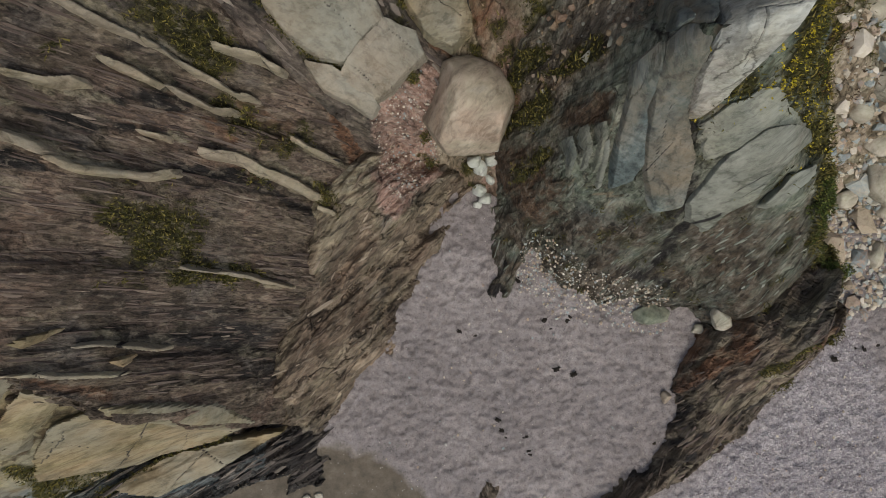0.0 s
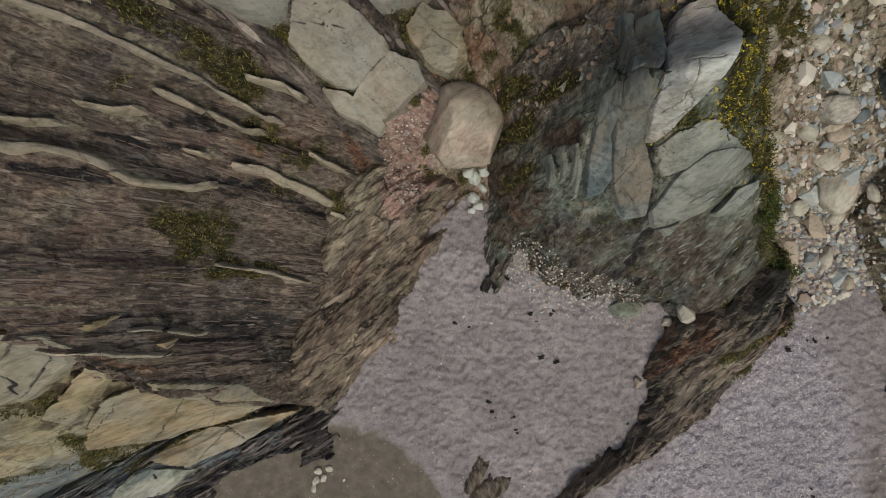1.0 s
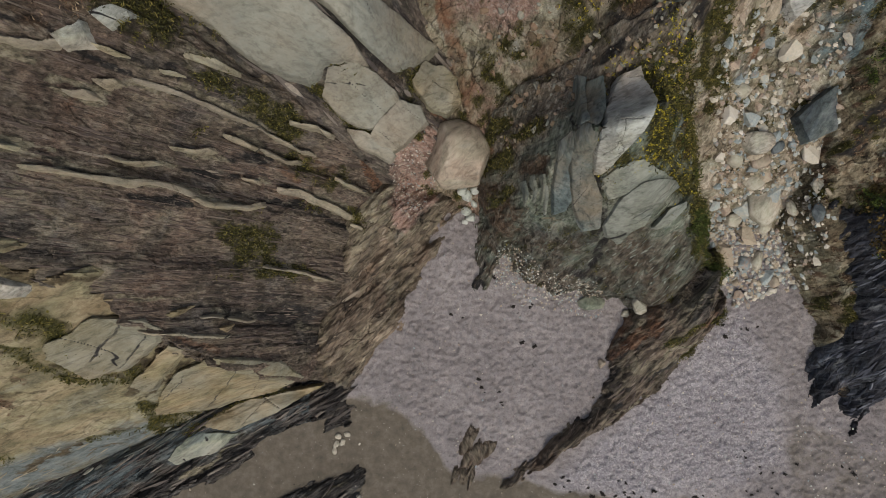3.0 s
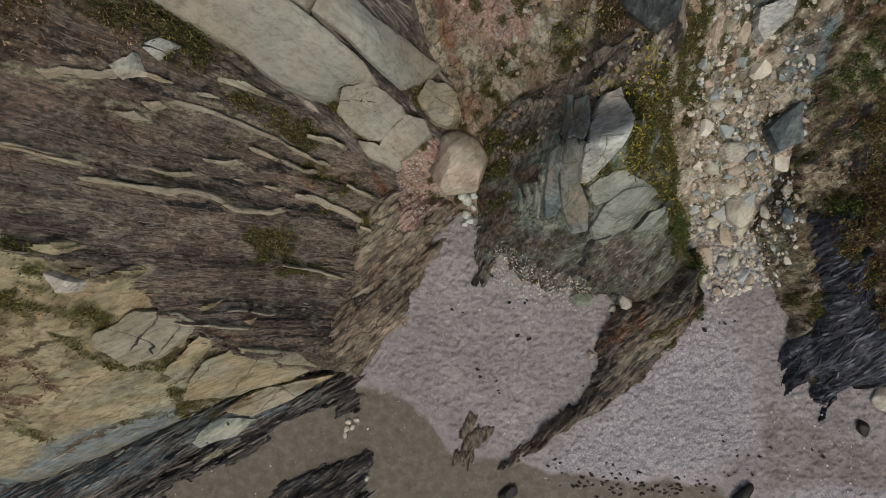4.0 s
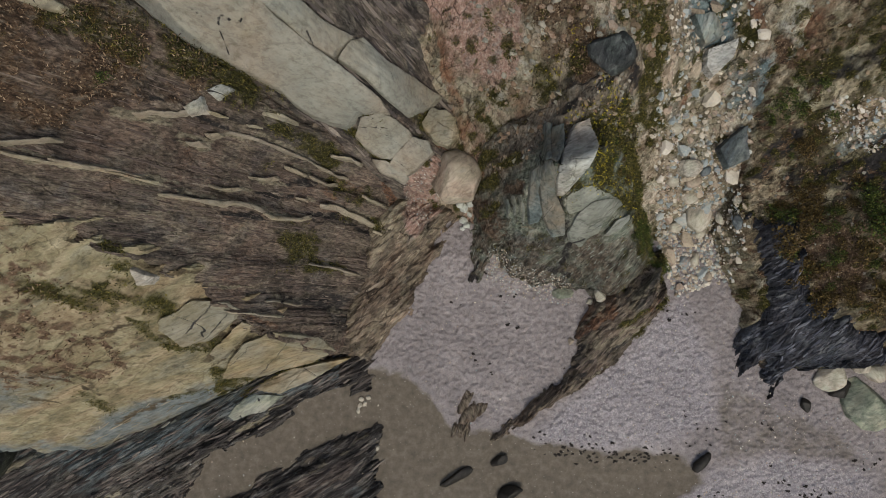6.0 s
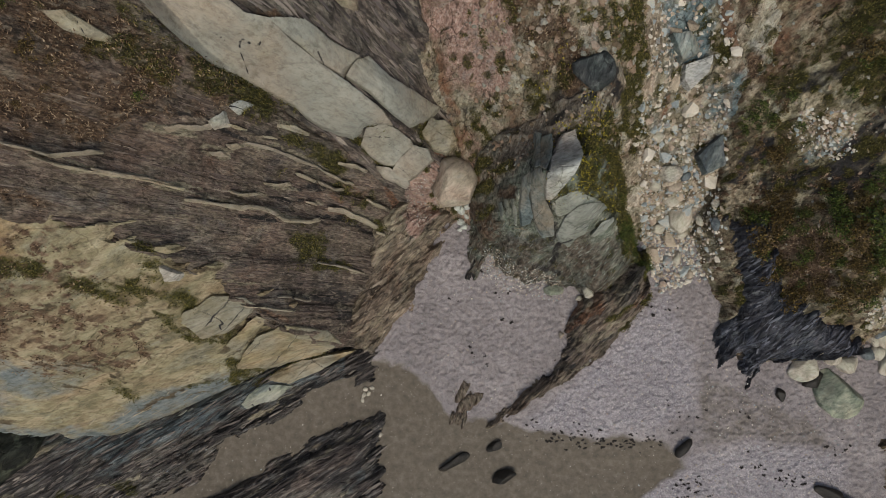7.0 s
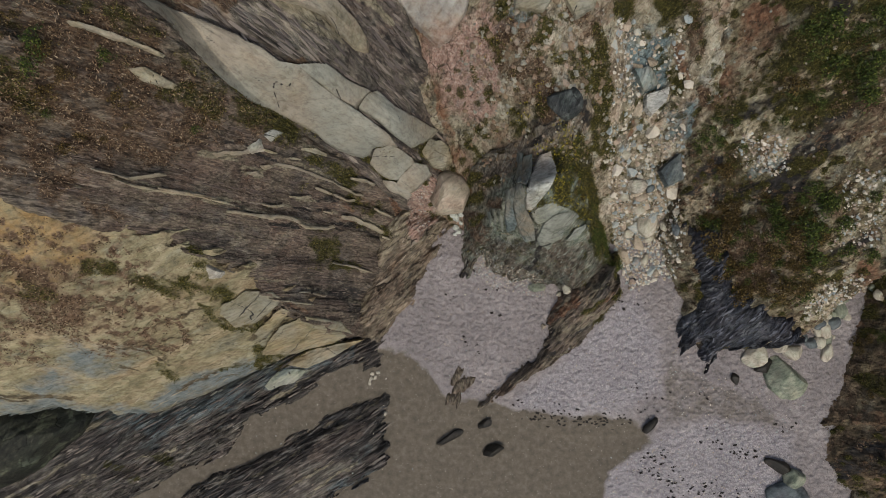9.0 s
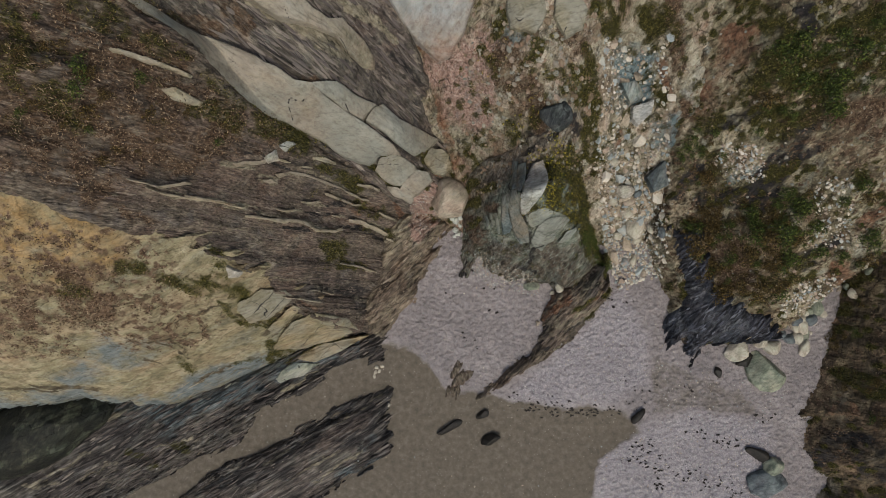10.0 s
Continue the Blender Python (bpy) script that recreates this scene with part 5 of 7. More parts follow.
bed_stone = rock("pale_bed_stone", [(0.3, "958974"), (0.46, "b1a58f"), (0.58, "c1b6a0"), (0.75, "d0c6b2")], -12, 5, 2.0, (("stain", "857b6c", "9f9584", "b5ab99", 1.2, 1.2), CRACK_AND_EDGE_SHADE), 0.7, 0.08, 0.85, 0.2, shards=0.2, shard=1.4, pits=0.2)
grey_slab = rock("tilted_grey_slab", [(0.3, "666962"), (0.46, "858880"), (0.58, "9c9d92"), (0.75, "b2b1a5")], 40, 4, 1.6, (("stain", "808379", "91948a", "a4a59a", 0.8, 1.6), CRACK_AND_EDGE_SHADE), 0.6, 0.06, 0.8, 0.3, shards=0.22, shard=1.0, pits=0.22)
dark_slab = rock("dark_blue_slab", [(0.3, "3c4248"), (0.46, "555c62"), (0.58, "6b7276"), (0.75, "8b9090")], 60, 4, 1.6, (CRACK_AND_EDGE_SHADE,), 0.6, 0.06, 0.8, 0.3, shards=0.12)
OWNER = {"cliff_west": west_ob, "slope_south_west": slope_ob, "buttress_north_west": butt_ob, "talus": talus_ob, "outcrop": crop_ob}


def sample(field, x, y):
    fx, fy = np.clip((x - X0) / STEP, 0, len(gx) - 1.001), np.clip((y - Y0) / STEP, 0, len(gy) - 1.001)
    i, j = fx.astype(int), fy.astype(int)
    a, b = fx - i, fy - j
    return (field[j, i] * (1 - a) + field[j, i + 1] * a) * (1 - b) + (field[j + 1, i] * (1 - a) + field[j + 1, i + 1] * a) * b


PLATE_SEED = [500]
PLATES = []


LIE = TOP
for axis in (0, 1):
    LIE = sum(np.roll(LIE, k, axis) for k in range(-6, 7)) / 13


def ribbon(line, wide):
    """The outline of a bed of that width along a line, tapering to its ends."""
    left, right = [], []
    for k, (x, y) in enumerate(line):
        (ax, ay), (bx, by) = line[max(k - 1, 0)], line[min(k + 1, len(line) - 1)]
        run = math.hypot(bx - ax, by - ay)
        w = wide / 2 * (0.7 if k in (0, len(line) - 1) else 1.0 + 0.2 * math.sin(2.3 * k + x))
        left.append((x - (by - ay) / run * w, y + (bx - ax) / run * w))
        right.append((x + (by - ay) / run * w, y - (bx - ax) / run * w))
    return left + right[::-1]


def plate(name, mass, outline, material, rise, label="", wob=0.14, cracks=()):
    """A slab that follows the lie of its mass, stands proud of it, and breaks off steeply all round."""
    PLATE_SEED[0] += 7
    seed = PLATE_SEED[0]
    xs, ys = [p[0] for p in outline], [p[1] for p in outline]
    size = max(max(xs) - min(xs), max(ys) - min(ys))
    pitch = 0.03 if name in ("bed", "rib") or mass == "outcrop" or size < 2.0 else 0.045 if size < 5 else 0.06
    px, py = np.meshgrid(np.arange(min(xs) - 0.4, max(xs) + 0.4, pitch), np.arange(min(ys) - 0.4, max(ys) + 0.4, pitch))
    jx, jy = px + wob * fbm(px * 1.7, py * 1.7, 5, seed, 0.6), py + wob * fbm(px * 1.7, py * 1.7, 4, seed + 3)
    d = depth_in(outline, jx, jy) + (0.05 if name == "slab" else 0.0)
    if name == "bed":
        d = d - 0.12 * np.maximum(fbm(px * 1.3, py * 3.0, 4, seed + 31, 0.6), 0)
    lie = sample(LIE, px, py)
    form = np.clip(sample(FORM[mass], px, py), lie + 0.1, lie + 0.4)
    k = np.argmax([abs(a - xs[0]) + abs(b - ys[0]) for a, b in zip(xs, ys)])
    run = math.degrees(math.atan2(ys[k] - ys[0], xs[k] - xs[0]))
    along, across = turned(px, py, run)
    crack = np.abs(vnoise(along * 0.9 + 0.5 * across, across * 0.5, seed + 9) - 0.5)
    crack = np.clip(1 - crack / 0.02, 0, 1) * (vnoise(px * 0.6, py * 0.6, seed + 17) > 0.7)
    crack = np.maximum(crack, 0.62 * strokes([(*c[:4], c[4] * 0.5) for c in cracks], jx, jy, 0.8))
    ledge = vnoise(along * 0.35, across * 1.3, seed + 11) * 4
    steps = (np.floor(ledge) + np.clip((ledge - np.floor(ledge) - 0.8) * 5, 0, 1)) * 0.045 + vnoise(along * 1.2, across * 6, seed + 13) * 0.06
    z = form + rise * np.clip(1.0 - 0.35 * np.exp(-np.maximum(d, 0) / 0.15), 0, 1) + steps + 0.3 * fbm(px * 0.6, py * 0.6, 3, seed + 15) - 0.06 * crack
    z = np.where(d < 0, z + np.maximum(d * 16, -1.6 - rise), z)
    near = d > -0.14
    quad = near[:-1, :-1] | near[1:, :-1] | near[:-1, 1:] | near[1:, 1:]
    j, i = np.nonzero(quad)
    w = px.shape[1]
    corner = np.stack([j * w + i, j * w + i + 1, (j + 1) * w + i + 1, (j + 1) * w + i], 1)
    used, flat = np.unique(corner, return_inverse=True)
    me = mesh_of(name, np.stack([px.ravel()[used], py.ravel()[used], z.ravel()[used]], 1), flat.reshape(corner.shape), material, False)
    # besides cracks, dark paints shade onto the steep sides beyond the outline
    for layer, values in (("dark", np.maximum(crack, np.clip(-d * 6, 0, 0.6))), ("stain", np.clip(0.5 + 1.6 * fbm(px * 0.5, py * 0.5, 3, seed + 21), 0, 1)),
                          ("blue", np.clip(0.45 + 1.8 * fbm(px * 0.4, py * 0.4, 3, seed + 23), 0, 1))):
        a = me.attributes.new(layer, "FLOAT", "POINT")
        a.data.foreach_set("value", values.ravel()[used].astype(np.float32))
    ob = new(name, me)
    ob.parent = OWNER[mass]
    PLATES.append((outline, rise))
    return tagged(ob, label) if label else ob


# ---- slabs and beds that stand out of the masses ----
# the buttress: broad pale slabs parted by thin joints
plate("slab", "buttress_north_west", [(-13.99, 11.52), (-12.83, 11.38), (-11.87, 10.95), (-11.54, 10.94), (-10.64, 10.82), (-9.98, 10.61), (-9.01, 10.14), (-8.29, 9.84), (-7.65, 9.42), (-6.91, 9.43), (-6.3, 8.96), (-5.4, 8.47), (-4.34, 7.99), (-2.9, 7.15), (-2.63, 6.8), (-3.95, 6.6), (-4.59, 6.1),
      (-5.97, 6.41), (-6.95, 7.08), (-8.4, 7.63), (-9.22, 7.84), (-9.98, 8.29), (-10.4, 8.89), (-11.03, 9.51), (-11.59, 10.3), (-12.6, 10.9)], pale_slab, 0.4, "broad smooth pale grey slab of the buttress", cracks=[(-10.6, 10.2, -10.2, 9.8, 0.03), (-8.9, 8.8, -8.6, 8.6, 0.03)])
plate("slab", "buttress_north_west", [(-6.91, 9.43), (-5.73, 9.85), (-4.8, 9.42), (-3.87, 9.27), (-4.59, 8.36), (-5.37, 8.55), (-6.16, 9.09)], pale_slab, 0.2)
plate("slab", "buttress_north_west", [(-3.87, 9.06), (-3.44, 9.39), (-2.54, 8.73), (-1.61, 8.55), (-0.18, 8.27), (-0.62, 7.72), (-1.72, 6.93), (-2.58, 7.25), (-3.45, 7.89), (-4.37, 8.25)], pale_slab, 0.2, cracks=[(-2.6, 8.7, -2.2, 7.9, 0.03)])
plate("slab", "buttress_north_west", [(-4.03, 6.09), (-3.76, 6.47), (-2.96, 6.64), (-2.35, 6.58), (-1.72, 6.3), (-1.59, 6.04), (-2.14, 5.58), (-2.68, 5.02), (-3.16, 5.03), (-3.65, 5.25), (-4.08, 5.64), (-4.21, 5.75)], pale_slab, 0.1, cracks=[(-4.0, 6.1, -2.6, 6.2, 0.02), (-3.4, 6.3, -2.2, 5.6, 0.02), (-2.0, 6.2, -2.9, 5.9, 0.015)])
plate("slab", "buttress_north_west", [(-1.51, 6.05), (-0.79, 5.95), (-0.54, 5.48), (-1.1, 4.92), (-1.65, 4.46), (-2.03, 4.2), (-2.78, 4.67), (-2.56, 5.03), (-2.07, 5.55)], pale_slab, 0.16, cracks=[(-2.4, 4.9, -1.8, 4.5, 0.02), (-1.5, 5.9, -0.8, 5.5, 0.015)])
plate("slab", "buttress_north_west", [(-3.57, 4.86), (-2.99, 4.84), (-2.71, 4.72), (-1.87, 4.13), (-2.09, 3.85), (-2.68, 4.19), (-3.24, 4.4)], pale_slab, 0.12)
plate("slab", "buttress_north_west", [(-1.02, 6.76), (-0.67, 7.5), (0.1, 7.7), (0.7, 7.3), (0.8, 6.52), (0.26, 5.9), (-0.27, 5.98), (-0.69, 6.36)], buff_slab, 0.2, "rough buff block above the boulder", 0.3, [(-0.3, 7.1, 0.5, 6.7, 0.03)])
plate("slab", "buttress_north_west", [(-6.18, 12.92), (-5.8, 12.43), (-5.2, 11.7), (-4.61, 11.31), (-3.97, 11.41), (-3.99, 11.96), (-4.45, 12.62), (-5.17, 13.02), (-5.36, 13.26)], pale_slab, 0.3)
plate("slab", "buttress_north_west", [(-9.86, 13.2), (-7.6, 13.86), (-6.66, 13.28), (-4.9, 12.6), (-5.15, 12.3), (-6.77, 12.5), (-8.31, 12.6)], pale_slab, 0.3)
# slabs on the talus
plate("slab", "talus", [(-3.2, 15.9), (-2.88, 14.84), (-2.15, 14.07), (-1.2, 13.37), (-0.13, 12.5), (0.58, 12.71), (1.34, 13.68), (1.86, 14.98), (2.1, 15.9)], pink_slab, 0.5, "large pink and grey slab leaning on the talus")
plate("slab", "talus", [(3.91, 15.6), (4.0, 14.4), (4.2, 13.64), (5.45, 13.12), (6.09, 14.09), (5.86, 15.4)], buff_slab, 0.3, wob=0.3)
plate("slab", "talus", [(6.67, 15.4), (6.59, 14.12), (7.37, 13.02), (8.39, 13.73), (8.45, 14.57), (7.6, 15.5)], buff_slab, 0.3, wob=0.3)
plate("slab", "talus", [(15.08, 5.88), (15.98, 6.91), (16.51, 5.38), (15.68, 4.94)], dark_slab, 0.3, "dark blue grey slab in the scree")
plate("slab", "talus", [(13.1, 10.3), (14.2, 10.6), (14.2, 9.9), (13.7, 9.3), (13.2, 9.7)], white_slab, 0.25)
plate("slab", "talus", [(12.0, 11.6), (13.0, 11.8), (13.6, 10.9), (12.8, 10.5)], blue_slab, 0.2)
# the outcrop: a smooth blue grey column, a white block and tilted slabs
plate("slab", "outcrop", [(5.21, 6.13), (5.56, 6.2), (5.58, 5.74), (5.36, 4.85), (4.99, 4.26), (4.86, 4.4), (5.04, 5.39)], blue_slab, 0.14, "smooth blue grey lobe above the column", 0.08)
plate("slab", "outcrop", [(4.54, 4.11), (4.76, 4.34), (4.98, 4.16), (5.04, 3.41), (5.26, 2.98), (5.91, 2.1), (6.29, 1.14), (5.81, 1.07), (5.28, 1.78), (4.85, 2.58), (4.53, 3.41)], blue_slab, 0.18, "smooth blue grey upright column of slate", 0.08, [(4.89, 3.1, 5.16, 2.28, 0.02), (4.98, 2.59, 5.36, 1.79, 0.015)])
plate("slab", "outcrop", [(4.21, 4.02), (4.44, 4.16), (4.47, 3.01), (4.96, 2.13), (4.93, 1.82), (4.59, 1.74), (4.23, 2.76), (4.18, 3.59)], blue_slab, 0.08, "", 0.1)
plate("slab", "outcrop", [(4.99, 6.43), (5.14, 6.33), (4.8, 4.47), (4.68, 4.44), (4.9, 5.46)], blue_slab, 0.08, "", 0.08)
plate("slab", "outcrop", [(6.18, 6.1), (6.55, 6.22), (6.68, 5.6), (6.69, 4.93), (6.35, 4.15), (6.03, 3.68), (5.84, 3.36), (5.75, 3.08), (5.65, 2.94), (5.38, 2.99), (5.14, 3.55), (5.07, 4.02), (5.18, 4.17), (5.56, 4.89), (5.95, 5.7)], white_slab, 0.20, "cracked white quartz block", 0.2, [(5.48, 4.31, 6.22, 4.31, 0.02), (5.66, 4.3, 5.7, 3.44, 0.02)])
plate("slab", "outcrop", [(6.67, 2.15), (7.05, 2.52), (7.63, 2.72), (8.61, 2.78), (8.82, 2.59), (8.19, 2.1), (7.93, 1.75), (7.89, 1.23), (7.47, 0.95), (7.37, 0.57), (6.76, 0.87), (6.49, 1.23), (6.53, 1.67), (6.59, 1.99)], grey_slab, 0.14, "tilted grey slab split by a crack", 0.1, [(7.24, 1.39, 7.62, 1.73, 0.03), (7.62, 1.73, 7.86, 1.83, 0.03), (7.54, 1.29, 7.88, 1.59, 0.02)])
plate("slab", "outcrop", [(8.39, 1.15), (8.76, 1.79), (9.4, 2.09), (9.46, 1.96), (9.05, 1.47), (8.64, 1.15)], grey_slab, 0.10, "", 0.08)
plate("slab", "outcrop", [(5.81, 2.73), (6.03, 2.98), (6.77, 3.22), (7.93, 3.08), (8.39, 2.87), (7.44, 2.81), (6.69, 2.43), (6.23, 2.14)], grey_slab, 0.04, "", 0.4)
for line in ([(3.53, 3.08), (3.73, 2.13)], [(3.81, 3.02), (4.01, 2.05)], [(3.29, 2.92), (3.46, 2.01)], [(3.95, 2.63), (4.27, 1.69)]):
    plate("rib", "outcrop", ribbon([line[0], (0.5 * (line[0][0] + line[1][0]) + 0.03, 0.5 * (line[0][1] + line[1][1])), line[1]], 0.13), grey_slab, 0.25, "", 0.08)
# the sandstone slope: split slabs at its foot
plate("slab", "slope_south_west", [(-10.06, -4.65), (-8.28, -3.81), (-6.62, -4.5), (-6.06, -5.53), (-7.58, -6.35), (-10.35, -7.13), (-11.87, -6.83), (-11.03, -5.6)], buff_slab, 0.07, "cracked buff sandstone slab", 0.2, [(-10.3, -6.9, -8.8, -5.4, 0.04), (-8.8, -5.4, -7.7, -4.2, 0.04), (-8.6, -6.5, -7.2, -4.9, 0.03), (-11.2, -6.0, -9.9, -4.8, 0.03)])
plate("slab", "slope_south_west", [(-10.8, -7.8), (-8.74, -6.8), (-5.47, -6.2), (-7.11, -7.12), (-9.32, -8.13)], buff_slab, 0.10, "", 0.2, [(-9.0, -7.9, -8.0, -6.8, 0.03)])
plate("slab", "slope_south_west", [(-12.22, -2.84), (-10.96, -2.04), (-9.7, -2.2), (-9.32, -2.58), (-11.4, -4.16), (-12.29, -4.36), (-12.57, -3.41)], buff_slab, 0.07, "", 0.2, [(-11.9, -3.7, -10.4, -2.3, 0.06), (-11.3, -4.0, -9.8, -2.6, 0.04)])
plate("slab", "slope_south_west", [(-11.56, -5.03), (-9.5, -3.21), (-9.21, -3.41), (-11.23, -5.32)], buff_slab, 0.10, "", 0.15)
plate("slab", "slope_south_west", [(-12.29, -9.41), (-11.01, -8.22), (-9.31, -8.35), (-10.39, -9.22), (-12.15, -9.79)], grey_slab, 0.07, "", 0.2)
plate("block", "slope_south_west", [(-11.88, -0.46), (-11.45, -0.85), (-11.7, -1.16), (-12.05, -1.2)], white_slab, 0.4)
# the slate cliff: pale sandstone beds that run along it
plate("block", "cliff_west", [(-9.7, 5.59), (-9.17, 6.09), (-9.12, 5.6), (-9.61, 5.35)], white_slab, 0.4)
plate("block", "cliff_west", [(-9.0, 6.33), (-8.58, 6.68), (-8.23, 6.62), (-8.78, 6.12)], white_slab, 0.4)
plate("block", "cliff_west", [(-12.59, 7.78), (-12.16, 8.01), (-11.52, 7.66), (-11.57, 7.46), (-12.38, 7.49)], bed_stone, 0.35)
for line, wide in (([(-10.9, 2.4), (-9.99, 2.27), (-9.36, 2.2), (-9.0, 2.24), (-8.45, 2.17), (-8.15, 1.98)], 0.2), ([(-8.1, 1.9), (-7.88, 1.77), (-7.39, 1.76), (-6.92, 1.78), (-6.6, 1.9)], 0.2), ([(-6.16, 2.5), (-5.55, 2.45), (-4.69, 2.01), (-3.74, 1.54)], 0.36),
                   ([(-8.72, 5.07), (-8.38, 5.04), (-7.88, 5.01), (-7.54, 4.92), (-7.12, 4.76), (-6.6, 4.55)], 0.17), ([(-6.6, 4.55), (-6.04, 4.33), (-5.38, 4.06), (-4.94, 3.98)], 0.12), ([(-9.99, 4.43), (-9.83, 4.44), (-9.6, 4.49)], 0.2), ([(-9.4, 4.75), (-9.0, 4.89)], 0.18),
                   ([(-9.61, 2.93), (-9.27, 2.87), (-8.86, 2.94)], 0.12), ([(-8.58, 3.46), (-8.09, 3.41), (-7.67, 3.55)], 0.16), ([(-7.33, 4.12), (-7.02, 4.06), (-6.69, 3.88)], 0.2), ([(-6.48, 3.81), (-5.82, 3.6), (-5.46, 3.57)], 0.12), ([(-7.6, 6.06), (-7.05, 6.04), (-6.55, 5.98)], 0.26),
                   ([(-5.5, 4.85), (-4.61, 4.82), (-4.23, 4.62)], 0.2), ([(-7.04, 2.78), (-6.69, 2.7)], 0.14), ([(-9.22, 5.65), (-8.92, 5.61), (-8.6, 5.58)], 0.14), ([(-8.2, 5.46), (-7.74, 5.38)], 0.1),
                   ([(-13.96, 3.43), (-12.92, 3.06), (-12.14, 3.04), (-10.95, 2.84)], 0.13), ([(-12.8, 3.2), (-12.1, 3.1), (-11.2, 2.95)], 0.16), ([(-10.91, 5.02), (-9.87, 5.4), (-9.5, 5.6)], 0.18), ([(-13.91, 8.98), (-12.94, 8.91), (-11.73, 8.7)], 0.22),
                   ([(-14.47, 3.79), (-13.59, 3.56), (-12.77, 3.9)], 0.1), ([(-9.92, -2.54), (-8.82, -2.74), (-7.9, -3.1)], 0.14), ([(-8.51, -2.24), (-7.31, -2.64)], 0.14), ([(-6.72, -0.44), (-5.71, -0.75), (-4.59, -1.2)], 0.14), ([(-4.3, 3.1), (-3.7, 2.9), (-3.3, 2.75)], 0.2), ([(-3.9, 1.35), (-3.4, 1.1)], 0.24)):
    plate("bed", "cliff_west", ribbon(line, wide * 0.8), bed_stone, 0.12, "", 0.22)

# ---- boulders and stones ----
def sphere_mesh(name, level, material):
    bm = bmesh.new()
    bmesh.ops.create_icosphere(bm, subdivisions=level, radius=1.0)
    me = bpy.data.meshes.new(name)
    bm.to_mesh(me)
    bm.free()
    me.materials.append(material)
    return me


def boulder_mesh(name, seed, size, material, level=4, facets=11, worn=0.75):
    """A broken block: a ball cut by random faces, then roughened."""
    me = sphere_mesh(name, level, material)
    v = np.empty(len(me.vertices) * 3, np.float32)
    me.vertices.foreach_get("co", v)
    v = v.reshape(-1, 3).astype(float)
    r = np.random.RandomState(seed)
    for k in range(facets):
        n = r.normal(size=3) * (1, 1, 0.8)
        n /= np.linalg.norm(n)
        cut = r.uniform(worn - 0.2, worn + 0.1)
        over = np.maximum(v @ n - cut, 0)
        v -= np.outer(over * 0.93, n)
    rough = 0.10 * fbm(v[:, 0] * 2.2 + v[:, 2], v[:, 1] * 2.2 - v[:, 2] * 1.3, 4, seed) + 0.04 * fbm(v[:, 0] * 9 + v[:, 2] * 7, v[:, 1] * 9, 3, seed + 5)
    v *= (1 + rough)[:, None]
    v *= np.array(size)
    me.vertices.foreach_set("co", v.astype(np.float32).ravel())
    me.polygons.foreach_set("use_smooth", np.full(len(me.polygons), level > 2))
    me.update()
    return me


def stone_mesh(name, seed, material, flat=0.6):
    """A small angular stone: the hull of a few points on a flattened ball."""
    r = np.random.RandomState(seed)
    bm = bmesh.new()
    for k in range(15):
        p = r.normal(size=3)
        p = p / np.linalg.norm(p) * r.uniform(0.85, 1.0) * (1.0, r.uniform(0.65, 0.9), flat)
        bm.verts.new(p)
    bmesh.ops.convex_hull(bm, input=bm.verts)
    bmesh.ops.delete(bm, geom=[q for q in bm.verts if not q.link_faces], context="VERTS")
    me = bpy.data.meshes.new(name)
    bm.to_mesh(me)
    bm.free()
    me.materials.append(material)
    return me


def stone_paint(name, stops, varied=True, rough=0.85):
    n = Nodes(name)
    at = n.spot()
    grain, broad = n.noise(at, 7.0, 6, 0.7), n.noise(at, 1.1, 4, 0.6)
    fac = n.sums(n.sums(grain, "MULTIPLY", 0.35), "ADD", n.sums(broad, "MULTIPLY", 0.3))
    if varied:
        fac = n.sums(fac, "ADD", n.sums(n.tree.nodes.new("ShaderNodeObjectInfo").outputs["Random"], "MULTIPLY", 0.55))
    else:
        fac = n.sums(fac, "ADD", n.sums(n.tree.nodes.new("ShaderNodeNewGeometry").outputs["Random Per Island"], "MULTIPLY", 0.55))
    return n.finish(n.ramp(fac, stops), rough, n.sums(grain, "ADD", broad), 0.6, 0.06)


STONES = [(0.2, "5c554c"), (0.32, "8b7f6e"), (0.42, "b0a490"), (0.5, "a08c7d"), (0.58, "828e91"), (0.68, "a2a9a6"), (0.78, "bfb6a4"), (0.95, "d6d1c8")]
stone_mix = stone_paint("mixed_stone", STONES)
pebble_mix = stone_paint("mixed_pebbles", STONES, False)
rubble_mix = stone_paint("mixed_rubble", [(0.2, "40372d"), (0.34, "625544"), (0.46, "857560"), (0.56, "7a6453"), (0.66, "958676"), (0.76, "777970"), (0.95, "b0a898")], False)
tan_stone = rock("tan_boulder_stone", [(0.3, "93867a"), (0.46, "ab9f93"), (0.58, "b9ada1"), (0.75, "c8bdb2")], 30, 2, 1.2, (), 0.5, 0.05, 0.85, 0.25, shards=0.1, pits=0.1)
wet_stone = rock("dark_wet_stone", [(0.3, "171614"), (0.46, "272421"), (0.6, "38342f"), (0.78, "544d45")], 25, 4, 2.0, (), 0.6, 0.05, 0.6, 0.25, shards=0.16)
green_stone = rock("green_grey_boulder", [(0.3, "5d645c"), (0.46, "858c80"), (0.58, "a3a696"), (0.75, "bfc0b2")], 40, 2, 1.0, (), 0.5, 0.05, 0.8, 0.25, shards=0.1, pits=0.1)
blue_stone = rock("blue_grey_boulder", [(0.3, "474e54"), (0.46, "666e75"), (0.58, "7d858a"), (0.75, "979d9f")], 10, 2, 1.0, (), 0.4, 0.04, 0.75, 0.25, shards=0.1, pits=0.1)
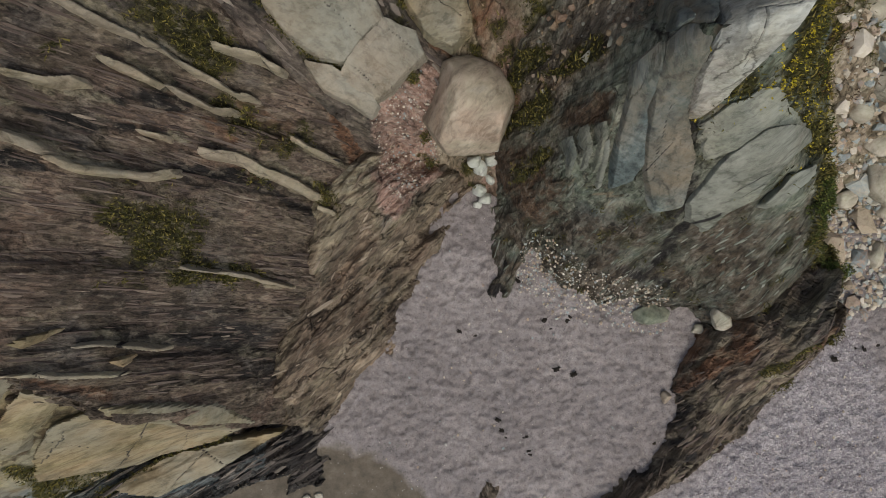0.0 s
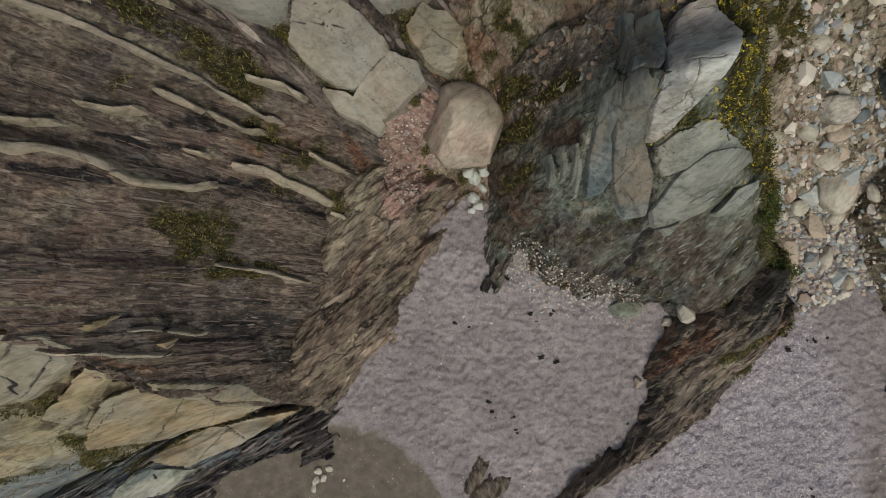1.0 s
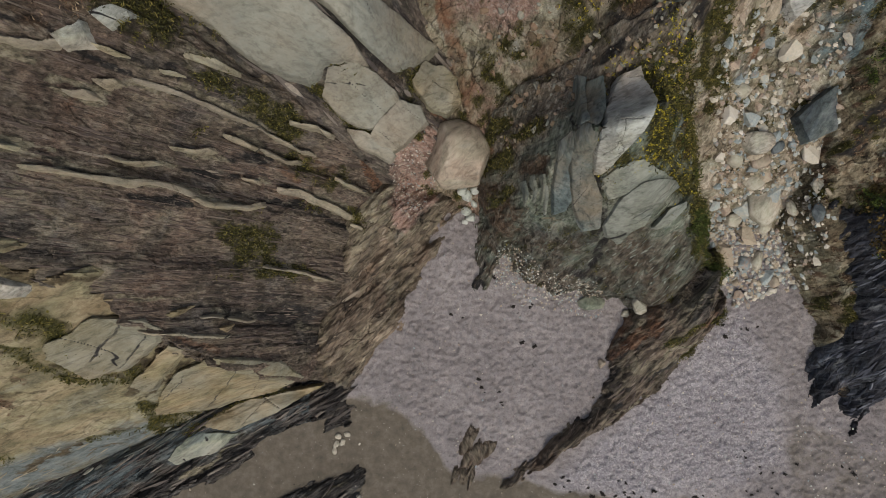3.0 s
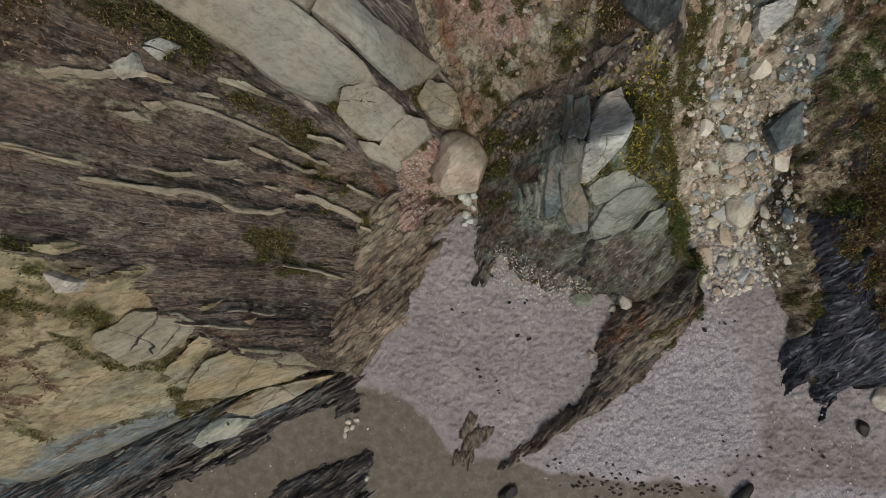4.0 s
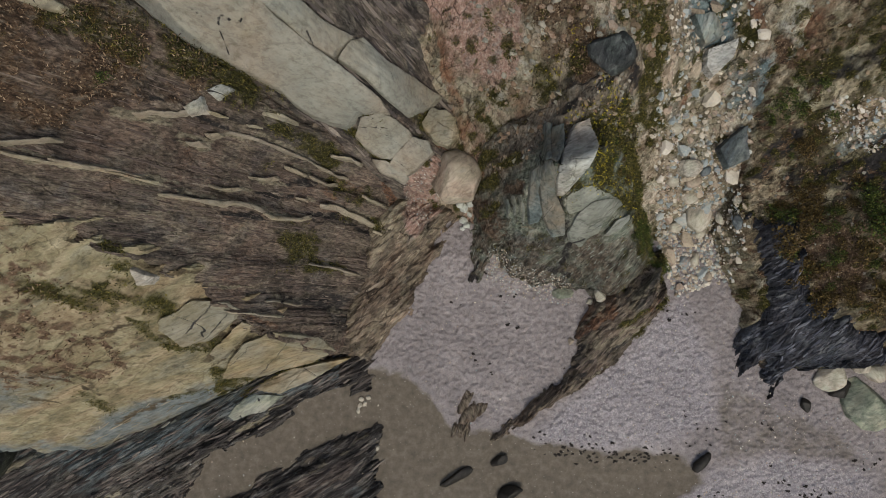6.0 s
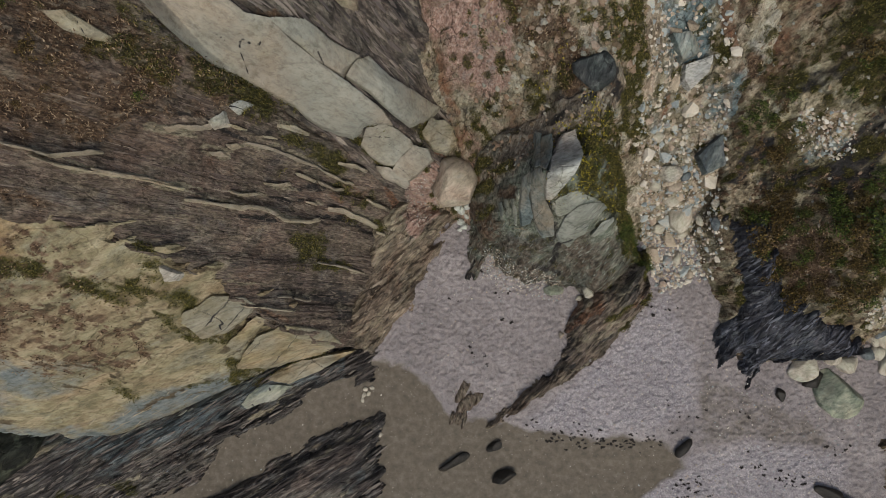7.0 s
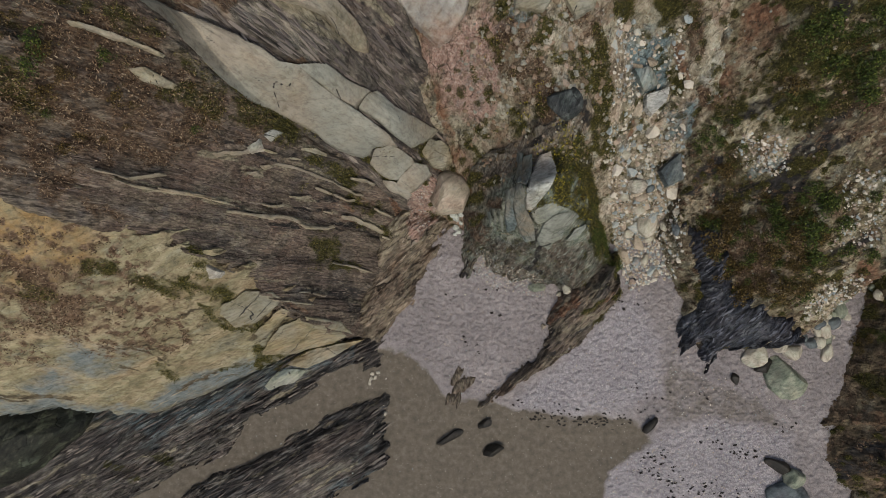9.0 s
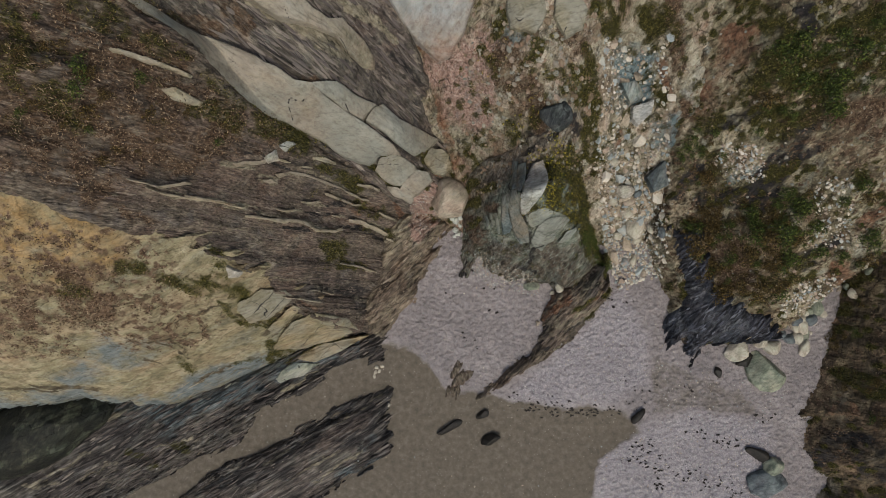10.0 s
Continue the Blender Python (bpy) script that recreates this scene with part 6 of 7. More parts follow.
mound_stone = rock("dark_mound_stone", [(0.3, "2c3032"), (0.46, "474c4e"), (0.58, "646a6b"), (0.75, "8f9492")], 40, 3, 2.0, (), 1.0, 0.14, 0.85)
hump_stone = rock("black_green_stone", [(0.3, "141512"), (0.46, "22241e"), (0.58, "34362d"), (0.75, "606355")], 27, 3, 1.2, (), 0.9, 0.12, 0.7)
pale_stone = rock("pale_blue_stone", [(0.3, "a4a9a8"), (0.46, "c0c5c4"), (0.58, "cfd2d0"), (0.75, "dfe1df")], 0, 2, 1.4, (), 0.5, 0.05, 0.85, 0.25, shards=0.08, pits=0.08)
cream_stone = rock("cream_boulder", [(0.3, "a19b8e"), (0.46, "bdb8ad"), (0.58, "cbc7bd"), (0.75, "d9d6ce")], 0, 2, 1.4, (), 0.5, 0.05, 0.85, 0.25, shards=0.1, pits=0.1)


def boulder(x, y, size, material, label, seed, turn=0.0, sink=0.35, level=4, z=None, lean=0.0, group="", facets=11, name="boulder", worn=0.75):
    ob = new(name, boulder_mesh(name, seed, size, material, level, facets, worn))
    base = float(ground_at(x, y)) if z is None else z
    ob.matrix_world = pose(x, y, base + size[2] * (1 - 2 * sink) * 0.75, lean, 0, turn)
    return tagged(ob, label, "boulder", group)


boulder(0.72, 4.2, (1.5, 1.6, 1.7), tan_stone, "large rounded tan boulder wedged above the sand", 3, 20, 0.3, 5, 3.1, 0, "", 12, worn=0.9)
for k, (x, y, s) in enumerate(((1.75, 3.35, 0.26), (1.62, 2.98, 0.28), (1.3, 2.7, 0.36), (1.6, 2.4, 0.22), (1.25, 2.05, 0.3), (1.05, 2.95, 0.3), (1.5, 1.75, 0.3), (1.2, 1.55, 0.2))):
    boulder(x, y, (s, s * 0.85, s * 0.7), pale_stone, "pale blue stone jammed under the big boulder", 20 + k, 37 * k, 0.25, 3, None, 0, "stones under the boulder", name="stone")
boulder(7.2, -2.35, (0.75, 0.42, 0.35), green_stone, "smooth green grey stone half sunk in sand", 31, 10, 0.3, 4)
boulder(9.25, -2.3, (0.42, 0.42, 0.42), cream_stone, "pale rounded stone against the ridge", 32, 40, 0.2, 4)
boulder(8.9, -2.8, (0.28, 0.22, 0.2), cream_stone, "small pale stone at the ridge's foot", 33, 0, 0.2, 3)
boulder(7.8, -5.2, (0.2, 0.26, 0.2), tan_stone, "small tan stone on the sand", 34, 0, 0.2, 3)
boulder(4.1, -14.4, (1.0, 0.5, 0.55), wet_stone, "dark wet boulder on damp sand", 41, 18, 0.25, 4)
boulder(0.9, -13.5, (1.25, 0.38, 0.35), wet_stone, "long low dark rock on damp sand", 42, 30, 0.3, 4)
boulder(3.6, -12.4, (0.65, 0.35, 0.4), wet_stone, "small dark rock at the ridge's end", 43, 35, 0.25, 4)
boulder(15.7, -12.4, (0.8, 0.38, 0.4), wet_stone, "dark pointed rock on the shingle", 45, 50, 0.25, 4)
boulder(21.9, -8.9, (0.35, 0.5, 0.3), wet_stone, "small dark rock on the sand", 46, 20, 0.25, 3)
boulder(23.4, -7.1, (1.1, 0.95, 0.8), cream_stone, "pale angular boulder beside the bank", 51, 20, 0.3)
boulder(25.2, -6.3, (0.8, 0.65, 0.6), cream_stone, "pale broken boulder beside the bank", 52, 65, 0.3)
boulder(26.1, -6.9, (0.75, 0.8, 0.6), cream_stone, "pale rounded boulder beside the bank", 53, 120, 0.3)
boulder(25.3, -8.8, (2.0, 1.7, 0.9), green_stone, "big flat green grey boulder on the sand", 54, -15, 0.35, 5)
boulder(24.0, -7.9, (0.9, 0.6, 0.8), wet_stone, "dark leaning slab behind the flat boulder", 55, 35, 0.35)
boulder(26.1, -16.1, (1.0, 0.8, 0.9), green_stone, "pale boulder with a dark hollow beside it", 56, 10, 0.3)
boulder(25.6, -17.6, (1.8, 1.2, 0.7), blue_stone, "big smooth blue grey boulder on shingle", 57, 5, 0.3)
# added dark rock fills the place of the shaded hollow beside the pale boulder
boulder(25.2, -15.3, (1.2, 0.5, 0.5), wet_stone, "dark rock ledge on the shingle", 58, -25, 0.3)
heap = np.random.RandomState(9)
for k in range(26):
    u, w = heap.uniform(0, 1), heap.normal() * 0.7
    x, y, s = 26.6 + 3.2 * u + w * 0.6, -6.2 + 2.6 * u - w * 0.8, heap.uniform(0.25, 0.75)
    boulder(x, y, (s, s * 0.8, s * 0.6), (cream_stone, green_stone, blue_stone)[k % 3], "broken grey boulder in a heap below the bank", 70 + k, heap.uniform(0, 360), 0.25, 3, None, heap.uniform(-20, 20), "heap of boulders", 9)
boulder(-30.0, -13.4, (6.2, 2.7, 3.4), hump_stone, "huge smooth dark hump of rock beside the reef", 61, 27, 0.35, 6, 1.8, 0, "", 5, worn=1.0)

boulder(7.0, 8.7, (1.1, 1.0, 0.9), mound_stone, "dark blue grey mound of rock in the scree", 131, 30, 0.35, 5)
chute = np.random.RandomState(15)
for k in range(44):
    u = chute.uniform()
    x, y, s = 28.0 + 4.0 * u + chute.normal() * 0.8, -5.2 + 6.4 * u + chute.normal() * 0.8, chute.uniform(0.15, 0.5)
    boulder(x, y, (s, s * 0.8, s * 0.6), (cream_stone, tan_stone, green_stone)[k % 3], "pale broken stone on the rubble chute", 300 + k, chute.uniform(0, 360), 0.2, 2, None, chute.uniform(-20, 20), "stones of the rubble chute", 9, "stone")
for k, (x, y) in enumerate(((-4.8, -8.8), (-4.6, -9.1), (-5.0, -9.5), (-4.4, -8.7), (-3.8, -11.7), (-4.9, -9.2))):
    boulder(x, y, (0.2, 0.16, 0.12), cream_stone, "white stone lying on damp sand", 360 + k, 50 * k, 0.2, 2, None, 0, "white stones on the damp sand", 9, "stone")

# slate fins that stand up out of the sand
def fin(x, y, long, wide, high, turn, seed, label):
    ob = new("slate_fin", None)
    ob.matrix_world = pose(x, y, float(ground_at(x, y)) - 0.1, 0, 0, turn)
    r = np.random.RandomState(seed)
    for k in range(7):
        leaf = new("blade_of_slate", boulder_mesh("blade_of_slate", seed + k, (long * r.uniform(0.4, 0.8), wide * 0.42, high * r.uniform(0.5, 1)), ridge_rock, 3, 12, 0.7))
        leaf.parent = ob
        leaf.matrix_basis = pose(long * r.uniform(-0.35, 0.35), wide * (k / 3.0 - 1), 0.05, r.uniform(-12, 25), 0, r.uniform(-8, 8))
    return tagged(ob, label, "rock")


fin(1.75, -9.4, 1.6, 0.62, 0.6, 62, 90, "small tilted fin of dark slate in the sand")
fin(1.25, -10.5, 1.0, 0.42, 0.4, 70, 97, "low stump of dark slate in the sand")

# loose stones of the scree
kinds = [stone_mesh("stone", 400 + k, stone_mix, 0.45 + 0.05 * (k % 5)) for k in range(12)]
GULLY = [(9.9, 13.9), (10.9, 6.5), (12.4, 2.6), (13.4, -1.0), (14.2, -2.6), (17.4, -1.4), (16.9, 1.8), (16.6, 5.5), (15.6, 10.0), (14.5, 14.1)]
r = np.random.RandomState(77)
spots = np.stack([r.uniform(9.5, 18.5, 5000), r.uniform(-3, 14, 5000)], 1)
inside = depth_in(GULLY, spots[:, 0], spots[:, 1])
spots = spots[(inside > 0.0) & (r.uniform(size=5000) < np.clip(1.25 - spots[:, 1] / 9, 0.25, 1))]
placed = 0
big = []
for x, y in spots:
    if placed >= 290:
        break
    s = 0.17 + 0.62 * r.uniform() ** 2.6 * (1.0 if y > -1 else 0.45)
    if any((x - a) ** 2 + (y - b) ** 2 < (0.75 * (s + c)) ** 2 for a, b, c in big):
        continue
    big.append((x, y, s))
    ob = new("stone", kinds[placed % 12])
    ob.parent = talus_ob
    ob.matrix_basis = pose(x, y, float(ground_at(x, y)) + 0.2 * s, r.uniform(-25, 25), r.uniform(-25, 25), r.uniform(0, 360)) @ Matrix.Scale(s, 4)
    placed += 1
for x, y, s, material in ((15.0, 2.3, 1.05, cream_stone), (13.5, 4.9, 0.85, white_slab), (15.4, 1.4, 0.5, cream_stone), (12.9, 4.2, 0.5, cream_stone), (14.1, 4.2, 0.55, tan_stone), (16.1, 2.2, 0.42, cream_stone), (16.6, 1.9, 0.5, blue_stone),
                          (13.8, 1.7, 0.5, cream_stone), (16.6, 3.1, 0.4, cream_stone), (14.6, 4.8, 0.4, blue_stone), (14.3, 3.4, 0.6, cream_stone), (15.2, -0.2, 0.5, cream_stone), (16.0, -1.2, 0.35, tan_stone), (12.6, 7.0, 0.5, cream_stone)):
    boulder(x, y, (s, s * 0.8, s * 0.6), material, "pale angular boulder lying on the scree", int(200 + 10 * x), 40 * x, 0.25, 3, None, 12, "boulders on the scree")


def scatter(name, places, sizes, material, seed, flat=0.6, parent=None, label="", category=""):
    """Many small stones in one mesh."""
    rr = np.random.RandomState(seed)
    shapes = []
    for k in range(6):
        me = stone_mesh("shape", seed + k, material, flat)
        v = np.empty(len(me.vertices) * 3)
        me.vertices.foreach_get("co", v)
        f = np.array([list(q.vertices) for q in me.polygons])
        shapes.append((v.reshape(-1, 3), f))
        bpy.data.meshes.remove(me)
    vs, fs, base = [], [], 0
    heights = ground_at(places[:, 0], places[:, 1])
    for k, ((x, y), s, h) in enumerate(zip(places, sizes, heights)):
        v, f = shapes[k % 6]
        a = rr.uniform(0, 6.28)
        c, d = math.cos(a) * s, math.sin(a) * s
        vs.append(np.stack([v[:, 0] * c - v[:, 1] * d + x, v[:, 0] * d + v[:, 1] * c + y, v[:, 2] * s + h + 0.15 * s], 1))
        fs.append(f + base)
        base += len(v)
    ob = new(name, mesh_of(name, np.concatenate(vs), np.concatenate(fs), material, False))
    if parent:
        ob.parent = parent
    return tagged(ob, label, category, "", "stuff")


def within(outline, count, seed):
    rr = np.random.RandomState(seed)
    a = np.array(outline)
    p = np.stack([rr.uniform(a[:, 0].min(), a[:, 0].max(), count), rr.uniform(a[:, 1].min(), a[:, 1].max(), count)], 1)
    return p[depth_in(outline, p[:, 0], p[:, 1]) > 0.1]


small = within(GULLY, 9000, 5)
small = small[np.random.RandomState(4).uniform(size=len(small)) < np.clip(1.1 - small[:, 1] / 7, 0.22, 1)]
scatter("gravel", small, 0.05 + 0.14 * np.random.RandomState(6).uniform(size=len(small)) ** 2, pebble_mix, 600, 0.6, talus_ob)
COVE = [(-4, -8), (-2, -4), (-0.3, -0.5), (1.2, 1.8), (1.8, -2), (4, -1.5), (7, -2.5), (7.5, -6), (3, -11), (-3, -9)]
loose = np.concatenate([within(COVE, 260, 8), within(LILAC, 500, 9), within(SHINGLE, 1600, 10), within([(16, -3), (19, -8), (28, -9), (27, -13), (17, -13)], 900, 11),
                        within(WET, 350, 12), within([(2.5, -1.2), (3.2, 0.2), (4.5, -1.3), (8, -2.2), (8, -3.2), (4, -2.6)], 1500, 13)])
scatter("pebbles", loose, 0.02 + 0.06 * np.random.RandomState(7).uniform(size=len(loose)) ** 3, pebble_mix, 640, 0.6, None, "scattered pale and dark pebbles on the beach sand", "pebbles")
upper = within([(2, 7), (1, 12), (3, 15), (10, 15), (10.5, 7), (9, 9), (6, 9)], 2200, 14)
scatter("rubble", upper, 0.03 + 0.28 * np.random.RandomState(8).uniform(size=len(upper)) ** 6, rubble_mix, 680, 0.6, talus_ob)
crown = within([(2.2, 4.0), (2.6, 6.6), (5, 7.8), (8.5, 8.6), (10, 7), (9.5, 5.2), (7.6, 6.2), (5, 5.6), (4, 4.5)], 600, 16)
scatter("rubble", crown, 0.04 + 0.2 * np.random.RandomState(19).uniform(size=len(crown)) ** 3, rubble_mix, 700, 0.6, crop_ob)
bared = within([(16, 9), (17, 3), (19, -1), (24, -3), (30, 2), (33, 10), (24, 15), (16, 14)], 1500, 17)
scatter("rubble", bared, 0.03 + 0.16 * np.random.RandomState(20).uniform(size=len(bared)) ** 3, rubble_mix, 710, 0.6, bank_ob)
for k, outline in enumerate(([(18.6, 7.6), (18.9, 7.9), (21.0, 7.4), (21.6, 5.5), (20.8, 5.0), (19.3, 5.7), (18.5, 6.7)], [(23.7, 5.4), (25.8, 5.6), (28.0, 0.7), (24.6, 0.7), (24.6, 2.5)], [(24.0, -3.4), (25.3, -1.5), (27.0, -0.7), (29.4, -1.5), (28.3, -4.0), (25.8, -4.3)])):
    strewn = within(outline, 700, 40 + k)
    scatter("rubble", strewn, 0.04 + 0.16 * np.random.RandomState(50 + k).uniform(size=len(strewn)) ** 2.5, pebble_mix, 720 + 10 * k, 0.6, bank_ob)
debris = within([(2.4, -1.9), (2.6, 0.3), (3.4, 0.6), (5, -0.6), (7.5, -1.2), (8.2, -2.6), (5, -2.2), (3.6, -1.4)], 2600, 22)
scatter("rubble", debris, 0.02 + 0.06 * np.random.RandomState(23).uniform(size=len(debris)) ** 3, pebble_mix, 760, 0.6, crop_ob)
skirt = within([(-0.6, 5.4), (-2.2, 4.6), (-2.2, 2.6), (-1.5, 1.3), (-0.8, 1.8), (0, 3.2)], 1300, 15)
scatter("rubble", skirt, 0.02 + 0.05 * np.random.RandomState(18).uniform(size=len(skirt)) ** 3, pebble_mix, 690, 0.6, talus_ob)

# ---- splinters: thin plates of slate that lie along the beds ----
def chip_mesh(name, seed, material, thin, blunt=0.8):
    """A long angular plate, pointed at its ends."""
    r2 = np.random.RandomState(seed)
    bm = bmesh.new()
    for side in (-1, 1):
        for u in (-1, -0.45, 0.1, 0.6, 1):
            w = (1 - abs(u) ** 4 * blunt) * r2.uniform(0.7, 1.0)
            bm.verts.new((u * r2.uniform(0.85, 1), -w, side * thin * r2.uniform(0.6, 1)))
            bm.verts.new((u * r2.uniform(0.85, 1), w * r2.uniform(0.4, 1), side * thin * r2.uniform(0.6, 1)))
    bmesh.ops.convex_hull(bm, input=bm.verts)
    bmesh.ops.delete(bm, geom=[q for q in bm.verts if not q.link_faces], context="VERTS")
    me = bpy.data.meshes.new(name)
    bm.to_mesh(me)
    bm.free()
    me.materials.append(material)
    return me


UNDER_PLATES = np.zeros(X.shape, bool)
for outline, rise in PLATES:
    UNDER_PLATES |= depth_in(outline, X, Y) > -0.12


def splinters(owner, mass, outline, degrees, stops, singly, many, length, width, seed, thin=0.5, proud=0.3, spread=7.0, name="splinter"):
    """Plates along the beds of a mass: some as pieces of their own, the rest as one part."""
    r2 = np.random.RandomState(seed)
    k = names.index(mass)
    rest = np.delete(stack, k, axis=0).max(axis=0)
    top = stack[k] - rest
    a = np.array(outline)
    total = singly + many
    p = np.stack([r2.uniform(a[:, 0].min(), a[:, 0].max(), total * 8), r2.uniform(a[:, 1].min(), a[:, 1].max(), total * 8)], 1)
    free = 1.0 - np.maximum(LAYERS[mass]["veg"] if "veg" in LAYERS[mass] else 0 * X, LAYERS[mass]["scrub"] if "scrub" in LAYERS[mass] else 0 * X)
    if "pale" in LAYERS[mass]:
        free = np.minimum(free, 1.0 - LAYERS[mass]["pale"])
    if "rose" in LAYERS[mass]:
        free = np.minimum(free, 1.0 - LAYERS[mass]["rose"])
    free = np.where(UNDER_PLATES, 0.0, free)
    ok = (depth_in(outline, p[:, 0], p[:, 1]) > 0) & (sample(top, p[:, 0], p[:, 1]) > 0.05) & (sample(free, p[:, 0], p[:, 1]) > 0.5)
    p = p[ok][:total]
    paint, paint_many = stone_paint(name + "_slate", stops), stone_paint(name + "_slate_mass", stops, False)
    shapes = [chip_mesh(name, seed + q, paint, thin, 0.35 if name == "plate" else 0.8) for q in range(8)]
    bare = []
    for me in shapes:
        v = np.empty(len(me.vertices) * 3)
        me.vertices.foreach_get("co", v)
        bare.append((v.reshape(-1, 3), np.array([list(f.vertices) for f in me.polygons])))
    h = 0.35
    gx1, gy1 = (sample(stack[k], p[:, 0] + h, p[:, 1]) - sample(stack[k], p[:, 0] - h, p[:, 1])) / (2 * h), (sample(stack[k], p[:, 0], p[:, 1] + h) - sample(stack[k], p[:, 0], p[:, 1] - h)) / (2 * h)
    zs = sample(stack[k], p[:, 0], p[:, 1])
    vs, fs, base = [], [], 0
    for i in range(len(p)):
        ang = radians(degrees + r2.normal() * spread)
        along = Vector((math.cos(ang), math.sin(ang), 0))
        sx, sy = max(-2.2, min(2.2, gx1[i])), max(-2.2, min(2.2, gy1[i]))
        along.z = along.x * sx + along.y * sy
        along.normalize()
        up = Vector((-sx, -sy, 1)).normalized()
        side = up.cross(along).normalized()
        up = along.cross(side)
        ln, wd = length[0] + (length[1] - length[0]) * r2.uniform() ** 2.2, width[0] + (width[1] - width[0]) * r2.uniform() ** 1.6
        turn = Matrix.Rotation(radians(r2.normal() * 16), 3, along) @ Matrix((along, side, up)).transposed()
        spot = Vector((p[i, 0], p[i, 1], zs[i])) + up * (proud * wd * r2.uniform(-0.4, 1.0))
        m = turn.to_4x4() @ Matrix.Diagonal((ln / 2, wd / 2, wd / 2, 1))
        m.translation = spot
        if i < singly:
            ob = new(name, shapes[i % 8])
            ob.parent = owner
            ob.matrix_basis = m
        else:
            v, f = bare[i % 8]
            mm = np.array(m)
            vs.append(v @ mm[:3, :3].T + mm[:3, 3])
            fs.append(f + base)
            base += len(v)
    if vs:
        ob = new("slate_debris", mesh_of("slate_debris", np.concatenate(vs), np.concatenate(fs), paint_many, False))
        ob.parent = owner
        tagged(ob, kind="stuff")


SLATY = [(0.25, "3a322f"), (0.45, "544943"), (0.65, "675b54"), (0.85, "7c7065"), (0.97, "aca190")]
GREYISH = [(0.25, "242120"), (0.45, "3e3937"), (0.65, "5a534e"), (0.85, "787068"), (0.97, "aaa295")]
EARTHY = [(0.25, "4a4038"), (0.45, "685d51"), (0.65, "807466"), (0.85, "988c7c"), (0.97, "beb4a2")]
BUFFY = [(0.25, "60574a"), (0.45, "7d7362"), (0.65, "938975"), (0.85, "a89e88"), (0.97, "b8ae98")]
GREENY = [(0.25, "3c403a"), (0.45, "5f645b"), (0.65, "7a8076"), (0.85, "979b90"), (0.97, "b8b9ae")]
REEFY = [(0.25, "282423"), (0.5, "3c3735"), (0.75, "4e4844"), (0.97, "625b55")]
CLIFF_FACE = [(-3.4, -3.5), (-6.5, -4.6), (-10, -1.8), (-14, 1.2), (-16, 2.4), (-15, 5), (-9.5, 6.9), (-3, 4.2)]
REEF_BACK = [(-4, -6.2), (-4.4, -8), (-14, -12), (-24, -18), (-30, -18), (-26, -11), (-13, -7)]
splinters(west_ob, "cliff_west", CLIFF_FACE, -11, SLATY, 220, 700, (0.4, 1.7), (0.03, 0.09), 2000, 0.5, 0.12, 5.0)
splinters(apron_ob, "apron", APRON, 44, EARTHY, 90, 90, (0.25, 0.8), (0.03, 0.09), 2100, proud=0.15, spread=12)
splinters(apron_ob, "apron", APRON, 40, EARTHY[:-1], 24, 0, (0.5, 1.2), (0.06, 0.18), 2150, 0.25, 0.15, 14.0, "plate")
splinters(shore_ob, "reef_shore", REEF_BACK, 31, GREYISH, 160, 240, (0.5, 2.6), (0.05, 0.2), 2200, proud=0.15, spread=6)
splinters(shore_ob, "reef_shore", REEF_BACK, 31, REEFY, 70, 0, (0.9, 2.8), (0.08, 0.2), 2250, 0.22, 0.12, 8.0, "plate")
splinters(outer_ob, "reef_outer", OUTER, 32, GREYISH, 110, 110, (0.5, 2.2), (0.06, 0.22), 2300, spread=7)
splinters(outer_ob, "reef_outer", OUTER, 32, REEFY, 50, 0, (0.8, 2.4), (0.08, 0.2), 2350, 0.22, 0.12, 8.0, "plate")
SLOPE_FOOT = [(-5.2, -5.9), (-8, -6.9), (-12.7, -8.4), (-16.5, -10.2), (-20.5, -11.6), (-20.5, -9.8), (-12.5, -6.6), (-6, -4.9)]
splinters(slope_ob, "slope_south_west", SLOPE_FOOT, 30, BUFFY[:-1], 50, 0, (0.5, 1.6), (0.04, 0.12), 2380, 0.4, 0.1, 8.0)
splinters(shore_ob, "reef_shore", [(-4.6, -5.9), (-8, -7.2), (-13, -8.8), (-20, -12), (-20, -9.5), (-12.5, -6.5), (-7, -5.2)], 31, [(0.25, "3c3d3a"), (0.5, "5c5f5b"), (0.75, "7a7c74"), (0.97, "989587")], 70, 40, (0.6, 2.2), (0.08, 0.26), 2390, 0.4, 0.15, 8.0)
splinters(butt_ob, "buttress_north_west", NORTH_WEST[:-2] + [(-3, 15), (-13, 15)], -34, [(0.25, "3a3533"), (0.45, "57504d"), (0.65, "6c645f"), (0.85, "857c73"), (0.97, "a89e90")], 130, 220, (0.5, 2.4), (0.06, 0.24), 2400, proud=0.15)
splinters(crop_ob, "outcrop", [(1.8, 2.2), (1.8, -1.8), (8, -2.4), (12.6, -2.4), (12, 0.5), (9, 1.2), (5.5, 1.6)], 54, GREENY[:-1], 90, 90, (0.2, 0.8), (0.03, 0.1), 2500, proud=0.15, spread=10)
splinters(ridge_ob, "ridge", RIDGE, 50, SLATY, 90, 60, (0.3, 1.3), (0.03, 0.12), 2700, proud=0.15, spread=9)
splinters(foot_ob, "foot_east", FOOT, 60, [(0.25, "202126"), (0.5, "34353c"), (0.75, "4c4e57"), (0.97, "83858c")], 120, 300, (0.4, 1.4), (0.05, 0.18), 2800, spread=12)

# ---- growth ----
def leaf_paint(name, stops):
    n = Nodes(name)
    fac = n.tree.nodes.new("ShaderNodeNewGeometry").outputs["Random Per Island"]
    return n.finish(n.ramp(fac, stops), 0.7)


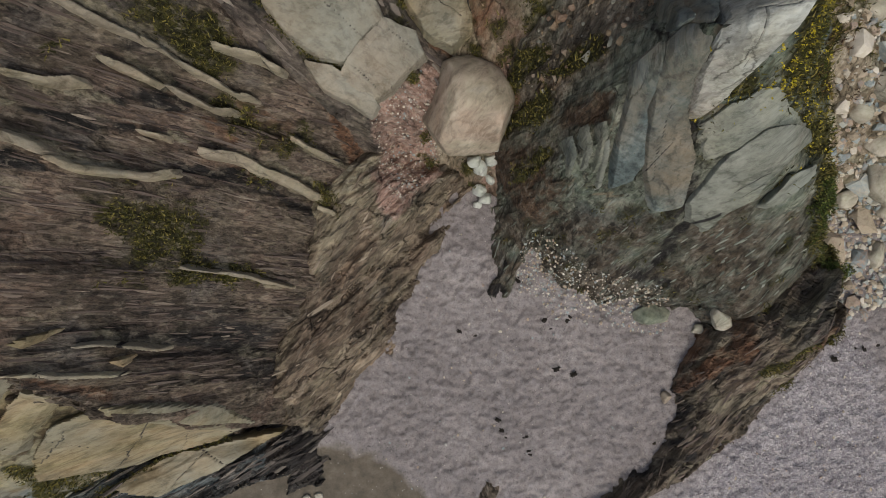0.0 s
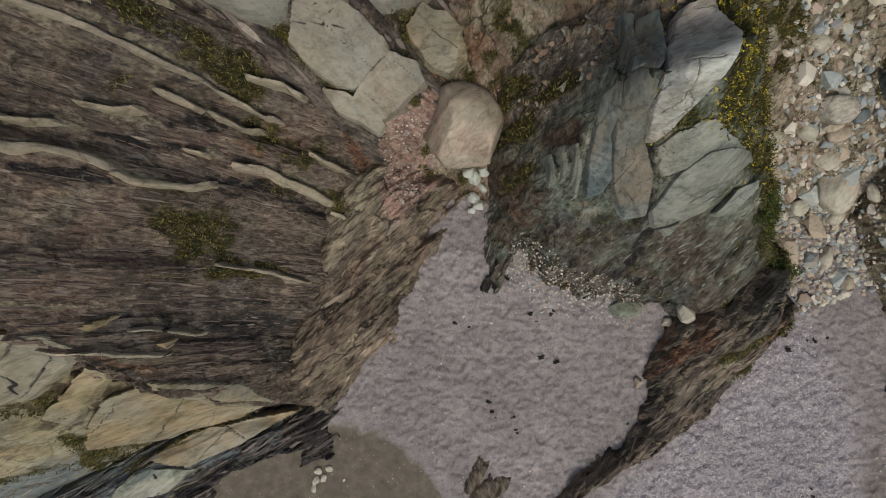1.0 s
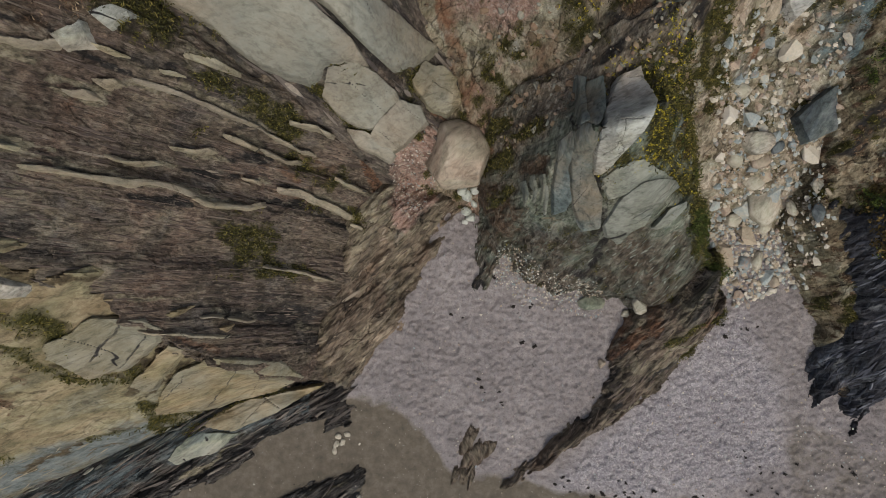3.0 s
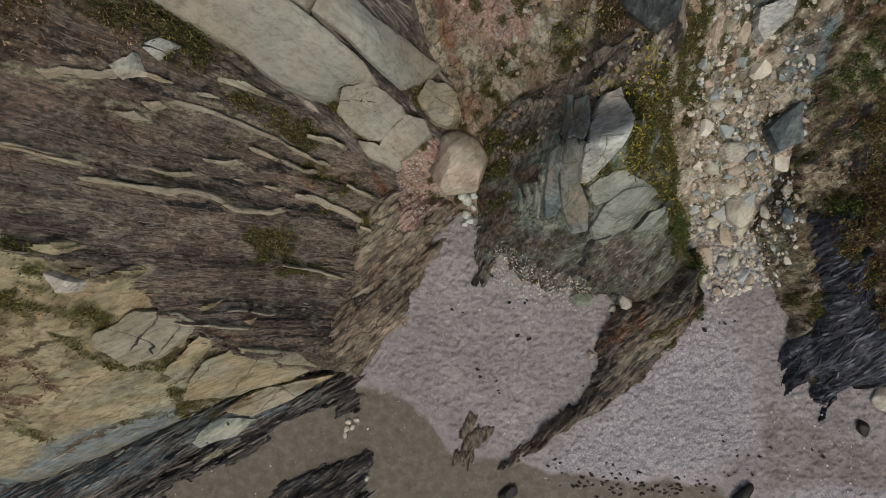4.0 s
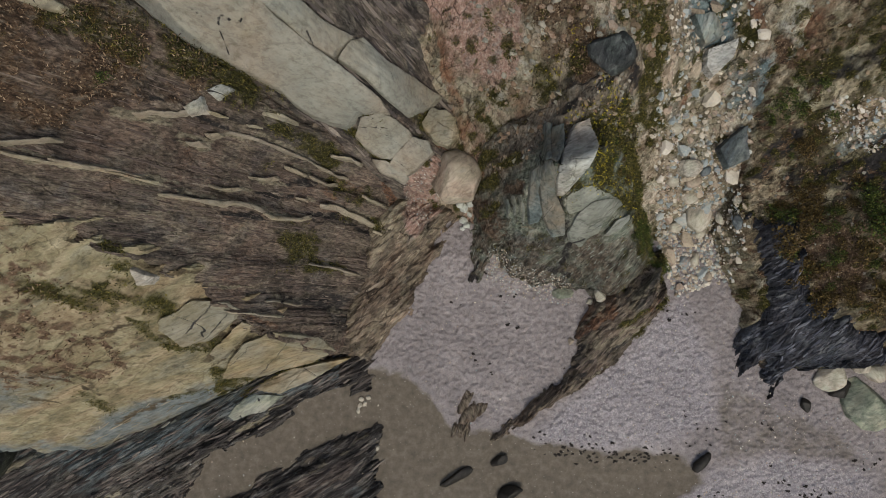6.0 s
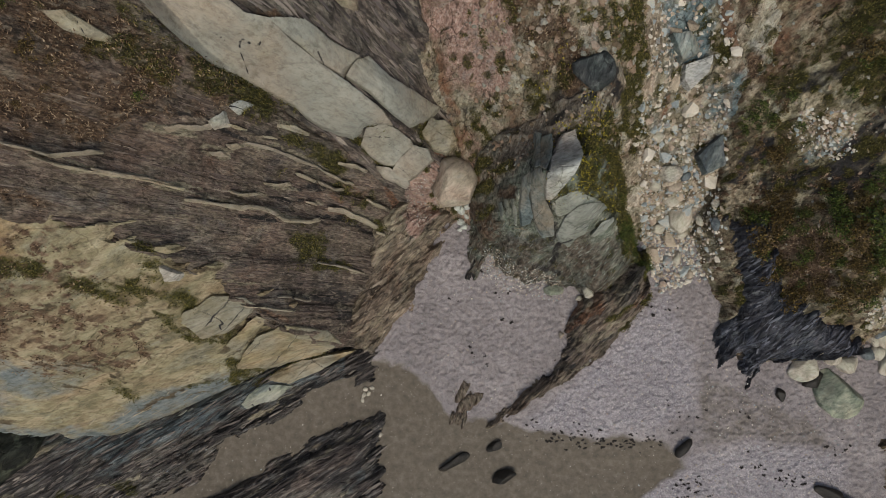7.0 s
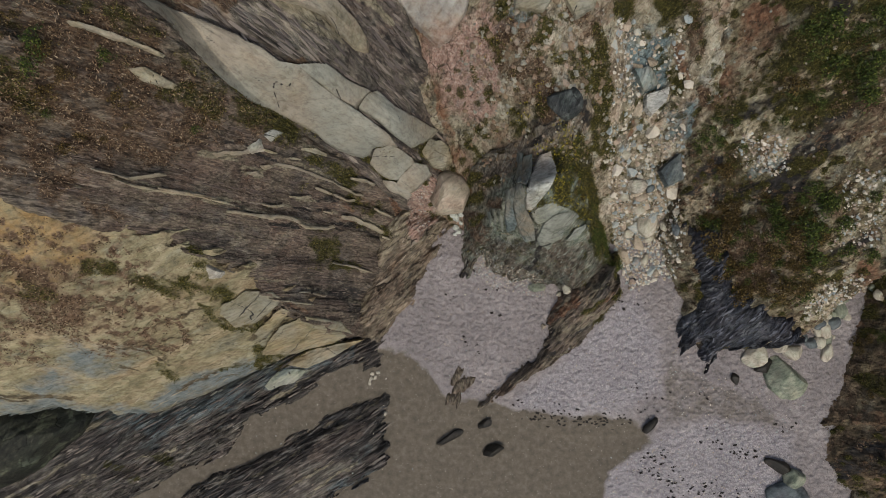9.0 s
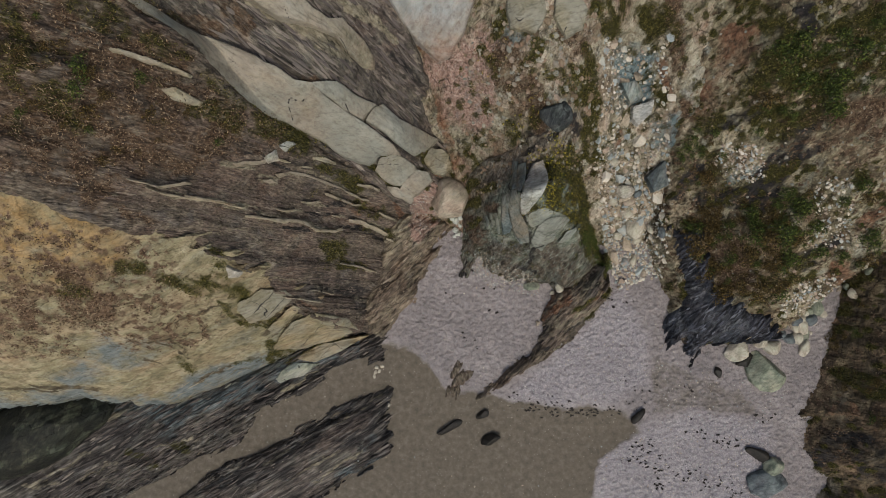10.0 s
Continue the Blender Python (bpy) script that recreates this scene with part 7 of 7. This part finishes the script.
grass_paint = leaf_paint("grass_blades", [(0.0, "262610"), (0.4, "40401c"), (0.75, "5c5627"), (1.0, "80763e")])
scrub_paint = leaf_paint("scrub_leaves", [(0.0, "2e241b"), (0.4, "554230"), (0.75, "7c664f"), (1.0, "ac9a80")])
flower_paint = leaf_paint("yellow_petals", [(0.0, "7d741c"), (0.5, "a89a26"), (1.0, "cfc03c")])
weed_paint = leaf_paint("dark_seaweed", [(0.0, "0f0d0b"), (0.6, "1f1a15"), (1.0, "3a3026")])


def tufts(places, height, spread, blades, wide, seed):
    """Blades in tufts: arrays of corners, three to a blade."""
    rr = np.random.RandomState(seed)
    n = len(places) * blades
    p = np.repeat(places, blades, axis=0)
    p[:, :2] += rr.normal(size=(n, 2)) * spread
    a, tilt = rr.uniform(0, 6.283, n), rr.uniform(0.25, 1.1, n)
    h = np.repeat(height, blades) * rr.uniform(0.5, 1.1, n)
    d = np.stack([np.cos(a) * np.sin(tilt), np.sin(a) * np.sin(tilt), np.cos(tilt)], 1) * h[:, None]
    side = np.stack([-np.sin(a), np.cos(a), np.zeros(n)], 1) * (wide * rr.uniform(0.6, 1.3, n))[:, None]
    v = np.stack([p - side, p + side, p + d], 1).reshape(-1, 3)
    return v, np.arange(n * 3).reshape(-1, 3)


def grow(name, mass, layer, per_m2, material, height, wide, seed, label, category, need=0.4, blades=7, spread=0.09):
    k = names.index(mass)
    rest = np.delete(stack, k, axis=0).max(axis=0)
    field = LAYERS[mass][layer]
    rr = np.random.RandomState(seed)
    seen = (stack[k] >= rest - 0.02) & (X > -24) & (X < 33) & (Y < 16)
    ok = (field * rr.uniform(0.6, 1.2, field.shape) > need) & seen & (rr.uniform(size=field.shape) < per_m2 * STEP * STEP)
    j, i = np.nonzero(ok)
    if not len(j):
        return
    places = np.stack([X[j, i], Y[j, i], stack[k][j, i] - 0.02], 1)
    v, f = tufts(places, height * rr.uniform(0.5, 1.4, len(j)), spread, blades, wide, seed + 1)
    tagged(new(name, mesh_of(name, v, f, material, False)), label, category, "", "stuff")


for mass, seed in (("cliff_west", 900), ("slope_south_west", 910), ("buttress_north_west", 920), ("talus", 930), ("outcrop", 940), ("ridge", 950), ("bank_east", 960), ("cliff_east", 970)):
    grow("grass", mass, "veg", 190, grass_paint, 0.17, 0.02, seed, "tufts of dull green grass rooted on the rock", "grass", 0.5)
for mass, seed in (("cliff_west", 1000), ("slope_south_west", 1010), ("talus", 1030), ("bank_east", 1060), ("cliff_east", 1070)):
    grow("scrub", mass, "scrub", 80, scrub_paint, 0.17, 0.025, seed, "low brown scrub and dead grass on the slope", "scrub", 0.52, 8, 0.12)
# moss and tufts in the joints of the slabs
CUSHIONS = (([(-4.21, 5.75), (-3.65, 5.25), (-3.16, 5.0), (-2.68, 4.98)], 0.07, 150), ([(-3.76, 6.5), (-2.96, 6.66)], 0.06, 60), ([(-1.05, 6.6), (-0.95, 6.9), (-0.67, 7.5)], 0.12, 90), ([(-9.98, 8.2), (-8.4, 7.55), (-6.95, 7.0)], 0.14, 160),
            ([(-4.6, 6.0), (-4.2, 5.9)], 0.08, 40), ([(-0.95, 4.9), (-0.8, 4.95)], 0.08, 26), ([(-0.65, 3.55), (-0.5, 3.6)], 0.06, 18), ([(-0.5, 2.9), (-0.35, 2.85)], 0.08, 26), ([(-11.4, -8.2), (-9.4, -7.1), (-7.2, -6.4)], 0.1, 160), ([(-12.9, -4.4), (-11.5, -4.7)], 0.12, 90),
            ([(-11.9, -3.6), (-10.9, -2.7)], 0.07, 60), ([(-3.9, 1.9), (-3.4, 1.3)], 0.14, 60), ([(-5.2, 2.0), (-5.0, 1.9)], 0.12, 30), ([(-6.3, -0.75), (-5.7, -0.9)], 0.1, 50), ([(3.1, 12.0), (3.4, 11.2)], 0.2, 60), ([(1.9, 11.3), (2.2, 10.6)], 0.1, 30), ([(2.9, 9.9), (3.2, 9.4)], 0.15, 40))
rr = np.random.RandomState(61)
for line, wide, count in CUSHIONS:
    seat = []
    for k in range(count):
        u = rr.uniform(0, len(line) - 1.001)
        a, b = line[int(u)], line[int(u) + 1]
        x, y = a[0] + (b[0] - a[0]) * (u % 1) + rr.normal() * wide, a[1] + (b[1] - a[1]) * (u % 1) + rr.normal() * wide
        seat.append((x, y, max(float(ground_at(x, y)), float(sample(LIE, np.array([x]), np.array([y]))[0]) + 0.25)))
    v, f = tufts(np.array(seat), np.full(count, 0.09), 0.04, 6, 0.03, 63)
    tagged(new("moss", mesh_of("moss", v, f, grass_paint, False)), "dull green moss in the joints of the rock", "moss", "", "stuff")
# shrubs: short woody stems under a loose cushion of leaves
def shrub(seed, material):
    rr = np.random.RandomState(seed)
    stem_v, stem_f = tufts(np.zeros((5, 3)), np.full(5, 0.55), 0.06, 2, 0.03, seed)
    n = 420
    a, u = rr.uniform(0, 6.283, n), rr.uniform(0, 1, n) ** 0.6
    lump = 1 + 0.35 * np.sin(3 * a + seed) + 0.25 * np.sin(7 * a)
    p = np.stack([np.cos(a) * u * 0.62 * lump, np.sin(a) * u * 0.55 * lump, (1 - u ** 2) * rr.uniform(0.25, 0.62, n)], 1)
    leaf_v, leaf_f = tufts(p, np.full(n, 0.13), 0.03, 1, 0.045, seed + 1)
    return mesh_of("stem", stem_v, stem_f, bark_paint, False), mesh_of("foliage", leaf_v, leaf_f, material, False)


bark_paint = leaf_paint("shrub_bark", [(0.0, "2a2118"), (1.0, "4a3c2c")])
dark_leaves = leaf_paint("dark_shrub_leaves", [(0.0, "1a210b"), (0.4, "303c15"), (0.75, "4a5722"), (1.0, "747a38")])
rusty_leaves = leaf_paint("rusty_shrub_leaves", [(0.0, "221b0d"), (0.4, "3e3318"), (0.75, "5c4b25"), (1.0, "877444")])
bushes = [(shrub(1500 + 10 * k, dark_leaves), "low dark green shrub rooted in the slope") for k in range(3)] + [(shrub(1550 + 10 * k, rusty_leaves), "rusty brown shrub rooted in the slope") for k in range(3)]


def plant(places, sizes, mixes, seed, group):
    rr = np.random.RandomState(seed)
    for (x, y), s in zip(places, sizes):
        (stem, leaves), label = bushes[mixes[rr.randint(len(mixes))]]
        ob = tagged(new("shrub", None), label, "shrub", group)
        ob.matrix_world = pose(x, y, float(ground_at(x, y)) - 0.05, 0, 0, rr.uniform(0, 360)) @ Matrix.Scale(s, 4)
        for part_name, me in (("stem", stem), ("foliage", leaves)):
            piece = new(part_name, me)
            piece.parent = ob


def sized(count, low, high, seed):
    return low + (high - low) * np.random.RandomState(seed).uniform(size=count) ** 2


for outline, count, low, high, mixes, seed, group in (
        ([(19, 13), (20, 8), (24, 9), (32, 13), (28, 15)], 75, 0.5, 1.5, (0, 1, 2, 2, 3), 41, "green shrubs on the bank"),
        ([(17.2, 2.6), (19, 4), (24, 5), (24, -2.5), (20, -2.8)], 110, 0.5, 1.4, (3, 5, 0, 1, 4), 42, "rusty shrubs on the bank"),
        ([(24, 5), (32, 6), (31, 2), (27, -2), (24, -3)], 36, 0.4, 1.2, (0, 1, 2, 4), 43, "mixed shrubs on the bank"),
        ([(16.4, 9), (16.9, 4), (19, 5), (20, 8)], 20, 0.4, 1.0, (0, 1, 3), 44, "shrubs beside the scree"),
        ([(30, -4), (33, 3), (38, 2), (38, -14), (31, -12)], 30, 0.5, 1.4, (0, 2, 3, 4, 5), 45, "shrubs on the dark cliff"),
        ([(-14, 11.5), (-10.5, 9), (-9.8, 7.4), (-12, 5), (-16, 4), (-19, 6), (-18, 12)], 40, 0.3, 0.9, (0, 3, 4, 5, 5), 46, "brown shrubs on the cliff top"),
        ([(9.6, 3.8), (10.8, 2.6), (12, 1.2), (13.3, -0.4), (12.7, -1.1), (10.7, 0.2), (9.8, 1.7)], 55, 0.3, 0.7, (0, 1, 2), 47, "green shrubs along the outcrop"),
        ([(7.0, 7.2), (8.4, 7.2), (9.4, 4.6), (9.6, 3.6), (8.6, 3.4), (7.4, 4.4)], 16, 0.25, 0.5, (0, 2, 4), 48, "low shrubs on the outcrop")):
    spots_in = within(outline, 4000, seed)[:count]
    plant(spots_in, sized(len(spots_in), low, high, seed), mixes, seed + 100, group)
r = np.random.RandomState(31)
heads = []
for x, y, s, count in ((6.94, 4.54, 0.22, 90), (7.1, 3.55, 0.25, 90), (9.4, 3.95, 0.25, 40), (6.36, 6.2, 0.25, 70), (7.2, 7.1, 0.25, 80), (8.0, 6.4, 0.3, 80), (9.0, 2.9, 0.3, 60), (5.6, 3.2, 0.2, 50), (7.0, 5.8, 0.3, 40), (7.9, 4.1, 0.35, 50),
                       (4.95, 8.7, 0.25, 50), (5.75, 9.5, 0.25, 40), (8.4, 5.4, 0.4, 50), (2.9, 12.4, 0.3, 30)):
    for k in range(int(count * 0.5)):
        a, b = x + r.normal() * s * 1.5, y + r.normal() * s * 1.5
        heads.append((a, b, float(ground_at(a, b)) + r.uniform(0.1, 0.28)))
v, f = tufts(np.array(heads), np.full(len(heads), 0.06), 0.03, 5, 0.025, 33)
tagged(new("flowers", mesh_of("flowers", v, f, flower_paint, False)), "small yellow flowers among the grass", "flowers", "", "stuff")

# ---- seaweed on the sand ----
weeds = []
for k in range(6):
    rr = np.random.RandomState(1200 + k)
    ring = 22
    ang = np.arange(ring) / ring * 6.283
    out = 0.16 * (0.5 + 0.7 * rr.uniform(size=ring) ** 1.5)
    rim = np.stack([np.cos(ang) * out * 1.5, np.sin(ang) * out, rr.uniform(0.0, 0.03, ring)], 1)
    mid = np.stack([np.cos(ang) * out * 0.75, np.sin(ang) * out * 0.5, rr.uniform(0.03, 0.08, ring)], 1)
    v = np.concatenate([rim, mid, [[0, 0, 0.07]]])
    f = [(i, (i + 1) % ring, ring + i) for i in range(ring)] + [((i + 1) % ring, ring + (i + 1) % ring, ring + i) for i in range(ring)] + [(ring + i, ring + (i + 1) % ring, 2 * ring) for i in range(ring)]
    weeds.append(mesh_of("seaweed", v, np.array(f), weed_paint, False))
first = [(14.5, -1.7), (14.5, -3.5), (13.6, -3.3), (12.6, -12.2), (9.9, -11.8), (11.7, -12.2), (7.7, -11.8), (9.0, -10.9), (14.8, -9.7), (16.1, -10.4), (22.4, -14.3), (19.4, -10.1), (20.6, -13.6), (22.8, -14.5),
         (15.7, -15.7), (17.1, -16.8), (17.5, -17.7), (19.3, -17.4), (21.1, -17.9), (16.6, -14.6), (25.5, -12.3), (3.0, -1.0), (3.8, -2.8), (4.4, -2.5), (4.6, -4.4), (2.9, -6.6), (2.1, -6.4), (3.0, -7.1), (0.6, -2.9), (14.2, -0.8)]
r = np.random.RandomState(55)
for x, y in first:
    for k in range(2 + (y < -11) * 4 + (x > 13) * 2):
        a, b, s = x + r.normal() * 0.35 * (k > 0) * 1.6, y + r.normal() * 0.22 * (k > 0) * 1.6, r.uniform(0.3, 0.8)
        ob = new("seaweed", weeds[r.randint(6)])
        ob.matrix_world = pose(a, b, float(ground_at(a, b)), 0, 0, r.uniform(-40, 40) - 15) @ Matrix.Scale(s, 4)
        tagged(ob, "clump of dark dried seaweed on the sand", "seaweed", "seaweed on the beach")
for k in range(130):
    t = r.uniform()
    x, y = (5.5 + 11 * t, -11.2 - 0.8 * math.sin(3 * t) + r.normal() * 0.35) if k % 2 else (15 + 9 * t, -15.0 - 3.2 * t + r.normal() * 0.5)
    ob = new("seaweed", weeds[k % 6])
    ob.matrix_world = pose(x, y, float(ground_at(x, y)), 0, 0, r.uniform(-50, 30)) @ Matrix.Scale(r.uniform(0.2, 0.65), 4)
    tagged(ob, "clump of dark dried seaweed on the sand", "seaweed", "seaweed on the beach")
